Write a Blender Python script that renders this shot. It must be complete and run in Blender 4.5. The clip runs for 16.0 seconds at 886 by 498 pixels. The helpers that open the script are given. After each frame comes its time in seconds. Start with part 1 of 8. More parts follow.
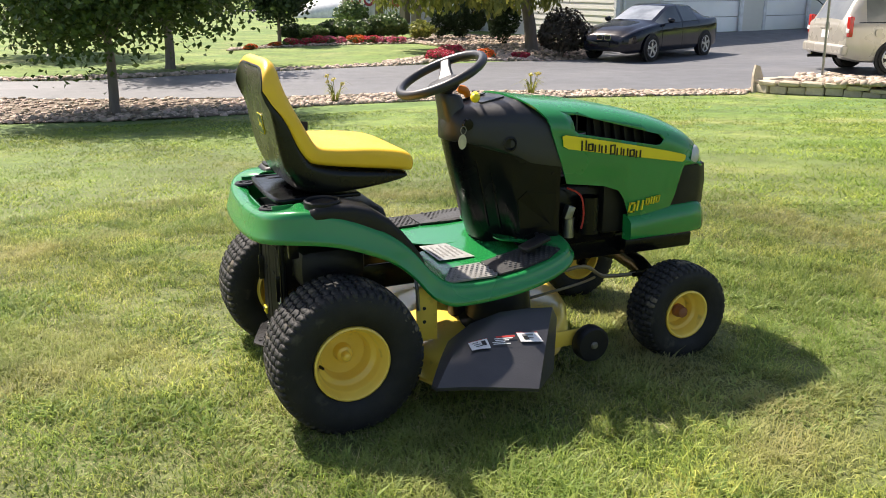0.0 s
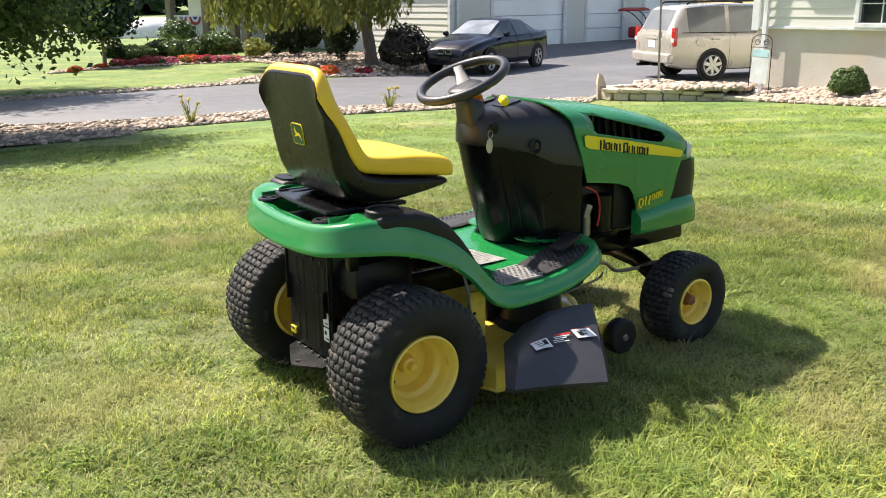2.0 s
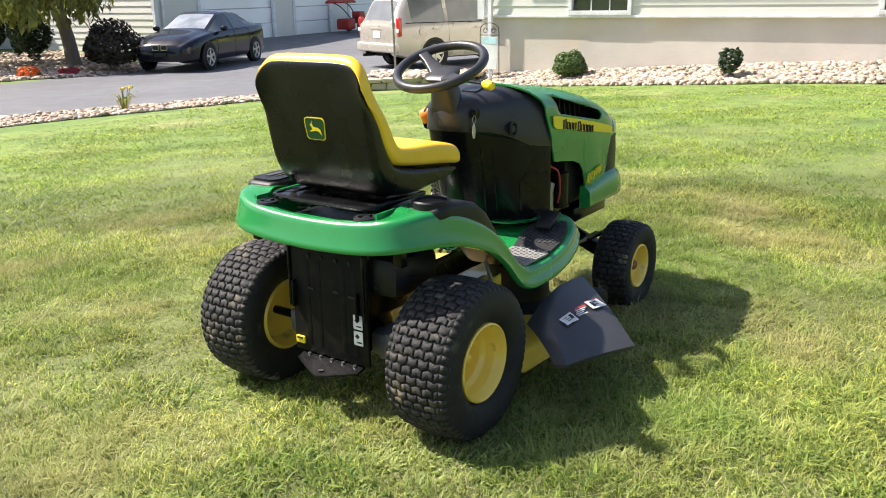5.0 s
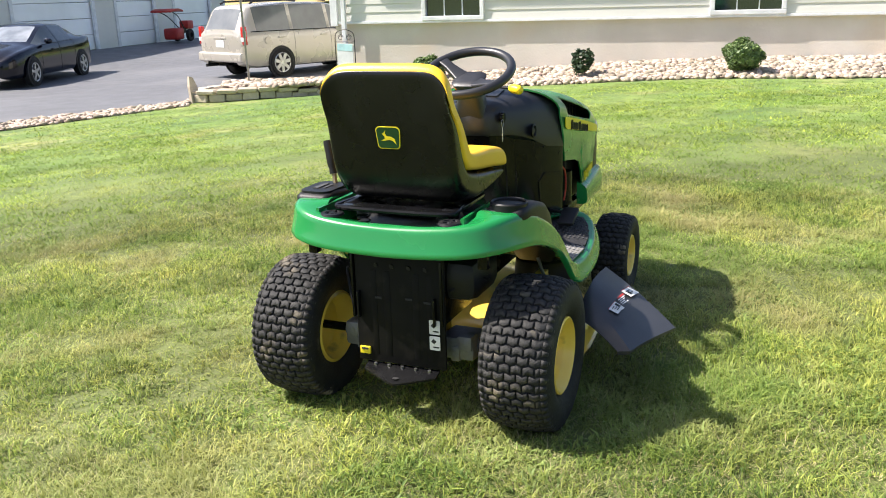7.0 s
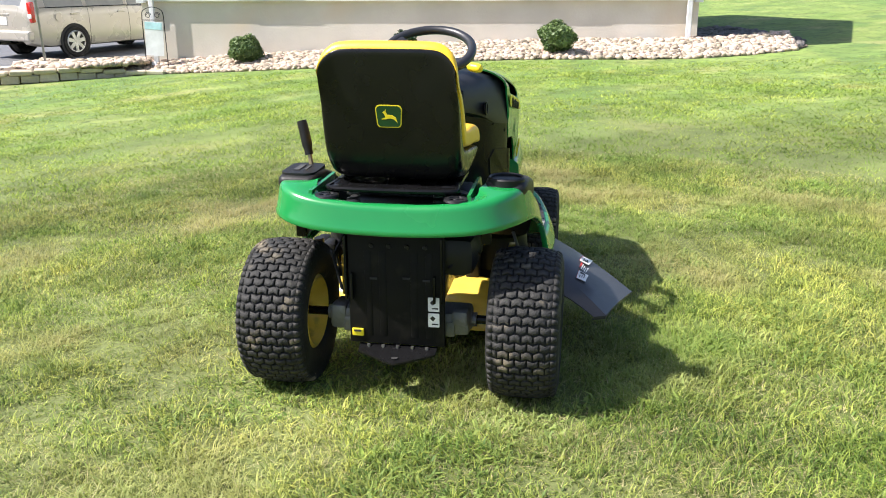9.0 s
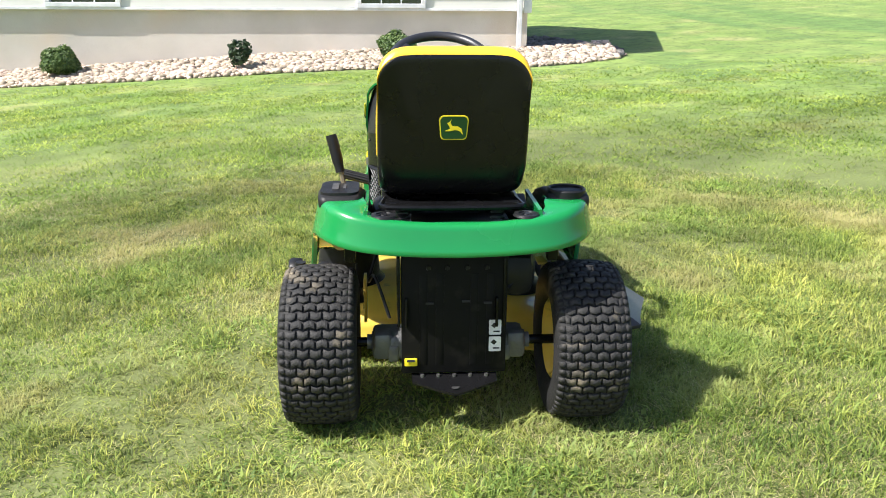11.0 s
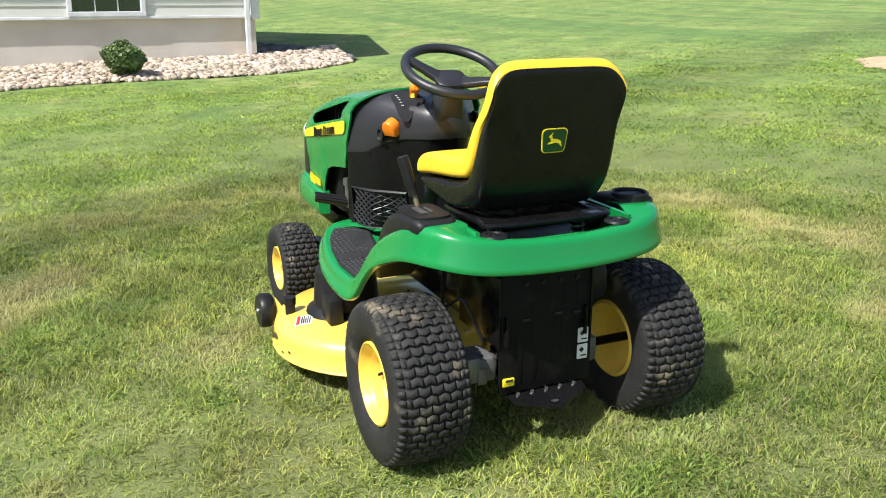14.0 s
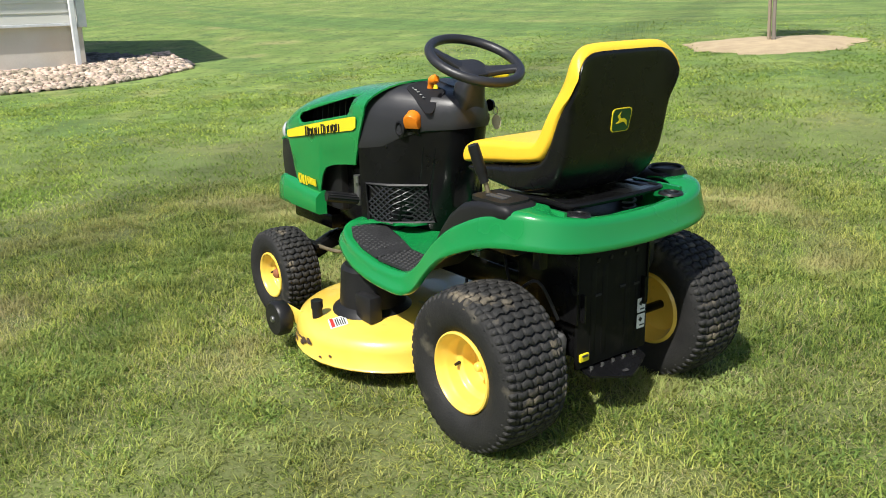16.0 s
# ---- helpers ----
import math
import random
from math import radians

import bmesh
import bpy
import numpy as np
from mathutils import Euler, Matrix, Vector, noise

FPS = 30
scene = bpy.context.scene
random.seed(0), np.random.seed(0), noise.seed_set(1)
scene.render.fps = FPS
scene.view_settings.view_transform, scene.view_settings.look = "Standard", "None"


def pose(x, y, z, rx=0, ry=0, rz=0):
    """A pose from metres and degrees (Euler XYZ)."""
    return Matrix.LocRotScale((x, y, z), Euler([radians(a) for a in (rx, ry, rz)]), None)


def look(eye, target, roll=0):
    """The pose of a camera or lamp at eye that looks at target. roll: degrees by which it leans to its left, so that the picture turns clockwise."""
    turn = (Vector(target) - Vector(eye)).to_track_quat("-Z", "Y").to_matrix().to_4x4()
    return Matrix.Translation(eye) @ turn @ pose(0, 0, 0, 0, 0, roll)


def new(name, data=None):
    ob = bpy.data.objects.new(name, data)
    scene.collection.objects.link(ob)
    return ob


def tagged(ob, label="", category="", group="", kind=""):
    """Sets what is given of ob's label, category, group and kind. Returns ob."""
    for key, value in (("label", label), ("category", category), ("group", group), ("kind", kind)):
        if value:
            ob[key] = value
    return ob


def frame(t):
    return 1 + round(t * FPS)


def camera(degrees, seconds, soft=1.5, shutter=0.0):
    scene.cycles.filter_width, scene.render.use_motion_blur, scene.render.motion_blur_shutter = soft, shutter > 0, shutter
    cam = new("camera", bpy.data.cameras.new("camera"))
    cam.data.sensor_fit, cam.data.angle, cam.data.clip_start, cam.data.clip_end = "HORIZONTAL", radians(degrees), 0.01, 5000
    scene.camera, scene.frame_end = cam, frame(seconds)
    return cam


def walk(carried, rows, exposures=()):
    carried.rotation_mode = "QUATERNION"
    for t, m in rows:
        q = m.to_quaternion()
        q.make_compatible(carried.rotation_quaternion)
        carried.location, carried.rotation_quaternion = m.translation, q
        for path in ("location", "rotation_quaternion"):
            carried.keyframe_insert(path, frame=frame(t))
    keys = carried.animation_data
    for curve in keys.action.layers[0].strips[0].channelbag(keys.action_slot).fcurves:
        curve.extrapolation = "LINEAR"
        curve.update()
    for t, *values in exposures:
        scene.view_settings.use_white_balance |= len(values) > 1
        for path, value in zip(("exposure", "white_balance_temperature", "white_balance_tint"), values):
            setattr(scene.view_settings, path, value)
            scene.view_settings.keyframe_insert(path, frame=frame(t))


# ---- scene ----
cam = camera(54.0, 16.0, soft=0.95)
PATH = [
    (0, (-0.68, -2.711, 1.305), (0.084, -0.956, 0.724), -0.1),
    (0.5, (-0.877, -2.676, 1.306), (-0.024, -0.96, 0.735), -1.6),
    (1, (-1.032, -2.599, 1.289), (-0.125, -0.909, 0.72), -0.8),
    (1.5, (-1.149, -2.476, 1.265), (-0.109, -0.865, 0.697), -1.7),
    (2, (-1.262, -2.376, 1.27), (-0.156, -0.802, 0.723), -0.6),
    (2.5, (-1.413, -2.281, 1.265), (-0.201, -0.788, 0.717), -1.8),
    (3, (-1.505, -2.172, 1.249), (-0.239, -0.732, 0.678), -0.9),
    (3.5, (-1.589, -2.049, 1.252), (-0.259, -0.667, 0.684), -1.7),
    (4, (-1.674, -1.942, 1.247), (-0.273, -0.627, 0.692), -0.2),
    (4.2, (-1.727, -1.892, 1.252), (-0.279, -0.634, 0.688), -0.6),
    (6.3, (-2.164, -1.313, 1.265), (-0.468, -0.458, 0.639), -1.9),
    (6.5, (-2.212, -1.251, 1.281), (-0.495, -0.455, 0.635), -2.5),
    (7, (-2.29, -1.104, 1.281), (-0.532, -0.337, 0.715), -1.7),
    (7.5, (-2.326, -0.975, 1.286), (-0.535, -0.264, 0.75), -1.6),
    (8, (-2.384, -0.861, 1.289), (-0.533, -0.311, 0.768), -1.2),
    (8.5, (-2.462, -0.698, 1.28), (-0.592, -0.297, 0.695), -2.1),
    (8.7, (-2.481, -0.642, 1.286), (-0.609, -0.271, 0.689), -1.3),
    (10.8, (-2.369, 0.107, 1.256), (-0.474, 0.011, 0.624), 0.8),
    (11, (-2.347, 0.17, 1.256), (-0.44, 0.046, 0.666), 0.5),
    (11.5, (-2.301, 0.334, 1.271), (-0.394, 0.133, 0.703), -0.1),
    (12, (-2.258, 0.496, 1.267), (-0.362, 0.193, 0.708), 0.7),
    (12.5, (-2.222, 0.689, 1.268), (-0.379, 0.215, 0.654), -2.1),
    (13, (-2.139, 0.835, 1.254), (-0.319, 0.273, 0.644), -1.1),
    (13.5, (-2.057, 0.99, 1.265), (-0.284, 0.29, 0.661), 1.1),
    (14, (-2.013, 1.182, 1.269), (-0.273, 0.382, 0.692), 0.3),
    (14.5, (-1.963, 1.351, 1.267), (-0.267, 0.476, 0.669), -0.2),
    (15, (-1.852, 1.484, 1.245), (-0.203, 0.5, 0.686), -1.1),
    (15.5, (-1.766, 1.609, 1.244), (-0.176, 0.521, 0.707), 0.1),
    (16, (-1.685, 1.777, 1.243), (-0.154, 0.628, 0.665), -1.1),
]
walk(cam, [(t, look(eye, target, roll)) for t, eye, target, roll in PATH],
     exposures=[(0.0, 0.90, 6750, 15), (2.0, 1.03, 6700, 15), (4.2, 1.09, 6600, 15), (7.5, 1.07, 6350, 15), (11.0, 1.05, 6150, 13), (12.5, 0.94, 6150, 12), (14.0, 0.70, 6150, 11), (15.0, 0.60, 6200, 10), (16.0, 0.38, 6250, 10)])


# ---- world, sun ----
SUN_WAY = Vector((-0.28, 0.78, 1.0)).normalized()
elev, azim = math.asin(SUN_WAY.z), math.atan2(SUN_WAY.x, SUN_WAY.y)
world = bpy.data.worlds.new("sky")
scene.world = world
world.use_nodes = True
wn = world.node_tree
sky = wn.nodes.new("ShaderNodeTexSky")
sky.sky_type, sky.sun_disc = "NISHITA", False
sky.sun_elevation, sky.sun_rotation = elev, azim
sky.dust_density = 2.0
wn.links.new(sky.outputs[0], wn.nodes["Background"].inputs[0])
wn.nodes["Background"].inputs[1].default_value = 0.095
sun = new("sun", bpy.data.lights.new("sun", "SUN"))
sun.data.energy, sun.data.angle, sun.data.color = 5.0, radians(0.55), (1.0, 0.945, 0.84)
sun.matrix_world = look((0, 0, 30), Vector((0, 0, 30)) - SUN_WAY)


# ---- materials ----
def mat(name, color, rough=0.5, metal=0.0, color2=None, scale=20.0, bump=0.0, bscale=None, island=0.0, obj_random=0.0, coat=0.0, spec=0.5,
        stain=None, stain_scale=3.0, stain_lo=0.55, stain_hi=0.75, stretch=None, transl=0.0):
    """A node material: base colour mixed by noise at two scales, with fine relief and stains."""
    m = bpy.data.materials.new(name)
    m.use_nodes = True
    nt = m.node_tree
    n, l = nt.nodes, nt.links
    b = n["Principled BSDF"]
    b.inputs["Roughness"].default_value, b.inputs["Metallic"].default_value = rough, metal
    b.inputs["Specular IOR Level"].default_value = spec
    b.inputs["Coat Weight"].default_value = coat
    b.inputs["Coat Roughness"].default_value = 0.08
    co = n.new("ShaderNodeTexCoord").outputs["Object"]
    if stretch:
        mp = n.new("ShaderNodeMapping")
        mp.inputs["Scale"].default_value = stretch
        l.new(co, mp.inputs[0])
        co = mp.outputs[0]

    def noise_fac(sc, lo, hi, detail=4.0):
        t = n.new("ShaderNodeTexNoise")
        t.inputs["Scale"].default_value, t.inputs["Detail"].default_value = sc, detail
        l.new(co, t.inputs["Vector"])
        r = n.new("ShaderNodeMapRange")
        r.inputs[1].default_value, r.inputs[2].default_value = lo, hi
        l.new(t.outputs[0], r.inputs[0])
        return r.outputs[0]

    def mix(fac, a, c):
        x = n.new("ShaderNodeMix")
        x.data_type = "RGBA"
        if isinstance(fac, float):
            x.inputs[0].default_value = fac
        else:
            l.new(fac, x.inputs[0])
        for s, v in ((6, a), (7, c)):
            if isinstance(v, tuple):
                x.inputs[s].default_value = (*v, 1)
            else:
                l.new(v, x.inputs[s])
        return x.outputs[2]

    col = tuple(color)
    c2 = tuple(color2) if color2 else tuple(c * 0.8 for c in color)
    col = mix(noise_fac(scale, 0.35, 0.65), col, c2)
    big = n.new("ShaderNodeHueSaturation")
    r = noise_fac(scale / 9.0, 0.3, 0.7)
    mv = n.new("ShaderNodeMapRange")
    mv.inputs[3].default_value, mv.inputs[4].default_value = 0.9, 1.08
    l.new(r, mv.inputs[0])
    l.new(mv.outputs[0], big.inputs["Value"])
    l.new(col, big.inputs["Color"])
    col = big.outputs[0]
    for amount, source in ((island, "geo"), (obj_random, "obj")):
        if amount:
            h = n.new("ShaderNodeHueSaturation")
            src = n.new("ShaderNodeNewGeometry").outputs["Random Per Island"] if source == "geo" else n.new("ShaderNodeObjectInfo").outputs["Random"]
            a = n.new("ShaderNodeMapRange")
            a.inputs[3].default_value, a.inputs[4].default_value = 1 - amount, 1 + amount
            l.new(src, a.inputs[0])
            l.new(a.outputs[0], h.inputs["Value"])
            hh = n.new("ShaderNodeMapRange")
            hh.inputs[3].default_value, hh.inputs[4].default_value = 0.5 + amount * 0.05, 0.5 - amount * 0.05
            l.new(src, hh.inputs[0])
            l.new(hh.outputs[0], h.inputs["Hue"])
            l.new(col, h.inputs["Color"])
            col = h.outputs[0]
    if stain:
        col = mix(noise_fac(stain_scale, stain_lo, stain_hi, 6.0), col, tuple(stain))
    l.new(col, b.inputs["Base Color"])
    if bump:
        t = n.new("ShaderNodeTexNoise")
        t.inputs["Scale"].default_value, t.inputs["Detail"].default_value = bscale or scale * 4, 5.0
        l.new(co, t.inputs["Vector"])
        bp = n.new("ShaderNodeBump")
        bp.inputs["Strength"].default_value, bp.inputs["Distance"].default_value = min(1.0, bump), 0.01
        l.new(t.outputs[0], bp.inputs["Height"])
        l.new(bp.outputs[0], b.inputs["Normal"])
    rr = noise_fac(scale * 0.7, 0.3, 0.7)
    mr = n.new("ShaderNodeMapRange")
    mr.inputs[3].default_value, mr.inputs[4].default_value = max(0.02, rough - 0.06), min(1.0, rough + 0.08)
    l.new(rr, mr.inputs[0])
    l.new(mr.outputs[0], b.inputs["Roughness"])
    if transl:
        tr = n.new("ShaderNodeBsdfTranslucent")
        l.new(col, tr.inputs[0])
        ms = n.new("ShaderNodeMixShader")
        ms.inputs[0].default_value = transl
        l.new(b.outputs[0], ms.inputs[1])
        l.new(tr.outputs[0], ms.inputs[2])
        l.new(ms.outputs[0], n["Material Output"].inputs[0])
    return m


def glass(name, color=(0.02, 0.025, 0.03), rough=0.03):
    m = mat(name, color, rough, scale=2.0, spec=0.8, coat=0.5)
    return m


M = {}
M["green"] = mat("green_paint", (0.009, 0.205, 0.050), 0.24, color2=(0.011, 0.22, 0.052), scale=6, coat=0.35, bump=0.03, bscale=300)
M["yellow"] = mat("yellow_paint", (0.88, 0.62, 0.10), 0.36, color2=(0.84, 0.56, 0.075), scale=9, coat=0.6, stain=(0.30, 0.22, 0.06), stain_scale=14, stain_lo=0.64, stain_hi=0.8)
M["vinyl"] = mat("yellow_vinyl", (0.92, 0.565, 0.034), 0.38, color2=(0.88, 0.53, 0.028), scale=8, bump=0.12, bscale=420)
M["decal"] = mat("yellow_decal", (0.82, 0.66, 0.02), 0.4, color2=(0.80, 0.63, 0.02), scale=5)
M["black"] = mat("black_plastic", (0.011, 0.011, 0.012), 0.42, color2=(0.015, 0.015, 0.016), scale=14, bump=0.08, bscale=500, spec=0.25)
M["dash"] = mat("dark_grey_plastic", (0.018, 0.0185, 0.021), 0.38, color2=(0.022, 0.022, 0.025), scale=10, bump=0.08, bscale=600, spec=0.5)
M["pan"] = mat("black_pan_plastic", (0.0055, 0.0055, 0.006), 0.26, color2=(0.007, 0.007, 0.0075), scale=14, bump=0.04, bscale=420, spec=0.3)
M["gloss"] = mat("black_gloss_paint", (0.005, 0.005, 0.0055), 0.22, color2=(0.007, 0.007, 0.0075), scale=12, coat=0.06, bump=0.02, spec=0.16)
M["rubber"] = mat("tyre_rubber", (0.014, 0.014, 0.014), 0.68, color2=(0.021, 0.0205, 0.020), scale=16, bump=0.2, bscale=160, spec=0.3, stain=(0.17, 0.15, 0.11), stain_scale=9, stain_lo=0.62, stain_hi=0.85)
M["lug"] = mat("tread_rubber", (0.022, 0.022, 0.0217), 0.66, color2=(0.034, 0.033, 0.031), scale=22, bump=0.3, bscale=200, spec=0.3, stain=(0.30, 0.25, 0.17), stain_scale=10, stain_lo=0.575, stain_hi=0.8)
M["steel"] = mat("grey_steel", (0.30, 0.30, 0.29), 0.38, 0.85, scale=30, bump=0.1)
M["cast"] = mat("cast_aluminium", (0.22, 0.22, 0.22), 0.55, 0.5, scale=20, bump=0.3, stain=(0.05, 0.045, 0.04), stain_scale=12)
M["rod"] = mat("worn_rod", (0.33, 0.27, 0.17), 0.45, 0.7, scale=30, bump=0.1)
M["white"] = mat("white_label", (0.82, 0.82, 0.80), 0.5, scale=30, stain=(0.35, 0.33, 0.30), stain_scale=40, stain_lo=0.6)
M["red"] = mat("red_label", (0.55, 0.04, 0.03), 0.5, scale=30)
M["orange"] = mat("orange_plastic", (0.85, 0.24, 0.01), 0.4, scale=10)
M["grip"] = mat("grey_grip_pad", (0.24, 0.235, 0.22), 0.75, color2=(0.17, 0.165, 0.155), scale=30, bump=0.3)
M["pad"] = mat("black_grip_pad", (0.022, 0.022, 0.023), 0.6, scale=30, bump=0.3)
M["rust"] = mat("rusty_cap", (0.32, 0.12, 0.05), 0.7, scale=40)
M["brass"] = mat("pale_tag", (0.62, 0.56, 0.38), 0.5, scale=40)
M["lens"] = mat("headlight_lens", (0.55, 0.57, 0.56), 0.12, scale=8, coat=0.5)
M["chute"] = mat("black_chute_plastic", (0.032, 0.032, 0.035), 0.36, color2=(0.042, 0.042, 0.046), scale=7, bump=0.06, bscale=200, stain=(0.10, 0.10, 0.10), stain_scale=5, stain_lo=0.62)


# ---- mesh helpers ----
def finish(name, bm, material, parent=None, label="", smooth=True, angle=40):
    me = bpy.data.meshes.new(name)
    bmesh.ops.recalc_face_normals(bm, faces=bm.faces)
    if smooth:
        lim = radians(angle)
        for f in bm.faces:
            f.smooth = True
        for e in bm.edges:
            e.smooth = len(e.link_faces) == 2 and e.calc_face_angle(0) < lim
    bm.to_mesh(me)
    bm.free()
    if isinstance(material, (list, tuple)):
        for m in material:
            me.materials.append(m)
    else:
        me.materials.append(material)
    ob = new(name, me)
    if parent:
        ob.parent = parent
    if label:
        ob["label"] = label
    return ob


def part(name, bm, material, parent, label="", smooth=True, angle=40):
    return finish(name, bm, material, parent, label, smooth, angle)


def thing(name, label, category, m=None, group="", kind=""):
    ob = new(name)
    ob.empty_display_size = 0.2
    if m is not None:
        ob.matrix_world = m
    return tagged(ob, label, category, group, kind)


def B():
    return bmesh.new()


def box(bm, c, s, rot=(0, 0, 0), bev=0.0, seg=2):
    """A box with centre c and full size s."""
    m = Matrix.LocRotScale(Vector(c), Euler([radians(a) for a in rot]), Vector(s))
    r = bmesh.ops.create_cube(bm, size=1.0, matrix=m)
    if bev:
        es = {e for v in r["verts"] for e in v.link_edges}
        bmesh.ops.bevel(bm, geom=list(es), offset=bev, segments=seg, profile=0.5, affect="EDGES")
    return bm


def cyl(bm, a, b, r, r2=None, seg=16):
    a, b = Vector(a), Vector(b)
    d = b - a
    m = Matrix.Translation((a + b) / 2) @ d.to_track_quat("Z", "Y").to_matrix().to_4x4()
    bmesh.ops.create_cone(bm, cap_ends=True, segments=seg, radius1=r, radius2=r if r2 is None else r2, depth=d.length, matrix=m)
    return bm


def ring_loft(bm, rings, closed=True, caps=(True, True)):
    """Faces between rings of equal length."""
    vs = [[bm.verts.new(p) for p in ring] for ring in rings]
    n = len(vs[0])
    for a, b in zip(vs, vs[1:]):
        for i in range(n if closed else n - 1):
            j = (i + 1) % n
            bm.faces.new((a[i], a[j], b[j], b[i]))
    if closed and caps[0]:
        bm.faces.new(vs[0][::-1])
    if closed and caps[1]:
        bm.faces.new(vs[-1])
    return vs


def tube(bm, pts, r, seg=8, closed=False, radii=None):
    """A tube along points."""
    pts = [Vector(p) for p in pts]
    n = len(pts)
    rings = []
    up = Vector((0.13, 0.21, 1)).normalized()
    for i, p in enumerate(pts):
        if closed:
            d = pts[(i + 1) % n] - pts[i - 1]
        else:
            d = pts[min(i + 1, n - 1)] - pts[max(i - 1, 0)]
        d.normalize()
        s = d.cross(up)
        if s.length < 1e-3:
            s = d.cross(Vector((1, 0, 0)))
        s.normalize()
        t = s.cross(d)
        rr = radii[i] if radii else r
        rings.append([p + rr * (math.cos(a) * s + math.sin(a) * t) for a in [2 * math.pi * k / seg for k in range(seg)]])
    if closed:
        rings.append(rings[0])
        vs = [[bm.verts.new(q) for q in ring] for ring in rings[:-1]]
        vs.append(vs[0])
        for a, b in zip(vs, vs[1:]):
            for i in range(seg):
                j = (i + 1) % seg
                bm.faces.new((a[i], a[j], b[j], b[i]))
    else:
        ring_loft(bm, rings)
    return bm


def lathe(bm, profile, seg=48, centre=(0, 0, 0), axis="Y", closed=False):
    """Turns a profile of (radius, along) round an axis."""
    c = Vector(centre)
    rings = []
    for k in range(seg):
        a = 2 * math.pi * k / seg
        ca, sa = math.cos(a), math.sin(a)
        ring = []
        for r, h in profile:
            if axis == "Y":
                ring.append(c + Vector((r * ca, h, r * sa)))
            elif axis == "Z":
                ring.append(c + Vector((r * ca, r * sa, h)))
            else:
                ring.append(c + Vector((h, r * ca, r * sa)))
        rings.append(ring)
    vs = [[bm.verts.new(p) for p in ring] for ring in rings]
    n = len(profile)
    for i in range(seg):
        a, b = vs[i], vs[(i + 1) % seg]
        for j in range(n - 1 + (1 if closed else 0)):
            k = (j + 1) % n
            bm.faces.new((a[j], a[k], b[k], b[j]))
    bmesh.ops.remove_doubles(bm, verts=bm.verts, dist=1e-5)
    return bm


def smoothed(pts, n=4):
    """A Catmull-Rom curve through points."""
    pts = [Vector(p) for p in pts]
    out = []
    for i in range(len(pts) - 1):
        p0, p1, p2, p3 = pts[max(i - 1, 0)], pts[i], pts[i + 1], pts[min(i + 2, len(pts) - 1)]
        for k in range(n):
            t = k / n
            out.append(0.5 * ((2 * p1) + (p2 - p0) * t + (2 * p0 - 5 * p1 + 4 * p2 - p3) * t * t + (3 * p1 - p0 - 3 * p2 + p3) * t ** 3))
    out.append(pts[-1])
    return out


def outline(hx, hy, r, n=5, cx=0.0, cy=0.0):
    """A rounded rectangle, as points of (x, y)."""
    pts = []
    for sx, sy, a0 in ((1, 1, 0), (-1, 1, 90), (-1, -1, 180), (1, -1, 270)):
        for k in range(n + 1):
            a = radians(a0 + 90 * k / n)
            pts.append((cx + sx * (hx - r) + r * math.cos(a), cy + sy * (hy - r) + r * math.sin(a)))
    return pts


def prism(bm, pts, to3, depth, inset=0.0):
    """A plate: points (u, v), a function that lays (u, v, w) into space, and its thickness."""
    a = [bm.verts.new(to3(u, v, 0)) for u, v in pts]
    b = [bm.verts.new(to3(u, v, depth)) for u, v in pts]
    n = len(pts)
    for i in range(n):
        j = (i + 1) % n
        bm.faces.new((a[i], a[j], b[j], b[i]))
    bm.faces.new(a[::-1])
    bm.faces.new(b)
    return bm


def raw_mesh(name, verts, faces_flat, sizes, material, parent=None):
    """A mesh from arrays."""
    me = bpy.data.meshes.new(name)
    nv, nl, nf = len(verts), len(faces_flat), len(sizes)
    me.vertices.add(nv)
    me.vertices.foreach_set("co", np.asarray(verts, np.float32).ravel())
    me.loops.add(nl)
    me.loops.foreach_set("vertex_index", np.asarray(faces_flat, np.int32))
    me.polygons.add(nf)
    starts = np.concatenate(([0], np.cumsum(sizes)[:-1])).astype(np.int32)
    me.polygons.foreach_set("loop_start", starts)
    me.update(calc_edges=True)
    me.validate()
    me.materials.append(material)
    ob = new(name, me)
    if parent:
        ob.parent = parent
    return ob


def smooth01(a, b, x):
    t = min(1.0, max(0.0, (x - a) / (b - a)))
    return t * t * (3 - 2 * t)


def interp(x, xs, ys):
    return float(np.interp(x, xs, ys))


# ---- ground ----
def softplus(v, k=0.6):
    return k * np.logaddexp(0, np.asarray(v, float) / k)


def ground_z(x, y):
    """The height of the soil, for numbers or arrays."""
    x, y = np.asarray(x, float), np.asarray(y, float)
    lawn = 0.035 - 0.012 * softplus(x - 2) - 0.062 * softplus(y - 0.8) + 0.06 * softplus(-y - 2.5) - 0.035 * softplus(-y - 12, 2.0)
    drive = -0.66 + 0.007 * np.clip(x, 0, 30)
    z = drive + softplus(lawn - drive, 0.06)
    ramp = np.clip((y - 18.5) / 4.0, 0, 1) * np.clip((x - 16.5) / 3, 0, 1)
    rise = 0.031 * softplus(x - 16, 2.0) * np.clip((6 - y) / 4, 0, 1)
    far = np.clip((np.hypot(x, y) - 60) / 300, 0, 1)
    dip = np.clip((y - 13.0) / 3.0, 0, 1) * np.clip((21.5 - y) / 2.0, 0, 1) * np.clip((x - 9.5) / 3.0, 0, 1) * np.clip((24 - x) / 3.0, 0, 1)
    return z - 0.15 * dip + 0.19 * ramp + rise + 4.0 * far


def gz(x, y):
    return float(ground_z(x, y))


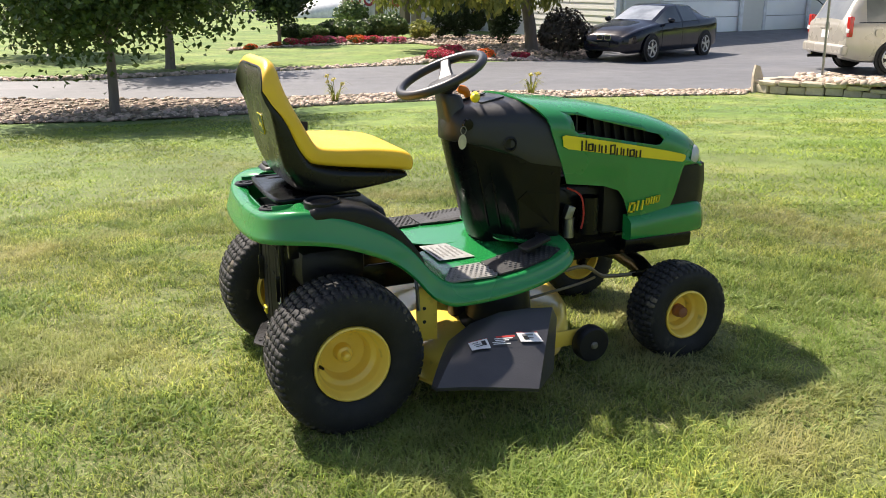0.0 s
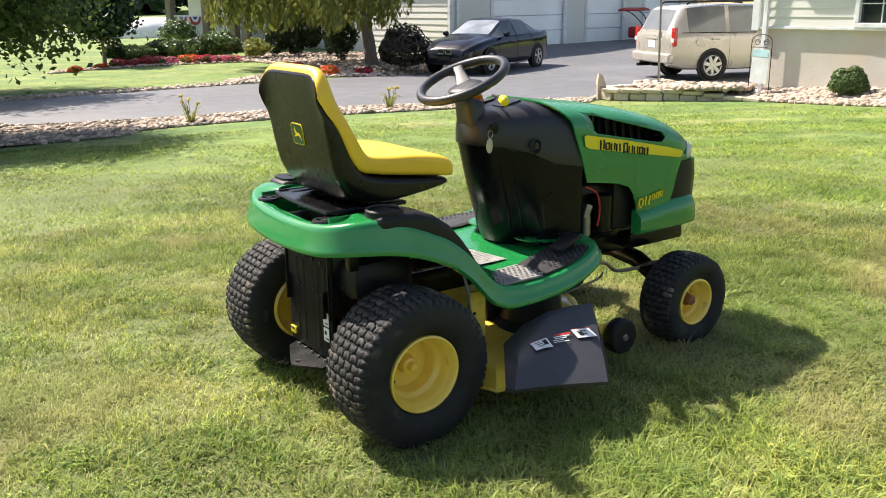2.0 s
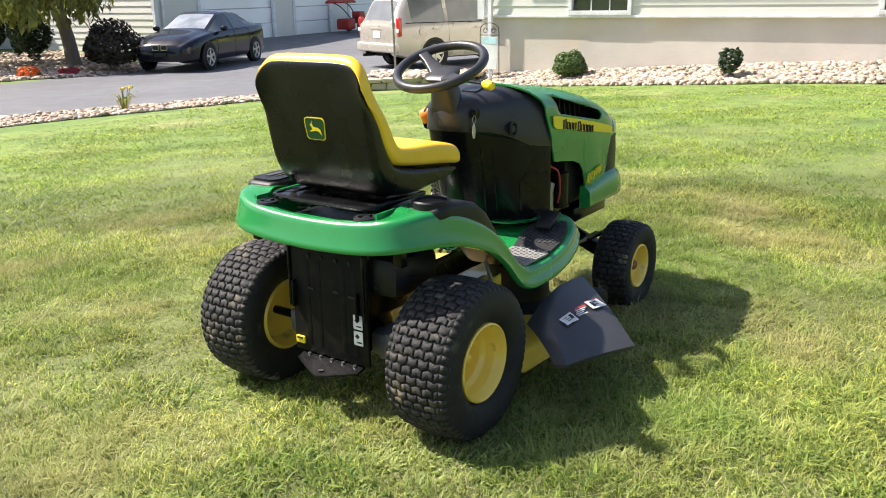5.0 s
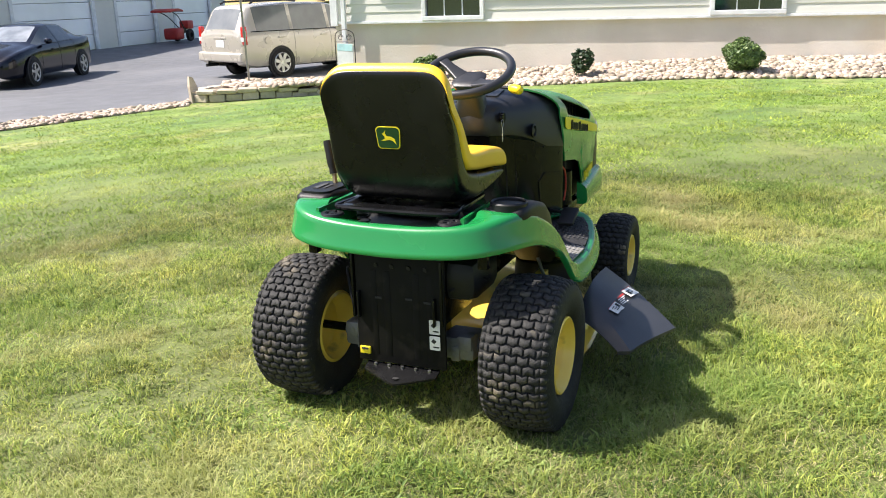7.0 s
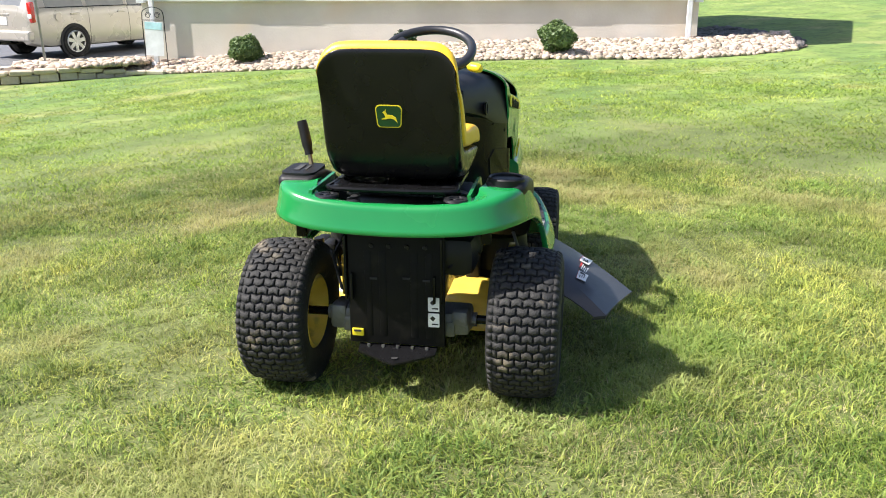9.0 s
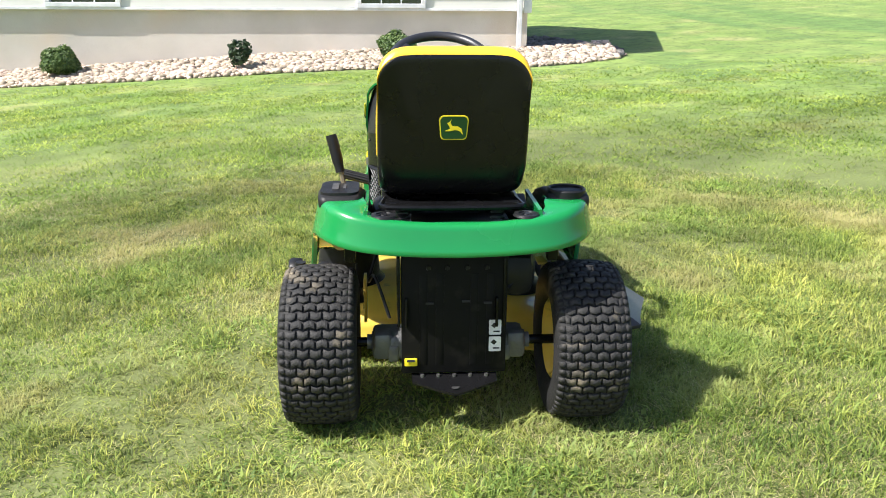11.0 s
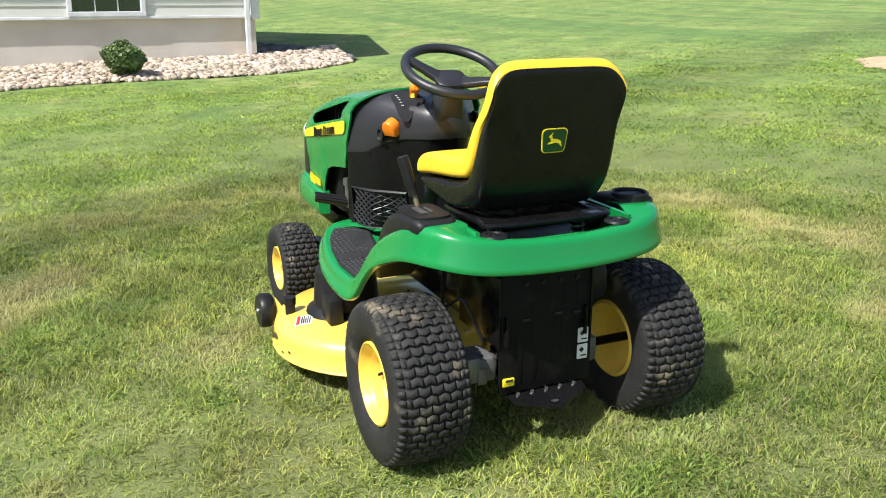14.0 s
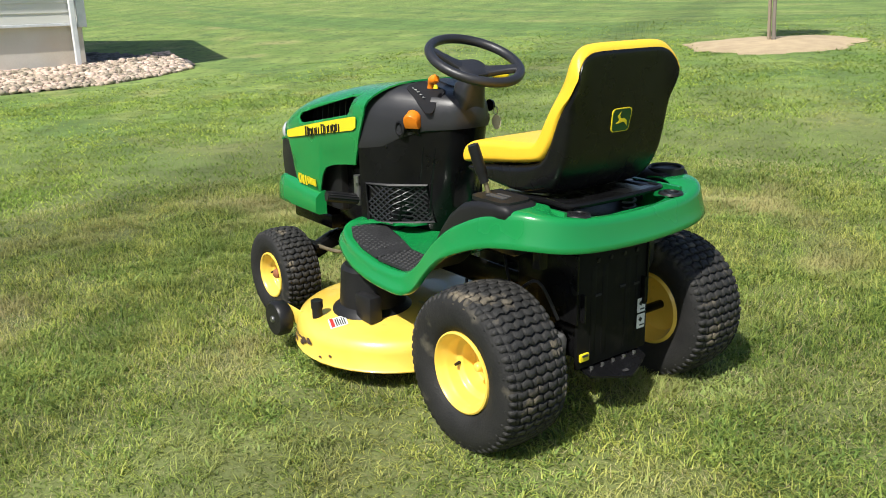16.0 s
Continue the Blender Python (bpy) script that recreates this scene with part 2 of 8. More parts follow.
def graded(near, far, step, grow):
    out, s = [0.0], step
    while out[-1] < far:
        if out[-1] > near:
            s *= grow
        out.append(out[-1] + s)
    return np.array(out)


M["lawn"] = mat("lawn_soil", (0.140, 0.215, 0.042), 0.9, color2=(0.205, 0.265, 0.066), scale=1.1, bump=0.9, bscale=45,
                stain=(0.29, 0.27, 0.11), stain_scale=0.55, stain_lo=0.58, stain_hi=0.78)
M["asphalt"] = mat("asphalt", (0.115, 0.117, 0.124), 0.62, color2=(0.135, 0.137, 0.144), scale=3, bump=0.35, bscale=120, stain=(0.16, 0.16, 0.165), stain_scale=0.4)
M["asphalt_dark"] = mat("dark_asphalt", (0.075, 0.077, 0.082), 0.75, color2=(0.09, 0.092, 0.096), scale=3, bump=0.35, bscale=120)
M["stone"] = mat("river_stone", (0.50, 0.405, 0.315), 0.85, color2=(0.36, 0.285, 0.215), scale=14, bump=0.3, island=0.5)
M["bedsoil"] = mat("bed_soil", (0.16, 0.12, 0.085), 0.95, scale=9, bump=0.6)
M["siding"] = mat("vinyl_siding", (0.68, 0.67, 0.62), 0.45, color2=(0.65, 0.64, 0.595), scale=2, bump=0.08, bscale=60)
M["trimw"] = mat("white_vinyl", (0.80, 0.81, 0.83), 0.4, scale=5, bump=0.03)
M["stucco"] = mat("parged_concrete", (0.61, 0.575, 0.51), 0.85, color2=(0.55, 0.515, 0.45), scale=1.6, bump=0.4, bscale=26, stain=(0.58, 0.50, 0.40), stain_scale=0.9, stain_lo=0.55)
M["block"] = mat("wall_block", (0.52, 0.45, 0.34), 0.9, color2=(0.43, 0.37, 0.28), scale=12, bump=0.7, bscale=40, obj_random=0.16)
M["pane"] = glass("window_glass")
M["door_white"] = mat("white_door_paint", (0.93, 0.94, 0.95), 0.35, color2=(0.92, 0.93, 0.94), scale=5, bump=0.03)
M["roof"] = mat("roof_shingle", (0.09, 0.085, 0.08), 0.9, scale=12, bump=0.4)
# near-black colour stands for the shade in rooms, holes, slots and wheel arches
M["dark"] = mat("unlit_hollow", (0.03, 0.03, 0.03), 0.9)
M["bark"] = mat("tree_bark", (0.21, 0.18, 0.15), 0.9, scale=14, bump=0.8, bscale=30, stretch=(1, 1, 0.25))
M["leaf"] = mat("tree_leaf", (0.088, 0.145, 0.032), 0.5, scale=2, island=0.4, transl=0.42)
M["leaf_light"] = mat("willow_leaf", (0.24, 0.26, 0.055), 0.55, scale=2, island=0.3, transl=0.35)
M["leaf_dark"] = mat("evergreen_leaf", (0.035, 0.068, 0.026), 0.6, scale=2, island=0.35, transl=0.15)
M["leaf_shrub"] = mat("shrub_leaf", (0.14, 0.215, 0.07), 0.5, scale=3, island=0.4, transl=0.25)
M["leaf_brown"] = mat("barberry_leaf", (0.055, 0.045, 0.03), 0.6, scale=3, island=0.4, transl=0.2)
M["petal_red"] = mat("red_petal", (0.68, 0.07, 0.11), 0.6, scale=5, island=0.3, transl=0.2)
M["petal_orange"] = mat("orange_petal", (0.80, 0.19, 0.04), 0.6, scale=5, island=0.3, transl=0.2)
M["petal_pink"] = mat("pink_petal", (0.80, 0.20, 0.32), 0.6, scale=5, island=0.3, transl=0.2)
M["petal_yellow"] = mat("yellow_petal", (0.80, 0.70, 0.25), 0.6, scale=5, island=0.2, transl=0.2)
M["dirt"] = mat("bare_dirt", (0.46, 0.36, 0.22), 0.95, color2=(0.38, 0.29, 0.18), scale=5, bump=0.7, bscale=40)
M["field"] = mat("ripe_field", (0.50, 0.36, 0.13), 0.95, color2=(0.42, 0.31, 0.11), scale=0.6, bump=0.4, bscale=4)
M["iron"] = mat("wrought_iron", (0.03, 0.03, 0.03), 0.5, 0.5)
M["wood"] = mat("weathered_wood", (0.27, 0.22, 0.16), 0.85, scale=9, bump=0.4, stretch=(1, 1, 0.15))


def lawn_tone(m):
    """Adds mowing streaks to the lawn, and a darker soil colour round the tractor so that the gaps between blades look
    dark.
    """
    nt = m.node_tree
    n, l = nt.nodes, nt.links
    b = n["Principled BSDF"]
    col = b.inputs["Base Color"].links[0].from_socket
    geo = n.new("ShaderNodeNewGeometry").outputs["Position"]

    def noise(scale, rot, sc, lo, hi):
        mp = n.new("ShaderNodeMapping")
        mp.inputs["Scale"].default_value, mp.inputs["Rotation"].default_value = sc, (0, 0, rot)
        l.new(geo, mp.inputs[0])
        t = n.new("ShaderNodeTexNoise")
        t.inputs["Scale"].default_value, t.inputs["Detail"].default_value = scale, 3.0
        l.new(mp.outputs[0], t.inputs["Vector"])
        r = n.new("ShaderNodeMapRange")
        r.inputs[1].default_value, r.inputs[2].default_value = lo, hi
        l.new(t.outputs[0], r.inputs[0])
        return r.outputs[0]

    def mix(fac, a, c):
        x = n.new("ShaderNodeMix")
        x.data_type = "RGBA"
        l.new(fac, x.inputs[0])
        for s_, v in ((6, a), (7, c)):
            if isinstance(v, tuple):
                x.inputs[s_].default_value = (*v, 1)
            else:
                l.new(v, x.inputs[s_])
        return x.outputs[2]

    col = mix(noise(1.0, radians(-28), (0.05, 0.8, 1), 0.50, 0.66), col, (0.105, 0.185, 0.040))
    col = mix(noise(0.9, 0.0, (1, 1, 1), 0.55, 0.72), col, (0.095, 0.165, 0.040))
    col = mix(noise(9.0, 0.0, (1, 1, 1), 0.54, 0.66), col, (0.080, 0.125, 0.030))
    # darkest within 2.2 m of the origin, full lawn colour by 9 m
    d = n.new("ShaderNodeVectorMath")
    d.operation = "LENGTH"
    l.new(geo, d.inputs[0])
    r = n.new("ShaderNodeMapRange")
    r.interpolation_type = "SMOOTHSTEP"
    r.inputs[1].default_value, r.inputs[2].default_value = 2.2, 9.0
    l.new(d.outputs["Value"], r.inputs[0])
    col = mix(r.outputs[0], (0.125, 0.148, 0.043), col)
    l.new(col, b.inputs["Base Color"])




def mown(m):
    """Mowing stripes across the lawn and a darker swath ahead of the tractor, on a lawn or grass material."""
    nt = m.node_tree
    n, l = nt.nodes, nt.links
    b = n["Principled BSDF"]
    geo = n.new("ShaderNodeNewGeometry").outputs["Position"]

    def math_node(op, a, c=None):
        q = n.new("ShaderNodeMath")
        q.operation = op
        for k, v in enumerate((a, c)):
            if v is not None:
                if isinstance(v, (int, float)):
                    q.inputs[k].default_value = v
                else:
                    l.new(v, q.inputs[k])
        return q.outputs[0]

    def along(x, y):
        d = n.new("ShaderNodeVectorMath")
        d.operation = "DOT_PRODUCT"
        d.inputs[1].default_value = (x, y, 0)
        l.new(geo, d.inputs[0])
        return d.outputs["Value"]

    def noise(scale):
        t = n.new("ShaderNodeTexNoise")
        t.inputs["Scale"].default_value, t.inputs["Detail"].default_value = scale, 3.0
        l.new(geo, t.inputs["Vector"])
        return t.outputs[0]

    def span(v, a0, a1, b0, b1):
        r = n.new("ShaderNodeMapRange")
        r.interpolation_type = "SMOOTHSTEP"
        for k, q in enumerate((a0, a1, b0, b1)):
            r.inputs[k + 1].default_value = q
        l.new(v, r.inputs[0])
        return r.outputs[0]

    wob = math_node("MULTIPLY", noise(0.35), 0.9)
    across = math_node("ADD", along(0.78, 0.62), wob)
    stripe = span(math_node("SINE", math_node("MULTIPLY", across, 5.0)), -0.5, 0.5, 0.95, 1.05)
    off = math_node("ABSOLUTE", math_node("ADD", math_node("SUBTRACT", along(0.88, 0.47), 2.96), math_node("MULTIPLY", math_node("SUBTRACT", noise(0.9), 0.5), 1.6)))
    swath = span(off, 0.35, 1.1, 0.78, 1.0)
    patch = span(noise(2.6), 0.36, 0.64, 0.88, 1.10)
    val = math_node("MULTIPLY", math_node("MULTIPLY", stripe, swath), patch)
    h = n.new("ShaderNodeHueSaturation")
    l.new(val, h.inputs["Value"])
    l.new(b.inputs["Base Color"].links[0].from_socket, h.inputs["Color"])
    l.new(h.outputs[0], b.inputs["Base Color"])
    for q in n:
        if q.type == "BSDF_TRANSLUCENT":
            l.new(h.outputs[0], q.inputs[0])


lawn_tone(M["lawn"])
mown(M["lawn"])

# ground: one sheet, fine near the tractor and coarse towards the horizon
gp = graded(9, 420, 0.3, 1.07)
axis_pts = np.concatenate((-gp[:0:-1], gp))
GX, GY = np.meshgrid(axis_pts, axis_pts, indexing="ij")
GZ = ground_z(GX, GY) + 0.008 * np.sin(GX * 2.1 + 1.3) * np.sin(GY * 1.7) * (np.hypot(GX, GY) < 12)
n = len(axis_pts)
idx = np.arange(n * n).reshape(n, n)
quads = np.stack((idx[:-1, :-1], idx[1:, :-1], idx[1:, 1:], idx[:-1, 1:]), -1).reshape(-1)
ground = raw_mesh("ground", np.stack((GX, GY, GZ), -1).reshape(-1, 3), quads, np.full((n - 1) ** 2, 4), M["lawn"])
ground.data.polygons.foreach_set("use_smooth", [True] * len(ground.data.polygons))
tagged(ground, "mown green lawn with pale dry patches", "lawn", kind="structure")


def surface(name, edge_a, edge_b, material, lift, label, category, rows=10, per=8, kind="structure"):
    """A strip of ground between two edges, laid over the soil."""
    def even(pts):
        pts = [Vector((*p, 0)) for p in pts]
        return smoothed(pts, per)
    a, b = even(edge_a), even(edge_b)
    bm = B()
    grid = []
    for p, q in zip(a, b):
        row = []
        for k in range(rows + 1):
            w = p.lerp(q, k / rows)
            row.append(bm.verts.new((w.x, w.y, gz(w.x, w.y) + lift)))
        grid.append(row)
    for r0, r1 in zip(grid, grid[1:]):
        for k in range(rows):
            bm.faces.new((r0[k], r0[k + 1], r1[k + 1], r1[k]))
    ob = finish(name, bm, material)
    return tagged(ob, label, category, kind=kind)


DRIVE_NEAR = [(-60, 46), (-25, 27.5), (-9, 19.4), (-1.7, 14.9), (2.3, 13.0), (5.8, 12.2), (8.6, 10.9), (10.9, 9.7)]
DRIVE_FAR = [(-58, 50), (-24, 31.0), (-8, 22.4), (-1.6, 18.0), (3.0, 17.7), (7.0, 17.6), (9.6, 17.5), (13.0, 18.6)]
surface("driveway", DRIVE_NEAR, DRIVE_FAR, M["asphalt"], 0.03, "grey asphalt driveway in front of the houses", "driveway", rows=8)
surface("parking_area", [(10.9, 9.7), (12.0, 9.55), (14, 9.3), (20, 8.7), (34, 8.0)], [(13.0, 18.6), (14.2, 20.0), (18.6, 22.0), (24, 22.5), (36, 23.4)],
        M["asphalt"], 0.03, "grey asphalt parking area beside the house", "driveway", rows=12)
rng = np.random.default_rng(5)


def stone_field(name, spots, size, label, parent=None, material=None, lift=0.0):
    """Many rounded stones in one mesh."""
    t = (1 + 5 ** 0.5) / 2
    ico = np.array([(-1, t, 0), (1, t, 0), (-1, -t, 0), (1, -t, 0), (0, -1, t), (0, 1, t), (0, -1, -t), (0, 1, -t), (t, 0, -1), (t, 0, 1), (-t, 0, -1), (-t, 0, 1)]) / 1.902
    tri = np.array([(0, 11, 5), (0, 5, 1), (0, 1, 7), (0, 7, 10), (0, 10, 11), (1, 5, 9), (5, 11, 4), (11, 10, 2), (10, 7, 6), (7, 1, 8), (3, 9, 4), (3, 4, 2), (3, 2, 6), (3, 6, 8), (3, 8, 9), (4, 9, 5), (2, 4, 11), (6, 2, 10), (8, 6, 7), (9, 8, 1)])
    V, F = [], []
    for i, (x, y) in enumerate(spots):
        s = size * rng.uniform(0.5, 1.25)
        sc = np.array([s * rng.uniform(0.9, 1.5), s * rng.uniform(0.7, 1.1), s * rng.uniform(0.45, 0.75)])
        a, b = rng.uniform(0, 6.28), rng.uniform(-0.35, 0.35)
        p = ico * sc * rng.uniform(0.85, 1.12, (12, 1))
        ca, sa, cb, sb = math.cos(a), math.sin(a), math.cos(b), math.sin(b)
        p = p @ np.array([[cb, 0, sb], [0, 1, 0], [-sb, 0, cb]]).T @ np.array([[ca, -sa, 0], [sa, ca, 0], [0, 0, 1]]).T
        p += (x, y, gz(x, y) + (lift(x, y) if callable(lift) else lift) + s * rng.uniform(0.15, 0.6))
        V.append(p)
        F.append(tri + 12 * i)
    ob = raw_mesh(name, np.concatenate(V), np.concatenate(F).ravel(), np.full(20 * len(spots), 3), material or M["stone"], parent)
    ob.data.polygons.foreach_set("use_smooth", [True] * len(ob.data.polygons))
    return tagged(ob, label, "stones", kind="stuff")


def scatter(edge_a, edge_b, count, per=8):
    a = smoothed([(*p, 0) for p in edge_a], per)
    b = smoothed([(*p, 0) for p in edge_b], per)
    lens = np.cumsum([0] + [(a[i + 1] - a[i]).length for i in range(len(a) - 1)])
    out = []
    for _ in range(count):
        s = rng.uniform(0, lens[-1])
        i = min(int(np.searchsorted(lens, s)) - 1, len(a) - 2)
        i = max(i, 0)
        f = (s - lens[i]) / max(1e-6, lens[i + 1] - lens[i])
        p = a[i].lerp(a[i + 1], f).lerp(b[i].lerp(b[i + 1], f), rng.uniform(0, 1))
        out.append((p.x, p.y))
    return out


STRIP_A = [(-14, 20.2), (-6, 14.2), (-1.6, 11.2), (1.7, 10.4), (2.9, 11.2), (5.4, 11.0), (7.6, 10.3), (10.3, 9.3)]
STRIP_B = [(-13.4, 21.4), (-5.4, 16.6), (-1.7, 14.9), (2.3, 13.0), (3.9, 12.5), (5.8, 12.15), (8.6, 10.9), (10.9, 9.7)]
surface("stone_border", STRIP_A, STRIP_B, M["bedsoil"], 0.02, "bare soil under the stone border of the driveway", "bed", rows=4)
stone_field("border_stones", scatter(STRIP_A, STRIP_B, 9500), 0.052, "tan river stones bordering the asphalt driveway")

# ---- the near house ----
HA, HU = Vector((12.45, 7.45, 0)), Vector((0.0767, -0.99705, 0))
HV = Vector((0.99705, 0.0767, 0))
HL, FOUND = 9.8, 0.76
HM = Matrix(((HU.x, HV.x, 0, HA.x), (HU.y, HV.y, 0, HA.y), (0, 0, 1, 0), (0, 0, 0, 1)))
# in the house's own frame: u along the wall, v into the house, z up
house = thing("near_house", "house with pale grey vinyl siding over a parged foundation", "house", HM)
WIN = [(1.80, 1.17), (6.80, 1.17)]
WH0, WH1, EAVE = 0.80, 2.15, 2.85
part("foundation", box(B(), (HL / 2, 4.0, (FOUND - 1.2) / 2), (HL - 0.06, 7.9, FOUND + 1.2)), M["stucco"], house, "parged concrete foundation", smooth=False)
bm = B()
cuts = [0.0]
for u, w in WIN:
    cuts += [u, u + w]
cuts.append(HL)
for i in range(0, len(cuts), 2):
    box(bm, ((cuts[i] + cuts[i + 1]) / 2, 0.07, (FOUND + EAVE) / 2), (cuts[i + 1] - cuts[i], 0.12, EAVE - FOUND))
for u, w in WIN:
    box(bm, (u + w / 2, 0.07, (FOUND + WH0) / 2), (w, 0.12, WH0 - FOUND))
    box(bm, (u + w / 2, 0.07, (WH1 + EAVE) / 2), (w, 0.12, EAVE - WH1))
box(bm, (0.06, 4.0, (FOUND + EAVE) / 2), (0.12, 7.7, EAVE - FOUND))
box(bm, (HL - 0.06, 4.0, (FOUND + EAVE) / 2), (0.12, 7.7, EAVE - FOUND))
box(bm, (HL / 2, 7.9, (FOUND + EAVE) / 2), (HL, 0.12, EAVE - FOUND))
part("wall", bm, M["siding"], house, smooth=False)
# one dark sheet in place of the unlit room
part("interior", box(B(), (HL / 2, 2.2, 1.7), (HL - 0.5, 0.05, 1.9)), M["dark"], house, "dark sheet standing for the unlit room behind the windows", smooth=False)
bm = B()
ring_loft(bm, [[(-0.35, -0.42, EAVE), (-0.35, 8.3, EAVE), (-0.35, 3.95, EAVE + 2.2)], [(HL + 0.35, -0.42, EAVE), (HL + 0.35, 8.3, EAVE), (HL + 0.35, 3.95, EAVE + 2.2)]])
part("roof", bm, M["roof"], house, "dark shingle roof", smooth=False)
part("skirt_board", box(B(), (HL / 2, -0.012, FOUND + 0.02), (HL + 0.02, 0.05, 0.045), bev=0.006), M["trimw"], house, "white starter strip under the siding", smooth=False)


def window(parent, u, w, z0, z1):
    f = part("window", B(), M["trimw"], parent, "white vinyl window with a grid")
    bm = B()
    t, d = 0.075, 0.11
    for c, s in (((u + w / 2, 0, z0 + t / 2), (w, d, t)), ((u + w / 2, 0, z1 - t / 2), (w, d, t)), ((u + t / 2, 0, (z0 + z1) / 2), (t, d, z1 - z0 - 2 * t)), ((u + w - t / 2, 0, (z0 + z1) / 2), (t, d, z1 - z0 - 2 * t))):
        box(bm, c, s, bev=0.008)
    part("window_frame", bm, M["trimw"], f, smooth=False)
    bm = B()
    zm = (z0 + z1) / 2
    box(bm, (u + w / 2, 0.0, zm), (w - 2 * t, 0.05, 0.045))
    for k in (1, 2):
        x = u + t + (w - 2 * t) * k / 3
        box(bm, (x, 0.012, (z0 + z1) / 2), (0.018, 0.02, z1 - z0 - 2 * t))
    for z in (z0 + t + (zm - z0 - t) * 0.5, zm + (z1 - t - zm) * 0.5):
        box(bm, (u + w / 2, 0.012, z), (w - 2 * t, 0.018, 0.018))
    part("muntins", bm, M["trimw"], f, smooth=False)
    g = part("pane", box(B(), (u + w / 2, 0.03, (z0 + z1) / 2), (w - 2 * t, 0.008, z1 - z0 - 2 * t)), M["pane"], f, smooth=False)
    return f


for u, w in WIN:
    window(house, u, w, WH0, WH1)
for u, wd in ((0.05, 0.14), (HL - 0.05, 0.14)):
    part("corner_trim", box(B(), (u, -0.01, (FOUND + EAVE) / 2), (wd, 0.10, EAVE - FOUND + 0.06), bev=0.008), M["trimw"], house, smooth=False)
for u in (0.27, HL - 0.20):
    zg = gz(HA.x + HU.x * u, HA.y + HU.y * u)
    bm = B()
    box(bm, (u, -0.085, (zg + 0.12 + EAVE) / 2), (0.085, 0.065, EAVE - zg - 0.12), bev=0.012)
    box(bm, (u, -0.15, zg + 0.14), (0.085, 0.16, 0.065), rot=(-25, 0, 0), bev=0.012)
    part("downspout", bm, M["trimw"], house, smooth=False)
# lap siding, board by board
LAP = 0.152
boards = []
segs = [(0.12, WIN[0][0]), (WIN[0][0] + WIN[0][1], WIN[1][0]), (WIN[1][0] + WIN[1][1], HL - 0.12)]
shared = {}
for r in range(int((EAVE - FOUND) / LAP) + 1):
    z = FOUND + 0.045 + r * LAP
    if z + LAP > EAVE:
        break
    for (a, b) in (segs if z + LAP * 0.5 < WH1 and z > WH0 - LAP * 0.6 else [(0.12, HL - 0.12)]):
        key = round(b - a, 3)
        if key not in shared:
            bm = B()
            h = key / 2
            ring_loft(bm, [[(-h, 0.012, 0), (-h, -0.014, 0), (-h, -0.016, 0.006), (-h, -0.003, LAP), (-h, 0.012, LAP)], [(h, 0.012, 0), (h, -0.014, 0), (h, -0.016, 0.006), (h, -0.003, LAP), (h, 0.012, LAP)]])
            ob = part("siding_board", bm, M["siding"], house, smooth=False)
            shared[key] = ob.data
        else:
            ob = new("siding_board", shared[key])
            ob.parent = house
        ob.location = ((a + b) / 2, 0, z)


# ---- the lawn tractor: +x ahead, y to its left, rear axle over the origin ----
tractor = thing("lawn_tractor", "green and yellow riding lawn tractor parked on grass", "lawn tractor")


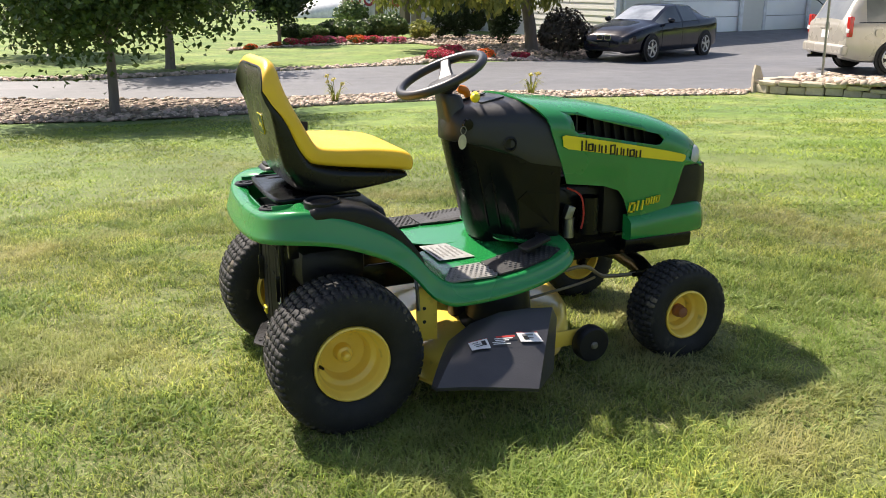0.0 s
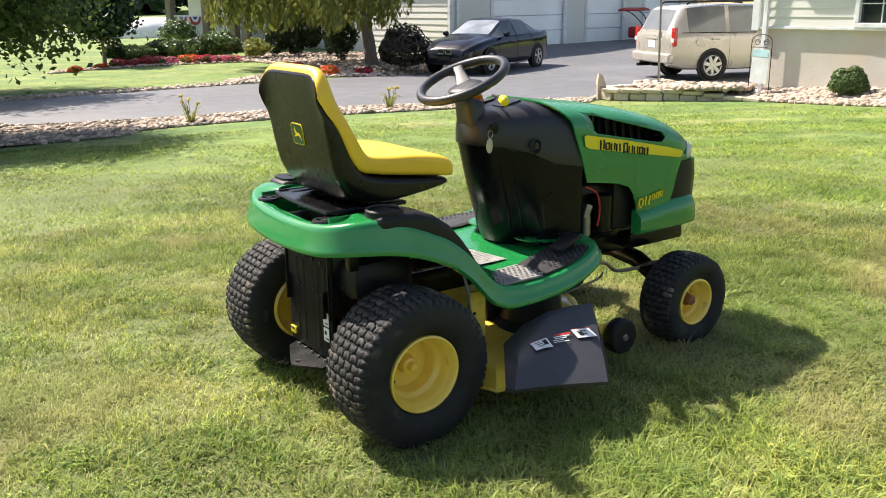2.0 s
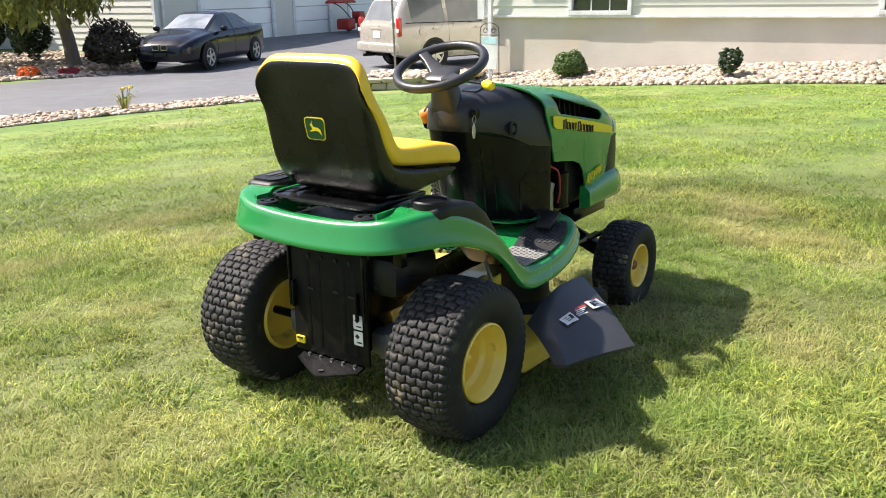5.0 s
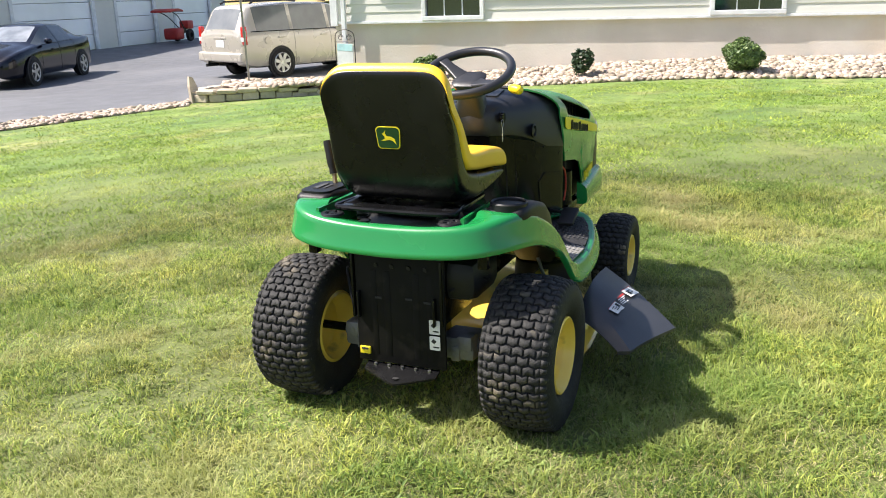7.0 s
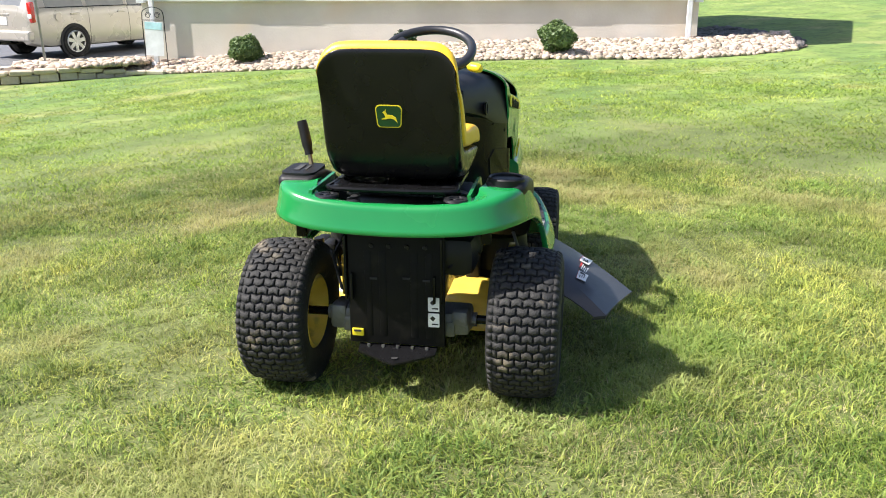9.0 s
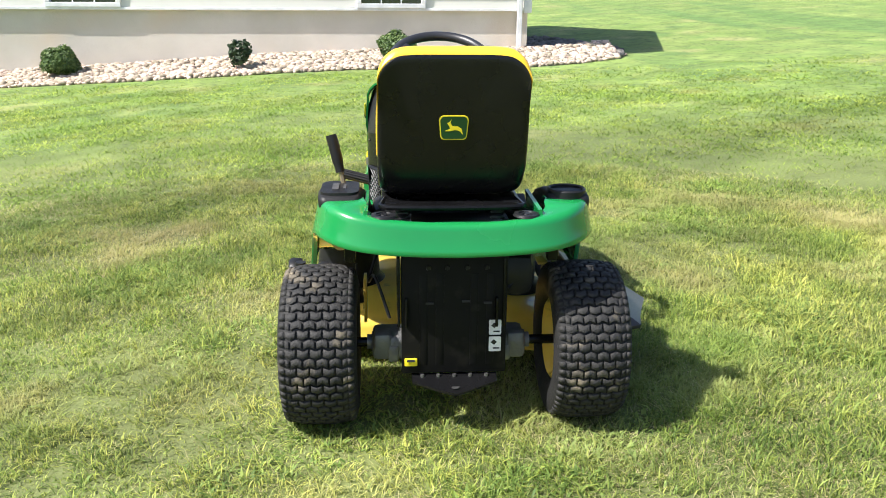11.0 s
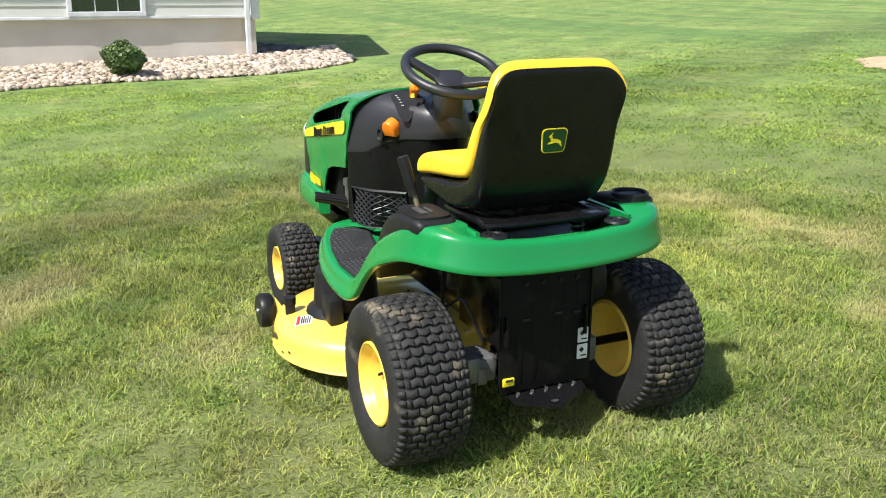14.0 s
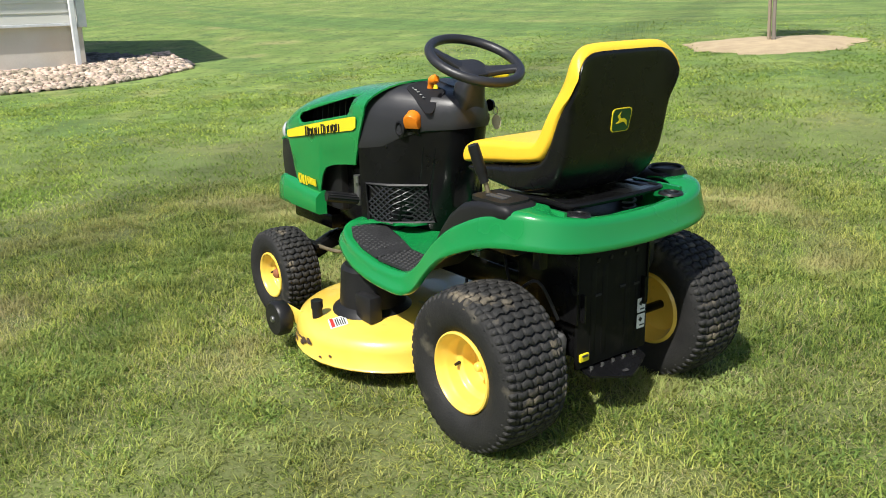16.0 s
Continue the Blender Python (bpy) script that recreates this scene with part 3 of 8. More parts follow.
def wheel(name, x, side, yc, zc, r, width, rim_r, label, rows, cols, rusty):
    """A turf-tyred wheel; side is the sign of the outer face."""
    w = part(name, B(), M["rubber"], tractor, label)
    h = width / 2
    prof = [(rim_r + 0.002, h * 0.74), (rim_r + 0.010, h * 0.86), (rim_r + 0.018, h * 0.90), (rim_r + 0.022, h * 0.93), (rim_r + (r - rim_r) * 0.42, h * 1.0), (rim_r + (r - rim_r) * 0.62, h * 0.99),
            (rim_r + (r - rim_r) * 0.80, h * 0.945), (r - 0.016, h * 0.87), (r - 0.0105, h * 0.74), (r - 0.0085, h * 0.4), (r - 0.0080, 0)]
    prof = prof + [(a, -b) for a, b in prof[-2::-1]]
    part("tyre", lathe(B(), prof, 72, (x, yc, zc)), M["rubber"], w, "black rubber turf tyre", angle=60)
    # chevron tread blocks in rows that step by half a block, between zigzag grooves; one joined mesh
    V, F, S = [], [], []
    half_t = h * 0.80
    P = 2 * half_t / cols
    pitch = 2 * math.pi / rows
    zig = 0.0036 / r

    def crown(v):
        e = abs(v) / half_t
        return r - 0.0105 * max(0.0, e - 0.35) ** 2 / 0.42

    def groove(v):
        q = (v / P) % 1.0
        return zig * (abs(q - 0.5) * 4 - 1)

    for k in range(rows):
        ang = pitch * k
        off = 0.5 * (k % 2)
        edges = [-half_t] + [(j + off) * P for j in range(-cols, cols + 1) if -half_t + 0.006 < (j + off) * P < half_t - 0.006] + [half_t]
        for a0, a1 in zip(edges, edges[1:]):
            lo, hi = a0 + 0.0026, a1 - 0.0026
            vs_ = (lo, (lo + hi) / 2, hi)
            gap = 0.0034 / r
            ends = [(v, ang + groove(v) + gap) for v in vs_] + [(v, ang + pitch + groove(v) - gap) for v in vs_[::-1]]
            mv, ma = (lo + hi) / 2, ang + pitch / 2 + groove((lo + hi) / 2)
            n0 = len(V)
            for dr, sh in ((-0.0095, 1.04), (-0.0012, 1.0), (0.0, 0.90)):
                for v, a in ends:
                    vv, aa = mv + (v - mv) * sh, ma + (a - ma) * sh
                    rr = crown(vv) + dr
                    V.append((x + rr * math.cos(aa), yc + vv, zc + rr * math.sin(aa)))
            F += [n0 + 12 + i for i in range(6)]
            S.append(6)
            for lv in (0, 6):
                for i in range(6):
                    F += [n0 + lv + i, n0 + lv + (i + 1) % 6, n0 + lv + 6 + (i + 1) % 6, n0 + lv + 6 + i]
                    S.append(4)
    # tapering shoulder lugs, one to each row
    for k in range(rows):
        for sd in (-1, 1):
            a0 = pitch * k + 0.10 * pitch
            a1 = a0 + pitch * (0.78 if k % 2 else 0.62)
            n0 = len(V)
            deep = h * (0.955 if k % 2 else 0.93)
            prs = [(crown(half_t) + 0.0008, half_t * 0.985, 0.0), (r - 0.018, h * 0.905, 0.10), (r - (0.036 if k % 2 else 0.030), deep, 0.30)]
            for pr, ph, tp in prs:
                for a in (a0 + (a1 - a0) * tp, a1 - (a1 - a0) * tp):
                    for up in (-0.006, 0.0032 * (1 - tp)):
                        V.append((x + (pr + up) * math.cos(a), yc + sd * (ph + up * 0.6), zc + (pr + up) * math.sin(a)))
            for q in ((1, 3, 7, 5), (5, 7, 11, 9), (0, 1, 5, 4), (4, 5, 9, 8), (2, 6, 7, 3), (6, 10, 11, 7), (8, 9, 11, 10), (0, 2, 3, 1)):
                F += [n0 + i for i in q]
                S.append(4)
    raw_mesh("tread", np.array(V), np.array(F), np.array(S), M["lug"], w)["label"] = "chevron turf tread with dried mud"
    # stepped rim: lip, bead seat, well, deep disc and hub boss
    s = side
    R = rim_r
    rp = [(R + 0.004, s * h * 0.78), (R + 0.003, s * h * 0.86), (R - 0.002, s * h * 0.885), (R - 0.006, s * h * 0.85), (R - 0.009, s * h * 0.70), (R * 0.87, s * h * 0.62), (R * 0.845, s * h * 0.56), (R * 0.83, s * h * 0.34),
          (R * 0.80, s * h * 0.28), (R * 0.70, s * h * 0.24), (R * 0.675, s * h * 0.18), (R * 0.655, -s * h * 0.10), (R * 0.62, -s * h * 0.16), (R * 0.36, -s * h * 0.18), (R * 0.26, -s * h * 0.16), (R * 0.235, -s * h * 0.10), (R * 0.225, s * h * 0.10), (R * 0.20, s * h * 0.13), (0.001, s * h * 0.13)]
    part("rim", lathe(B(), rp, 56, (x, yc, zc)), M["yellow"], w, "stepped yellow steel rim", angle=50)
    rp2 = [(R + 0.006, -s * h * 0.80), (R - 0.004, -s * h * 0.86), (R - 0.016, -s * h * 0.60), (R - 0.026, -s * h * 0.30), (R * 0.6, -s * h * 0.24), (0.03, -s * h * 0.26), (0.001, -s * h * 0.26)]
    part("inner_rim", lathe(B(), rp2, 40, (x, yc, zc)), M["yellow"], w, angle=50)
    cap = B()
    if rusty:
        lathe(cap, [(0.001, s * h * 0.66), (0.013, s * h * 0.64), (0.019, s * h * 0.56), (0.020, s * h * 0.30), (0.024, s * h * 0.26), (0.024, s * h * 0.1)], 20, (x, yc, zc))
        part("hub_cap", cap, M["rust"], w, "rusty red axle cap")
    else:
        lathe(cap, [(0.001, s * h * 0.37), (0.008, s * h * 0.365), (0.0125, s * h * 0.33), (0.014, s * h * 0.27), (0.0145, s * h * 0.1)], 24, (x, yc, zc))
        part("hub_cap", cap, M["yellow"], w)
    vb = B()
    a = radians(192 if side < 0 else -10)
    vx, vz = x + R * 0.76 * math.cos(a), zc + R * 0.76 * math.sin(a)
    cyl(vb, (vx, yc + s * h * 0.22, vz), (vx - 0.006 * math.cos(a), yc + s * h * 0.44, vz), 0.0055, 0.004, 8)
    part("valve", vb, M["black"], w)
    return w


CY = -0.011  # the chassis lies a finger's width to the right of the seat's middle
for s, zr, zf in ((-1, 0.250, 0.190), (1, 0.245, 0.193)):
    wheel("rear_wheel", 0.006, s, CY + s * 0.378, zr, 0.231, 0.214, 0.1125, "rear wheel with wide turf tyre and yellow rim", 56, 5, False)
    wheel("front_wheel", 1.255, s, CY + s * 0.350, zf, 0.176, 0.148, 0.0845, "smaller front wheel with turf tyre and yellow rim", 46, 4, True)

# one-piece green fender and footboard: stations from the rear middle round to the front
ST = [  # x, y, inward (x, y), lower edge, upper edge, depth of the top, height at its inner edge
    (-0.215, 0.00, 1, 0, 0.574, 0.658, 0.060, 0.648),
    (-0.213, 0.12, 1, 0, 0.576, 0.660, 0.060, 0.650),
    (-0.203, 0.23, 0.96, -0.25, 0.582, 0.668, 0.070, 0.660),
    (-0.180, 0.300, 0.75, -0.6, 0.590, 0.678, 0.090, 0.674),
    (-0.140, 0.345, 0.4, -0.85, 0.596, 0.686, 0.110, 0.684),
    (-0.095, 0.370, 0.1, -1, 0.596, 0.690, 0.125, 0.690),
    (-0.045, 0.385, 0, -1, 0.592, 0.688, 0.130, 0.692),
    (0.010, 0.395, 0, -1, 0.582, 0.676, 0.140, 0.684),
    (0.080, 0.402, 0, -1, 0.558, 0.646, 0.150, 0.660),
    (0.165, 0.410, 0, -1, 0.522, 0.602, 0.165, 0.620),
    (0.232, 0.418, 0, -1, 0.462, 0.546, 0.180, 0.560),
    (0.282, 0.426, 0, -1, 0.394, 0.478, 0.215, 0.490),
    (0.335, 0.434, 0, -1, 0.364, 0.432, 0.300, 0.446),
    (0.400, 0.440, 0, -1, 0.364, 0.424, 0.400, 0.428),
    (0.500, 0.440, 0, -1, 0.368, 0.426, 0.440, 0.430),
    (0.620, 0.427, 0, -1, 0.378, 0.436, 0.427, 0.436),
    (0.720, 0.402, 0, -1, 0.396, 0.450, 0.402, 0.448),
    (0.795, 0.372, -0.25, -0.97, 0.418, 0.468, 0.372, 0.462),
    (0.835, 0.325, -0.8, -0.6, 0.436, 0.480, 0.250, 0.470),
    (0.850, 0.225, -1, -0.1, 0.446, 0.484, 0.120, 0.474),
]


def fender_mesh(side):
    bm = B()
    rows = []
    dense = []
    for a, b in zip(ST, ST[1:]):
        for k in range(3):
            t = k / 3
            dense.append([p + (q - p) * t for p, q in zip(a, b)])
    dense.append(list(ST[-1]))
    arr = np.array(dense)
    for _ in range(2):
        arr[1:-1] = 0.25 * arr[:-2] + 0.5 * arr[1:-1] + 0.25 * arr[2:]
    for x, y, ix, iy, zb, zt, w, zi in arr:
        d = math.hypot(ix, iy)
        ix, iy = ix / d, iy / d
        r = min(0.021, (zt - zb) * 0.30)
        sec = [(0.008, zb - 0.004), (-0.005, zb - 0.001), (-0.008, zb + 0.006), (-0.004, zb + 0.016), (0.002, zb + (zt - r - zb) * 0.6), (0.008, zt - r)]
        for k in (1, 2, 3, 4):
            an = radians(90 * k / 4)
            sec.append((0.008 + r * (1 - math.cos(an)), zt - r + r * math.sin(an)))
        sec += [(0.008 + r + (w - r) * 0.35, zt + (zi - zt) * 0.35), (0.008 + r + (w - r) * 0.7, zt + (zi - zt) * 0.7), (max(w, 0.05), zi)]
        ring = []
        for off, z in sec:
            px, py = x + ix * off, y + iy * off
            ring.append((px, CY + side * 0.98 * max(0.0, py), z))
        rows.append(ring)
    ring_loft(bm, rows, closed=False)
    return bm


bm = fender_mesh(1)
me2 = fender_mesh(-1)
tmp = bpy.data.meshes.new("tmp")
me2.to_mesh(tmp)
me2.free()
bm.from_mesh(tmp)
bpy.data.meshes.remove(tmp)
bmesh.ops.remove_doubles(bm, verts=bm.verts, dist=0.0008)
fender = part("fender_and_footboard", bm, M["green"], tractor, "glossy green one-piece fender and footboard", angle=50)
md = fender.modifiers.new("thick", "SOLIDIFY")
md.thickness, md.offset = 0.005, -1

# tray under the seat
bm = B()
box(bm, (-0.03, 0, 0.598), (0.26, 0.46, 0.012), bev=0.004)
box(bm, (-0.152, 0, 0.625), (0.010, 0.42, 0.052), rot=(0, -14, 0))
for s in (-1, 1):
    box(bm, (-0.03, s * 0.235, 0.640), (0.24, 0.010, 0.085), rot=(s * 8, 0, 0))
part("tray", bm, M["green"], tractor, "green tray under the seat")
bm = B()
box(bm, (-0.01, 0.0, 0.607), (0.20, 0.34, 0.022), bev=0.008)
box(bm, (0.14, 0.0, 0.57), (0.16, 0.44, 0.14), bev=0.03)
part("tunnel_cover", bm, M["black"], tractor, "black cover below the seat")

# black side consoles that sweep down over the fenders
for s in (-1, 1):
    bm = B()
    rings = []
    for x, zt, hw, zb in ((-0.07, 0.690, 0.046, 0.66), (-0.055, 0.700, 0.058, 0.66), (-0.01, 0.705, 0.062, 0.65), (0.05, 0.700, 0.066, 0.63), (0.11, 0.682, 0.070, 0.60), (0.165, 0.645, 0.072, 0.56), (0.21, 0.598, 0.074, 0.52), (0.25, 0.548, 0.074, 0.48), (0.278, 0.505, 0.070, 0.45), (0.29, 0.475, 0.06, 0.44)):
        yc = CY + s * (0.312 - 0.02 * smooth01(0.1, 0.28, x))
        hz = (zt - zb) / 2
        rings.append([(x, yc + u, zb + hz + v) for u, v in outline(hw, hz, min(0.02, hz * 0.8), 4)])
    ring_loft(bm, rings)
    part("console", bm, M["black"], tractor, "black plastic side console", angle=55)
bm = B()
lathe(bm, [(0.046, -0.005), (0.052, 0.0), (0.054, 0.046), (0.050, 0.050), (0.045, 0.047), (0.042, -0.02), (0.0, -0.02)], 32, (-0.022, -0.322, 0.662), "Z")
cup = part("cup_holder", bm, M["black"], tractor, "round black cup holder")
bm = B()
prism(bm, [(u, v) for u, v in outline(0.075, 0.052, 0.03, 5)], lambda u, v, w: (0.02 + u, 0.303 + v, 0.697 + w), 0.010)
part("lever_cap", bm, M["black"], tractor, "black cap round the lift lever")
M["stud"] = mat("worn_stud", (0.07, 0.07, 0.07), 0.6, scale=30, bump=0.2)
bm = B()
box(bm, (0.02, 0.315, 0.708), (0.07, 0.018, 0.004))
box(bm, (0.02, 0.29, 0.708), (0.05, 0.008, 0.003))
part("lever_mark", bm, M["stud"], tractor)
lev = B()
tube(lev, [(0.07, 0.288, 0.66), (0.078, 0.298, 0.71), (0.088, 0.308, 0.76)], 0.007)
part("lift_lever", lev, M["rod"], tractor, "bent steel lift lever")
lev = B()
tube(lev, smoothed([(0.084, 0.305, 0.735), (0.090, 0.312, 0.765), (0.096, 0.320, 0.80), (0.102, 0.330, 0.838)], 3), 0.016, 12, radii=[0.013] * 3 + [0.016] * 6 + [0.015])
part("lever_grip", lev, M["black"], tractor, "black rubber lever grip")

# vented plugs on the rear corners of the fender
for s in (-1, 1):
    bm = B()
    lathe(bm, [(0.0, 0.007), (0.010, 0.007), (0.012, 0.003), (0.02, 0.003), (0.022, 0.007), (0.033, 0.006), (0.036, 0.0)], 28, (-0.146, CY * 0.5 + s * 0.188, 0.6655), "Z")
    for k in range(3):
        a = radians(120 * k)
        box(bm, (-0.146 + 0.016 * math.cos(a), CY * 0.5 + s * 0.188 + 0.016 * math.sin(a), 0.6705), (0.014, 0.006, 0.006), rot=(0, 0, 120 * k))
    part("vent_plug", bm, M["black"], tractor, "round black vented plug")

# ---- seat ----
def seat_loft(face, rear, half, r, name, material, label, round_end=0.022):
    """A bent pad between two side polylines (x, z), lofted across the seat with rounded ends and upper corners."""
    def dense(pts):
        return [(p.x, p.y) for p in smoothed([(a, b, 0) for a, b in pts], 2)]
    face, rear = dense(face), dense(rear)
    bm = B()
    ys = [1.0, 0.996, 0.98, 0.95, 0.91, 0.85, 0.78, 0.70, 0.5, 0.25]
    ys = [-half * k for k in ys] + [0.0] + [half * k for k in ys[::-1]]
    grid = []
    for y in ys:
        e = max(0.0, abs(y) - (half - r)) / r
        drop = r * (1 - math.sqrt(max(0.0, 1 - e * e)))
        g = max(0.0, abs(y) - (half - round_end)) / round_end
        thin = 0.45 + 0.55 * math.sqrt(max(0.0, 1 - g * g))
        ring = []
        for (ax, az), (bx, bz) in zip(face, rear):
            mx, mz = (ax + bx) / 2, (az + bz) / 2
            for qx, qz in ((ax, az), (bx, bz)):
                px, pz = mx + (qx - mx) * thin, mz + (qz - mz) * thin
                top = smooth01(0.90, 1.09, pz)
                low = smooth01(0.80, 0.70, pz) * smooth01(0.06, -0.04, px)
                front = smooth01(0.15, 0.30, px)
                ring.append((px - 0.25 * drop * front - 0.2 * drop * top + 0.2 * drop * low, y * (1 - 0.03 * smooth01(0.85, 1.09, pz)), pz - 0.9 * drop * top + 0.35 * drop * low))
        grid.append([bm.verts.new(p) for p in ring])
    n = len(face)
    for a, b in zip(grid, grid[1:]):
        for i in range(n - 1):
            bm.faces.new((a[2 * i], a[2 * i + 2], b[2 * i + 2], b[2 * i]))
            bm.faces.new((a[2 * i + 1], b[2 * i + 1], b[2 * i + 3], a[2 * i + 3]))
        bm.faces.new((a[0], b[0], b[1], a[1]))
        bm.faces.new((a[2 * n - 2], a[2 * n - 1], b[2 * n - 1], b[2 * n - 2]))
    for g in (grid[0], grid[-1]):
        for i in range(n - 1):
            bm.faces.new((g[2 * i], g[2 * i + 1], g[2 * i + 3], g[2 * i + 2]))
    ob = part(name, bm, material, seat, label, angle=75)
    sd = ob.modifiers.new("round", "SUBSURF")
    sd.levels = sd.render_levels = 1
    return ob


seat = part("seat", B(), M["black"], tractor, "yellow vinyl seat in a black plastic pan")
seat_loft([(-0.122, 1.101), (-0.098, 1.090), (-0.082, 1.030), (-0.059, 0.970), (-0.036, 0.915), (-0.014, 0.873), (0.000, 0.850), (0.014, 0.839), (0.040, 0.834), (0.100, 0.829), (0.170, 0.826), (0.240, 0.818), (0.290, 0.808), (0.318, 0.792), (0.326, 0.768)],
          [(-0.142, 1.082), (-0.130, 1.045), (-0.118, 0.990), (-0.100, 0.945), (-0.080, 0.900), (-0.062, 0.855), (-0.045, 0.825), (-0.028, 0.803), (-0.002, 0.786), (0.100, 0.770), (0.170, 0.762), (0.240, 0.754), (0.290, 0.747), (0.312, 0.744), (0.320, 0.748)],
          0.202, 0.082, "cushion", M["vinyl"], "yellow vinyl cushion")
seat_loft([(-0.130, 1.086), (-0.118, 1.040), (-0.106, 0.985), (-0.088, 0.940), (-0.068, 0.895), (-0.050, 0.850), (-0.033, 0.820), (-0.016, 0.798), (0.010, 0.780), (0.100, 0.764), (0.170, 0.756), (0.240, 0.748), (0.285, 0.742), (0.304, 0.737)],
          [(-0.143, 1.079), (-0.138, 1.036), (-0.131, 0.980), (-0.124, 0.930), (-0.117, 0.885), (-0.107, 0.830), (-0.095, 0.780), (-0.078, 0.735), (-0.052, 0.704), (0.000, 0.692), (0.090, 0.693), (0.190, 0.704), (0.270, 0.716), (0.306, 0.727)],
          0.198, 0.078, "seat_pan", M["pan"], "black moulded seat pan", 0.016)
# shallow raised panel and badge on the back of the pan
back = lambda u, v, w: (-0.1180 - 0.150 * (v - 0.893) - w, -u, v - 0.15 * w)
shield = [(u * (1 + 2.2 * v), 0.893 + v + 0.10 * (0.036 - abs(u))) for u, v in outline(0.0365, 0.0320, 0.012, 5)]
def shrink(k):
    return [(u * k, 0.893 + (v - 0.893) * k) for u, v in shield]
bm = B()
prism(bm, shrink(1.0), back, 0.0026)
badge = part("badge", bm, M["decal"], seat, "green and yellow badge")
M["badge_green"] = mat("badge_green", (0.006, 0.055, 0.016), 0.35, scale=10)
bm = B()
prism(bm, shrink(0.925), back, 0.0032)
part("badge_field", bm, M["badge_green"], badge)
bm = B()
prism(bm, [(-0.022, 0.886), (-0.012, 0.8855), (0.004, 0.889), (0.014, 0.886), (0.024, 0.876), (0.020, 0.892), (0.010, 0.898), (-0.004, 0.899), (-0.009, 0.908), (-0.006, 0.917), (-0.011, 0.910), (-0.018, 0.906), (-0.012, 0.899), (-0.010, 0.892)], back, 0.0038)
part("badge_figure", bm, M["decal"], badge)
# seat bracket, springs
bm = B()
pl = [(0.10, -0.165), (0.10, 0.165), (-0.02, 0.178)] + [(-0.10 - 0.030 * math.cos(a * 0.5 * math.pi) ** 0.5, -0.19 * -math.sin(a * 0.5 * math.pi)) for a in np.linspace(0.97, -0.97, 15)] + [(-0.02, -0.178)]
prism(bm, pl, lambda u, v, w: (u, v, 0.676 + w), 0.010)
tube(bm, [(-0.02, 0.178, 0.683)] + [(-0.10 - 0.030 * math.cos(a * 0.5 * math.pi) ** 0.5, 0.19 * math.sin(a * 0.5 * math.pi), 0.683) for a in np.linspace(0.97, -0.97, 15)] + [(-0.02, -0.178, 0.683)], 0.008, 8)
for s in (-1, 1):
    box(bm, (0.03, s * 0.165, 0.682), (0.22, 0.05, 0.012), bev=0.004)
part("seat_bracket", bm, M["gloss"], seat, "black pressed steel seat bracket")
for s in (-1, 1):
    bm = B()
    tube(bm, [(-0.05 + 0.018 * math.cos(a * 0.7), s * 0.13 + 0.018 * math.sin(a * 0.7), 0.615 + a * 0.0018) for a in range(0, 32)], 0.0035, 6)
    part("spring", bm, M["steel"], seat)
bm = B()
box(bm, (0.0, -0.19, 0.640), (0.07, 0.05, 0.03), rot=(20, 0, 30), bev=0.006)
part("wire_plug", bm, M["black"], seat)

# ---- rear: plate, hitch, transaxle, frame ----
bm = B()
box(bm, (-0.108, -0.008, 0.38), (0.012, 0.292, 0.36), bev=0.004)
M["plate"] = mat("black_chassis_paint", (0.006, 0.006, 0.006), 0.55, color2=(0.008, 0.008, 0.008), scale=12, spec=0.12, stain=(0.02, 0.018, 0.015), stain_scale=14, stain_lo=0.6)
plate = part("rear_plate", bm, M["plate"], tractor, "black steel rear plate")
for y in (-0.10, -0.055, 0.04, 0.085):
    part("rib", box(B(), (-0.1135, y - 0.008, 0.36), (0.003, 0.022, 0.27), bev=0.001), M["plate"], plate)
for y in (-0.088, -0.035, 0.020, 0.072):
    bm = B()
    lathe(bm, [(0.0, -0.004), (0.006, -0.004), (0.0075, 0.0)], 10, (-0.1145, y - 0.008, 0.512), "X")
    part("bolt", bm, M["black"], plate)
# dark bars on the plate give the shade inside its slots
for y, z in ((-0.10, 0.41), (-0.04, 0.415), (0.06, 0.41)):
    part("slot", box(B(), (-0.1165, y, z), (0.003, 0.022, 0.006)), M["dark"], plate)
for z in (0.338, 0.288):
    bm = B()
    prism(bm, outline(0.017, 0.022, 0.003, 3), lambda u, v, w, z=z: (-0.1185 - w, -0.122 - u, z + v), 0.001)
    st = part("sticker", bm, M["white"], plate, "white instruction sticker")
    bm = B()
    box(bm, (-0.1203, -0.119, z + 0.006), (0.0008, 0.012, 0.012), rot=(40, 0, 0))
    box(bm, (-0.1203, -0.126, z - 0.012), (0.0008, 0.018, 0.004))
    part("print", bm, M["iron"], st)
bm = B()
box(bm, (-0.118, 0.112, 0.236), (0.008, 0.036, 0.024), bev=0.003)
part("tag", bm, M["decal"], plate, "yellow plastic tag")
bm = B()
box(bm, (-0.1225, 0.112, 0.242), (0.004, 0.022, 0.006))
part("tag_slot", bm, M["dark"], plate)
bm = B()
prism(bm, [(-0.12, 0.0), (-0.118, 0.035), (-0.03, 0.075), (0.0, 0.085), (0.03, 0.075), (0.118, 0.035), (0.12, 0.0)], lambda u, v, w: (-0.105 - v, -0.010 - u, 0.196 - v * 0.30 - w), 0.006)
hitch = part("hitch_plate", bm, M["pan"], tractor, "black hitch plate with a pin hole")
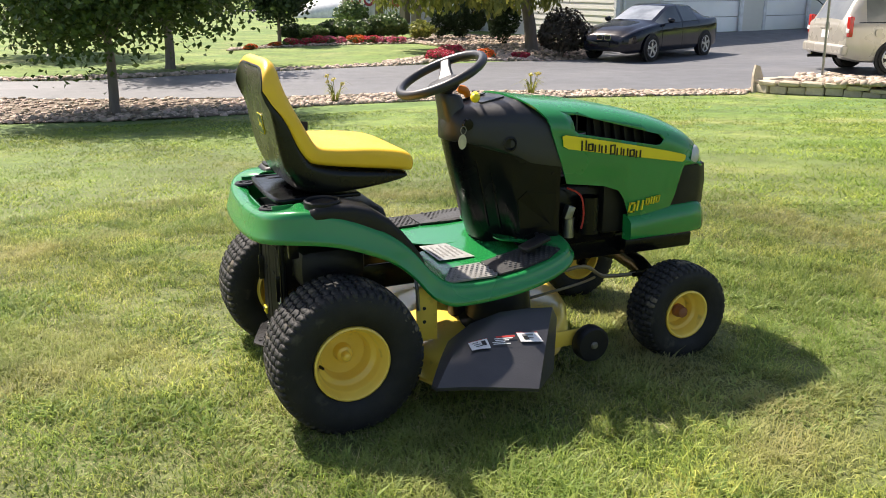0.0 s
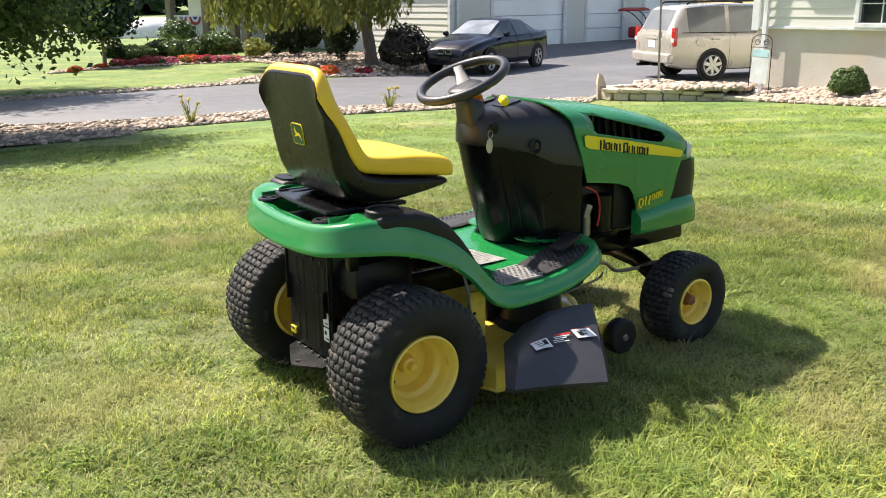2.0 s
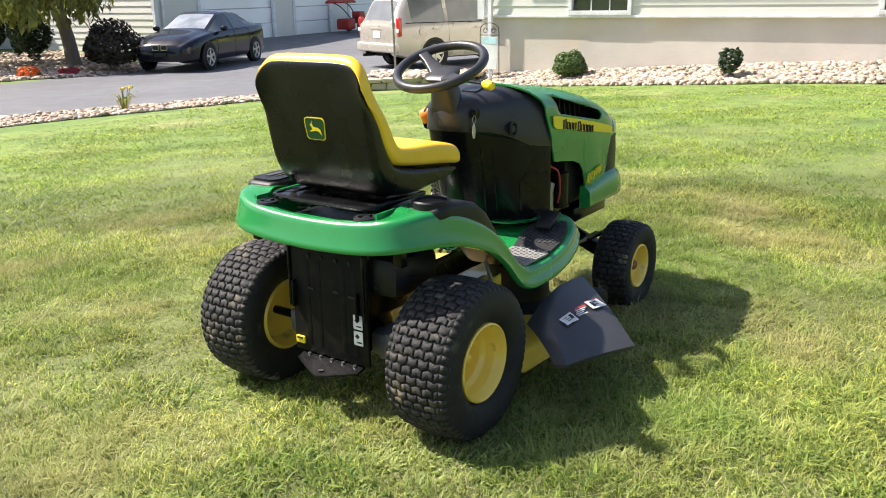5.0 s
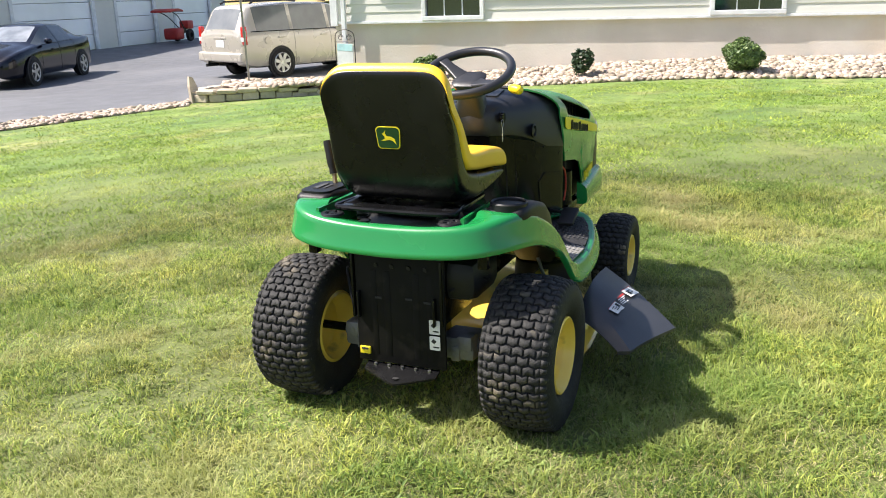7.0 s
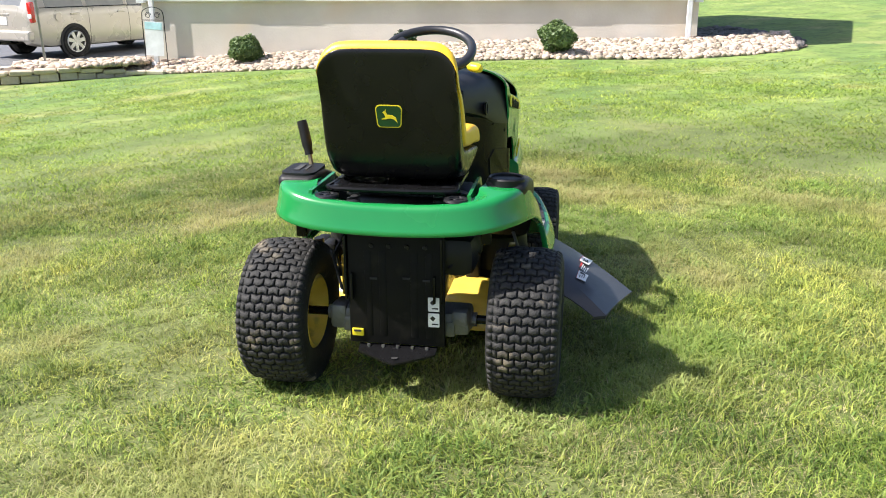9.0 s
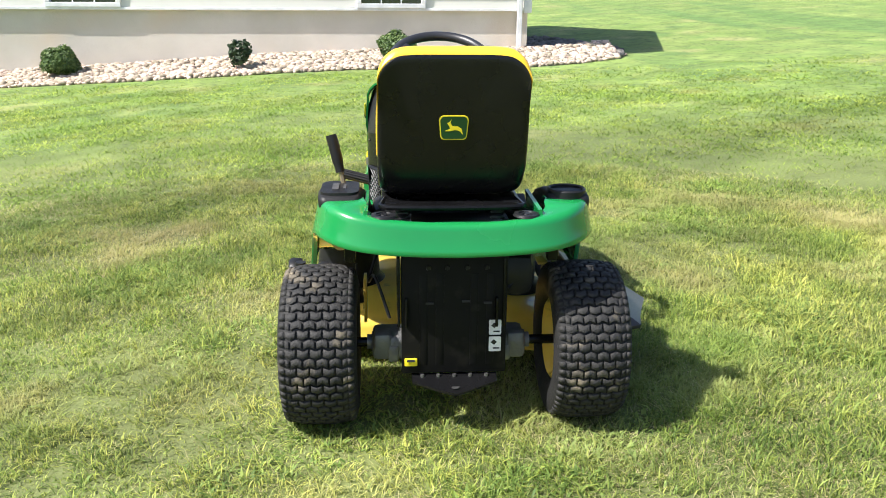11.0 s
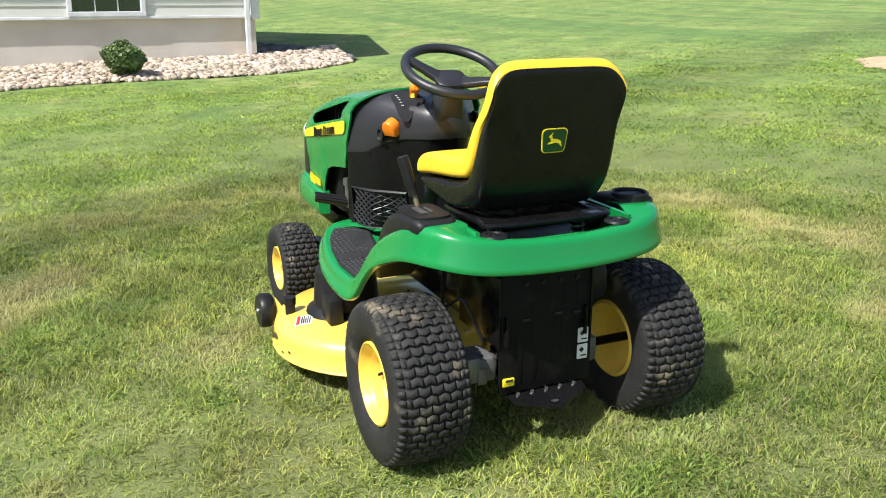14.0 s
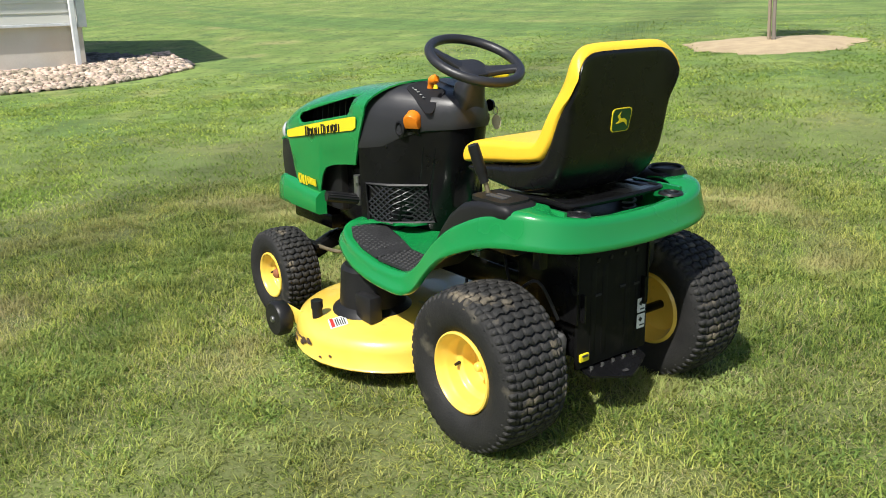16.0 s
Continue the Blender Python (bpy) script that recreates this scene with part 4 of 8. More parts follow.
for y in (-0.09, -0.045, 0.0, 0.045, 0.09):
    bm = B()
    cyl(bm, (-0.118, y - 0.010, 0.186), (-0.118, y - 0.010, 0.198), 0.0055, seg=6)
    part("bolt", bm, M["steel"], hitch)
# dark disc laid on the plate for the shade in its pin hole
bm = B()
lathe(bm, [(0.0, 0.0), (0.011, 0.0), (0.011, 0.001)], 16, (-0.165, -0.010, 0.1795), "Z")
part("pin_hole", bm, M["dark"], hitch)

for s in (-1, 1):
    bm = B()
    box(bm, (0.0, s * 0.165, 0.25), (0.11, 0.11, 0.075), bev=0.015)
    box(bm, (-0.03, s * 0.19, 0.27), (0.06, 0.05, 0.05), bev=0.01)
    box(bm, (-0.045, s * 0.16, 0.235), (0.03, 0.03, 0.05), bev=0.006)
    cyl(bm, (0, s * 0.10, 0.25), (0, s * 0.222, 0.25), 0.030, seg=16)
    cyl(bm, (0, s * 0.222, 0.25), (0, s * 0.236, 0.25), 0.022, seg=16)
    part("axle_housing", bm, M["cast"], tractor, "cast aluminium axle housing")
    bm = B()
    cyl(bm, (0, s * 0.20, 0.25), (0, s * 0.375, 0.25), 0.014, seg=12)
    part("axle_shaft", bm, M["gloss"], tractor)
bm = B()
box(bm, (0.0, 0, 0.28), (0.18, 0.20, 0.16), bev=0.03)
part("transaxle", bm, M["gloss"], tractor)
for s in (-1, 1):
    bm = B()
    box(bm, (0.55, s * 0.125, 0.385), (1.36, 0.008, 0.085), bev=0.003)
    box(bm, (0.0, s * 0.145, 0.44), (0.24, 0.008, 0.20), bev=0.003)
    part("frame_rail", bm, M["gloss"], tractor, "black steel frame rail")
    bm = B()
    box(bm, (-0.105, s * 0.275, 0.575), (0.03, 0.03, 0.09), bev=0.004)
    box(bm, (0.05, s * 0.26, 0.575), (0.28, 0.02, 0.03), bev=0.004)
    part("fender_strut", bm, M["gloss"], tractor)
for s in (1,):
    bm = B()
    box(bm, (0.235, s * 0.245, 0.30), (0.075, 0.010, 0.14), bev=0.002)
    br = part("deck_bracket", bm, M["yellow"], tractor, "yellow deck hanger bracket")
    for z in (0.27, 0.325):
        cb = B()
        lathe(cb, [(0.0, s * 0.0065), (0.008, s * 0.0065), (0.008, 0)], 12, (0.235, s * 0.2455, z))
        part("bolt_hole", cb, M["dark"], br)
    bm = B()
    tube(bm, smoothed([(0.21, s * 0.27, 0.42), (0.212, s * 0.268, 0.36), (0.22, s * 0.26, 0.31)], 4), 0.005, 6)
    tube(bm, [(0.22, s * 0.262, 0.335), (0.222, s * 0.258, 0.29)], 0.009, 8)
    part("lift_rod", bm, M["black"], tractor)
bm = B()
box(bm, (0.03, -0.06, 0.47), (0.22, 0.36, 0.13), bev=0.04)
part("fuel_tank", bm, M["black"], tractor, "dark plastic tank under the fender")
bm = B()
tube(bm, smoothed([(0.10, -0.2, 0.5), (0.02, -0.24, 0.46), (-0.05, -0.22, 0.49), (-0.08, -0.16, 0.44)], 5), 0.006, 6)
part("cable", bm, M["black"], tractor)
bm = B()
tube(bm, smoothed([(0.12, 0.2, 0.5), (0.05, 0.23, 0.42), (-0.03, 0.21, 0.46), (-0.07, 0.17, 0.35)], 5), 0.005, 6)
part("cable", bm, M["black"], tractor)

# ---- dash tower ----
def dash_split(x):
    """The height of the seam between the lower tower and the upper cowl."""
    return interp(x, [0.46, 0.60, 0.66, 0.735, 0.83], [0.806, 0.794, 0.774, 0.735, 0.722])


def dash_top(x, y):
    z = interp(x, [0.46, 0.50, 0.56, 0.62, 0.665, 0.72, 0.84], [0.882, 0.898, 0.913, 0.924, 0.932, 0.943, 0.933])
    c = min(1.0, abs(y) / interp(x, [0.50, 0.60, 0.70, 0.79, 0.826], [0.085, 0.132, 0.190, 0.234, 0.2435])) ** 1.61
    return z - interp(x, [0.5, 0.8], [0.055, 0.105]) * (1 - math.sqrt(1 - c * c) ** 0.9)


def dash_plan(xr, k=1.0):
    """A wedge in plan, narrow at the rear and as wide as the hood at its front; k draws it in towards its middle."""
    half = smoothed([(xr, 0.0, 0), (xr + 0.006, 0.042, 0), (xr + 0.03, 0.080, 0), (xr + 0.10, 0.127, 0), (0.70, 0.190, 0), (0.79, 0.232, 0), (0.826, 0.2425, 0)], 3)
    half = [(p.x, p.y) for p in half] + [(0.830, 0.20), (0.830, 0.1)]
    pts = half + [(0.830, 0.0)] + [(x, -y) for x, y in half[:0:-1]]
    return [(0.66 + (x - 0.66) * k, y * k) for x, y in pts]


bm = B()
rings = []
for q, xr in ((0.0, 0.615), (0.04, 0.605), (0.25, 0.578), (0.5, 0.550), (0.75, 0.525), (1.0, 0.503)):
    rings.append([(x, y, 0.435 + q * (dash_split(x) - 0.435)) for x, y in dash_plan(xr, 0.94 if q == 0 else 1.0)])
ring_loft(bm, rings, caps=(False, False))
part("dash_tower", bm, M["gloss"], tractor, "glossy black lower dash tower", angle=50)
bm = B()
rings = []
for q, k in ((0.0, 1.0), (0.03, 1.006), (0.3, 0.998), (0.6, 0.985), (0.82, 0.955), (0.95, 0.90), (1.0, 0.80), (1.0, 0.62), (1.0, 0.45), (1.0, 0.25)):
    rings.append([(x, y, dash_split(x) + q * (dash_top(x, y) - dash_split(x))) for x, y in dash_plan(0.496 - 0.006 * q, k)])
ring_loft(bm, rings)
cowl = part("dash_cowl", bm, M["dash"], tractor, "dark grey plastic dash cowl", angle=50)


def tower_y(x, z):
    """Half the tower's width at a place along it."""
    xr = interp(z, [0.435, 0.60, 0.83], [0.612, 0.560, 0.503])
    return interp(x, [xr, xr + 0.03, xr + 0.10, 0.70, 0.79, 0.826], [0.035, 0.080, 0.127, 0.190, 0.232, 0.2425])


# ribs and recess on the tower
for s in (-1, 1):
    for k in range(3):
        bm = B()
        tube(bm, [(0.60 + 0.035 * k - 0.055 * q, s * (tower_y(0.60 + 0.035 * k - 0.055 * q, 0.5 + 0.24 * q) + 0.001), 0.50 + 0.24 * q) for q in (0, 0.5, 1)], 0.006, 6)
        part("rib", bm, M["gloss"], tractor)
bm = B()
prism(bm, [(0.70, 0.51), (0.80, 0.52), (0.81, 0.63), (0.72, 0.64), (0.695, 0.61)], lambda u, v, w: (u, -tower_y(u, v) - 0.002 - w, v), 0.006)
part("side_panel", bm, M["gloss"], tractor)
# mesh grille on the left of the tower
bm = B()
x0, x1, z0, z1 = 0.622, 0.790, 0.474, 0.606
def on_side(x, z, off=0.006):
    return (x, tower_y(x, z) + off, z)
for k in range(-7, 12):
    for d in (1, -1):
        xa, xb = x0 + k * 0.0215, x0 + k * 0.0215 + d * (z1 - z0) * 1.1
        pts = []
        for j in range(9):
            x = xa + (xb - xa) * j / 8
            z = z0 + (z1 - z0) * j / 8
            if x0 <= x <= x1:
                pts.append(on_side(x, z))
        if len(pts) > 1:
            tube(bm, pts, 0.0030, 5)
gr = part("side_grille", bm, M["dash"], tractor, "grey plastic mesh grille")
bm = B()
tube(bm, [on_side(x0, z0), on_side((x0 + x1) / 2, z0), on_side(x1, z0), on_side(x1, z1), on_side((x0 + x1) / 2, z1), on_side(x0, z1)], 0.007, 6, closed=True)
part("grille_frame", bm, M["black"], gr)
# steering column and wheel
TW = Matrix.Translation((0.495, 0, 1.018)) @ Euler((0, radians(-24), 0)).to_matrix().to_4x4()
bm = B()
rings = []
for q, hx, hy in ((0.0, 0.046, 0.070), (0.22, 0.045, 0.062), (0.45, 0.044, 0.054), (0.7, 0.043, 0.048), (0.95, 0.041, 0.045), (1.0, 0.036, 0.040)):
    p = Vector((0.552, 0, 0.82)).lerp(Vector((0.518, 0, 0.957)), q)
    rings.append([(p.x + u, p.y + v, p.z - u * 0.2) for u, v in outline(hx, hy, min(hx, hy) * 0.7, 5)])
ring_loft(bm, rings)
part("steering_column", bm, M["dash"], tractor, angle=60)
bm = B()
cyl(bm, (0.520, 0, 0.95), (0.505, 0, 0.992), 0.017, seg=16)
part("steering_shaft", bm, M["black"], tractor)
sw = part("steering_wheel", B(), M["dash"], tractor, "black two-spoke steering wheel")
bm = B()
tube(bm, [TW @ Vector((0.149 * math.cos(a), 0.149 * math.sin(a), 0)) for a in [2 * math.pi * k / 56 for k in range(56)]], 0.0155, 14, closed=True)
part("wheel_rim", bm, M["dash"], sw, "thick black rim")
bm = B()
rings = []
for z, hx, hy in ((-0.062, 0.026, 0.030), (-0.056, 0.034, 0.038), (-0.036, 0.046, 0.052), (-0.026, 0.050, 0.056), (-0.022, 0.046, 0.052), (-0.020, 0.02, 0.02)):
    rings.append([TW @ Vector((u, v, z)) for u, v in outline(hx, hy, min(hx, hy) * 0.6, 5)])
ring_loft(bm, rings)
part("wheel_hub", bm, M["dash"], sw, angle=50)
for a in (58, 238):
    bm = B()
    d = Vector((math.cos(radians(a)), math.sin(radians(a)), 0))
    pr = Vector((-d.y, d.x, 0))
    rings = []
    for q, hw, hz, dz in ((0.020, 0.034, 0.011, -0.036), (0.055, 0.026, 0.011, -0.028), (0.10, 0.019, 0.011, -0.013), (0.13, 0.019, 0.011, -0.003), (0.148, 0.024, 0.010, 0.0)):
        rings.append([TW @ (d * q + pr * u + Vector((0, 0, dz + v))) for u, v in outline(hw, hz, 0.008, 4)])
    ring_loft(bm, rings)
    part("spoke", bm, M["dash"], sw, angle=60)

# ---- hood ----
HX = [0.825, 0.90, 1.00, 1.06, 1.085, 1.11, 1.16, 1.22, 1.28, 1.31, 1.34, 1.38, 1.42, 1.45, 1.475, 1.49]
HW = [0.247, 0.247, 0.247, 0.247, 0.248, 0.249, 0.249, 0.248, 0.246, 0.2445, 0.242, 0.236, 0.222, 0.200, 0.165, 0.125]
HT = [0.947, 0.929, 0.912, 0.901, 0.897, 0.892, 0.881, 0.867, 0.850, 0.839, 0.827, 0.808, 0.784, 0.762, 0.738, 0.715]
HBOT = [0.661, 0.653, 0.640, 0.620, 0.588, 0.515, 0.470, 0.468, 0.520, 0.585, 0.682, 0.684, 0.684, 0.672, 0.676, 0.680]


def hood_ring(w, zt, zb):
    """Half a section from the lower edge over the crown to the other lower edge."""
    pts = []
    zs = zt - 0.105
    for k in range(7):
        t = k / 6
        z = zb + (zs - zb) * t
        crease = 0.006 * math.exp(-((z - (zt - 0.235)) / 0.014) ** 2)
        pts.append((w - 0.004 + 0.006 * math.sin(t * math.pi) - crease, z))
    for k in range(1, 9):
        a = radians(90 * k / 8)
        pts.append((w * (math.cos(a) ** 0.62) if k < 8 else 0.0, zs + 0.105 * math.sin(a) ** 0.9))
    return pts


bm = B()
rings = []
for i in range(len(HX) - 1):
    for k in range(3):
        x = HX[i] + (HX[i + 1] - HX[i]) * k / 3
        half = hood_ring(interp(x, HX, HW), interp(x, HX, HT), interp(x, HX, HBOT))
        rings.append([(x, -y, z) for y, z in half] + [(x, y, z) for y, z in half[-2::-1]])
half = hood_ring(HW[-1], HT[-1], HBOT[-1])
rings.append([(HX[-1], -y, z) for y, z in half] + [(HX[-1], y, z) for y, z in half[-2::-1]])
ring_loft(bm, rings, closed=False)
# the rear edge slants forward from crown to sill
for v in bm.verts:
    if v.co.x < 1.0:
        v.co.x += (interp(v.co.z, [0.66, 0.72, 0.78, 0.89, 0.95], [0.851, 0.831, 0.807, 0.770, 0.715]) - 0.825) * (1 - (v.co.x - 0.825) / 0.175)
nose = [v for v in bm.verts if abs(v.co.x - HX[-1]) < 1e-5]
bm.faces.new(sorted(nose, key=lambda v: math.atan2(v.co.z - 0.69, v.co.y)))
hood = part("hood", bm, M["green"], tractor, "glossy green hood with side vents", angle=50)
md = hood.modifiers.new("thick", "SOLIDIFY")
md.thickness, md.offset = 0.006, -1
# the vents are cut through both sides
VENT = [(0.868, 0.889), (0.874, 0.842), (0.890, 0.829), (1.05, 0.798), (1.208, 0.768), (1.228, 0.770), (1.241, 0.785), (1.224, 0.804), (1.04, 0.851), (0.90, 0.887)]
bm = B()
prism(bm, VENT, lambda u, v, w: (u, -0.4 + w, v), 0.8)
bmesh.ops.recalc_face_normals(bm, faces=bm.faces)
cut = finish("cutter", bm, M["dark"])
bo = hood.modifiers.new("vent", "BOOLEAN")
bo.operation, bo.object, bo.solver = "DIFFERENCE", cut, "EXACT"
deps = bpy.context.evaluated_depsgraph_get()
done = bpy.data.meshes.new_from_object(hood.evaluated_get(deps))
hood.modifiers.clear()
hood.data = done
bpy.data.objects.remove(cut)
for s in (-1, 1):
    bm = B()
    prism(bm, [(0.965, 0.895), (0.968, 0.800), (1.25, 0.745), (1.27, 0.785), (1.22, 0.835)], lambda u, v, w: (u, s * (0.165 + w), v), 0.005)
    lou = part("vent_screen", bm, M["black"], hood, "black louvred vent")
    part("vent_bar", box(B(), (0.905, s * 0.20, 0.850), (0.008, 0.008, 0.09)), M["black"], lou)
    for k in range(6):
        x = 0.985 + 0.042 * k
        part("louvre", box(B(), (x, s * 0.180, 0.850 - 0.22 * (x - 0.94)), (0.005, 0.022, 0.06), rot=(0, -12, 0)), M["black"], lou)
    # stripe and its lettering blocks
    def side(u, v, w, s=s):
        return (u, s * (interp(u, HX, HW) + 0.0035 + w), v)
    up = [(0.822, 0.826), (0.835, 0.829), (0.95, 0.808), (1.10, 0.779), (1.25, 0.747), (1.328, 0.728), (1.337, 0.723)]
    lo = [(0.827, 0.792), (0.845, 0.782), (0.95, 0.764), (1.10, 0.739), (1.25, 0.713), (1.322, 0.701), (1.335, 0.706)]
    bm = B()
    for (a, b), (c, d) in zip(zip(up, up[1:]), zip(lo, lo[1:])):
        v0 = [bm.verts.new(side(*p, 0)) for p in (a, b, d, c)]
        v1 = [bm.verts.new(side(*p, 0.003)) for p in (a, b, d, c)]
        bm.faces.new(v1)
        for i in range(4):
            bm.faces.new((v0[i], v0[(i + 1) % 4], v1[(i + 1) % 4], v1[i]))
    bmesh.ops.remove_doubles(bm, verts=bm.verts, dist=1e-5)
    st = part("side_stripe", bm, M["decal"], hood, "yellow stripe with a dark word mark")
    # the word mark and the model mark, as plain strokes and rings
    def strokes(bm, x, zc, wd, hg, pattern, t, lean=0.0):
        yy = s * (interp(x, HX, HW) + 0.0085)
        bars = {"ring": ((-1, 0, 0, 1), (1, 0, 0, 1), (0, 1, 1, 0), (0, -1, 1, 0)), "pair": ((-1, 0, 0, 1), (1, 0, 0, 1))}[pattern]
        for bx, bz, wide, tall in bars:
            dx, dz = bx * (wd - t) / 2, bz * (hg - t) / 2
            box(bm, (x - s * dx + lean * dz, yy, zc + dz), (wd if wide else t, 0.004, hg if tall else t), rot=(0, 10 if tall else 0, 0) if lean else (0, 0, 0))
    pat = ["ring" if k % 3 == 1 else "pair" for k in range(9)]
    for k in range(9):
        hgt = 0.034 if k in (0, 4) else 0.0255
        x = (0.905 + 0.0263 * k + (0.010 if k >= 4 else 0)) if s < 0 else (1.160 - 0.0263 * k - (0.010 if k >= 4 else 0))
        zc = interp(x, [0.905, 1.15], [0.7875, 0.7405]) + (0.003 if k in (0, 4) else 0.0)
        bm = B()
        strokes(bm, x, zc, 0.0205, hgt, pat[k], 0.0042)
        part("mark", bm, M["iron"], st)
    for k in range(5):
        big = k < 2
        x = (1.112 + (0.034 * k if big else 0.066 + 0.0215 * (k - 2))) if s < 0 else (1.235 - (0.034 * k if big else 0.066 + 0.0215 * (k - 2)))
        zc = (0.556 + 0.14 * (x - 1.112) if s < 0 else 0.556 - 0.06 * (1.235 - x)) + (0 if big else 0.006)
        bm = B()
        strokes(bm, x, zc, 0.026 if big else 0.016, 0.036 if big else 0.026, "pair" if k % 2 else "ring", 0.0062 if big else 0.0048, lean=0.18)
        part("model_mark", bm, M["decal"], hood)

# bumper, grille, lamps
bm = B()
rings = []
for q in np.linspace(-1, 1, 25):
    if abs(q) > 0.62:
        t = (abs(q) - 0.62) / 0.38
        px, py = 1.405 - 0.300 * t, 0.250 + 0.006 * t
    else:
        t = abs(q) / 0.62
        px, py = 1.480 - 0.075 * t ** 2.5, 0.250 * (1 - (1 - t) ** 1.6)
    py = math.copysign(py, q)
    n_in = Vector((-1 if abs(q) < 0.62 else -0.15, -py * 3, 0)).normalized()
    top = 0.542 - 0.020 * smooth01(0.75, 1.0, abs(q))
    sec = [(0.0, 0.437), (-0.010, 0.442), (-0.013, 0.455), (-0.010, 0.50), (0.0, top - 0.010), (0.012, top), (0.03, top + 0.004), (0.03, 0.437)]
    rings.append([(px + n_in.x * o, py + n_in.y * o, z) for o, z in sec])
ring_loft(bm, rings)
part("bumper", bm, M["green"], tractor, "green lower hood and bumper", angle=50)
bm = B()
rings = []
for q in np.linspace(-1, 1, 17):
    py = 0.240 * (1 - (1 - abs(q)) ** 1.5) * (1 if q > 0 else -1)
    px = 1.470 - 0.19 * abs(q) ** 9.0
    rings.append([(px - 0.03, py * 0.9, 0.52), (px, py, 0.53), (px + 0.006, py, 0.62), (px - 0.002, py, 0.68), (px - 0.03, py * 0.9, 0.695)])
ring_loft(bm, rings)
part("front_grille", bm, M["black"], tractor, "black front grille", angle=50)
for s in (-1, 1):
    bm = B()
    lathe(bm, [(0.0, 0.018), (0.02, 0.015), (0.034, 0.006), (0.038, 0.0)], 20, (0, 0, 0), "X")
    bmesh.ops.scale(bm, vec=(1, 1, 0.85), verts=bm.verts)
    bmesh.ops.transform(bm, matrix=Matrix.Translation((1.404, s * 0.208, 0.712)) @ Euler((0, 0, radians(s * 48))).to_matrix().to_4x4() @ Matrix.Scale(1.2, 4), verts=bm.verts)
    part("headlight", bm, M["lens"], tractor, "clear headlight lens")
bm = B()
box(bm, (0.98, 0, 0.53), (0.30, 0.34, 0.24), bev=0.03)
part("engine_block", bm, M["gloss"], tractor, "black engine under the hood")
bm = B()
box(bm, (1.23, 0, 0.60), (0.40, 0.40, 0.30), bev=0.02)
part("engine_shroud", bm, M["black"], tractor)
bm = B()
cyl(bm, (0.965, -0.205, 0.475), (0.965, -0.205, 0.60), 0.036, seg=20)
cyl(bm, (0.965, -0.205, 0.47), (0.965, -0.205, 0.48), 0.040, seg=20)
part("oil_filter", bm, M["gloss"], tractor, "black oil filter")
bm = B()
cyl(bm, (0.89, -0.20, 0.46), (0.89, -0.20, 0.53), 0.020, seg=12)
box(bm, (0.885, -0.205, 0.55), (0.03, 0.03, 0.05), rot=(0, 20, 0), bev=0.004)
part("carburettor", bm, M["steel"], tractor)
bm = B()
tube(bm, smoothed([(0.87, -0.215, 0.64), (0.92, -0.225, 0.61), (0.935, -0.225, 0.54), (0.93, -0.22, 0.49)], 5), 0.0035, 6)
part("red_wire", bm, M["red"], tractor, "red wire")
bm = B()
box(bm, (0.86, 0.225, 0.565), (0.035, 0.03, 0.10), bev=0.006)
cyl(bm, (0.85, 0.24, 0.60), (0.85, 0.24, 0.625), 0.012)
part("carburettor", bm, M["steel"], tractor)
bm = B()
box(bm, (1.30, 0, 0.385), (0.30, 0.36, 0.06), bev=0.01)
box(bm, (1.42, 0, 0.40), (0.10, 0.30, 0.05), bev=0.01)
part("front_frame", bm, M["gloss"], tractor, "black front frame")
bm = B()
rings = []
for y, z in ((-0.27, 0.20), (-0.24, 0.235), (-0.12, 0.285), (0, 0.30), (0.12, 0.285), (0.24, 0.235), (0.27, 0.20)):
    rings.append([(1.26 + u, y, z + v) for u, v in outline(0.028, 0.028, 0.008, 2)])
ring_loft(bm, rings)
for s in (-1, 1):
    cyl(bm, (1.26, s * 0.265, 0.16), (1.26, s * 0.265, 0.31), 0.018, seg=12)
    cyl(bm, (1.26, s * 0.25, 0.19), (1.26, s * 0.36, 0.19), 0.011, seg=10)
    box(bm, (1.20, s * 0.24, 0.30), (0.12, 0.03, 0.012))
part("front_axle", bm, M["gloss"], tractor, "black front axle")
bm = B()
tube(bm, smoothed([(0.62, -0.16, 0.30), (0.80, -0.22, 0.335), (0.93, -0.25, 0.36), (1.02, -0.24, 0.31), (1.16, -0.24, 0.30)], 5), 0.007, 8)
part("steering_rod", bm, M["rod"], tractor, "worn steel steering rod")
part("steering_rod", tube(B(), smoothed([(0.72, -0.20, 0.25), (0.85, -0.24, 0.285), (0.95, -0.22, 0.29), (1.05, -0.14, 0.27)], 5), 0.005, 8), M["rod"], tractor, "worn steel steering rod")
part("steering_rod", tube(B(), smoothed([(0.70, 0.16, 0.30), (0.90, 0.23, 0.33), (1.02, 0.24, 0.31), (1.16, 0.24, 0.30)], 5), 0.007, 8), M["rod"], tractor, "worn steel steering rod")

# ---- controls ----
def knob(name, pts, radii, material, label):
    bm = B()
    tube(bm, pts, 0.01, 12, radii=radii)
    return part(name, bm, material, tractor, label, angle=70)


bm = B()
tube(bm, [(0.60, -0.03, 0.962), (0.575, -0.09, 0.962), (0.555, -0.14, 0.960)], 0.005, 8)
part("knob_rod", bm, M["black"], tractor)
knob("yellow_knob", smoothed([(0.563, -0.125, 0.961), (0.556, -0.138, 0.960), (0.546, -0.158, 0.958), (0.536, -0.178, 0.955)], 3), [0.006, 0.010, 0.013, 0.015, 0.016, 0.016, 0.016, 0.016, 0.014, 0.008], M["decal"], "yellow blade knob")
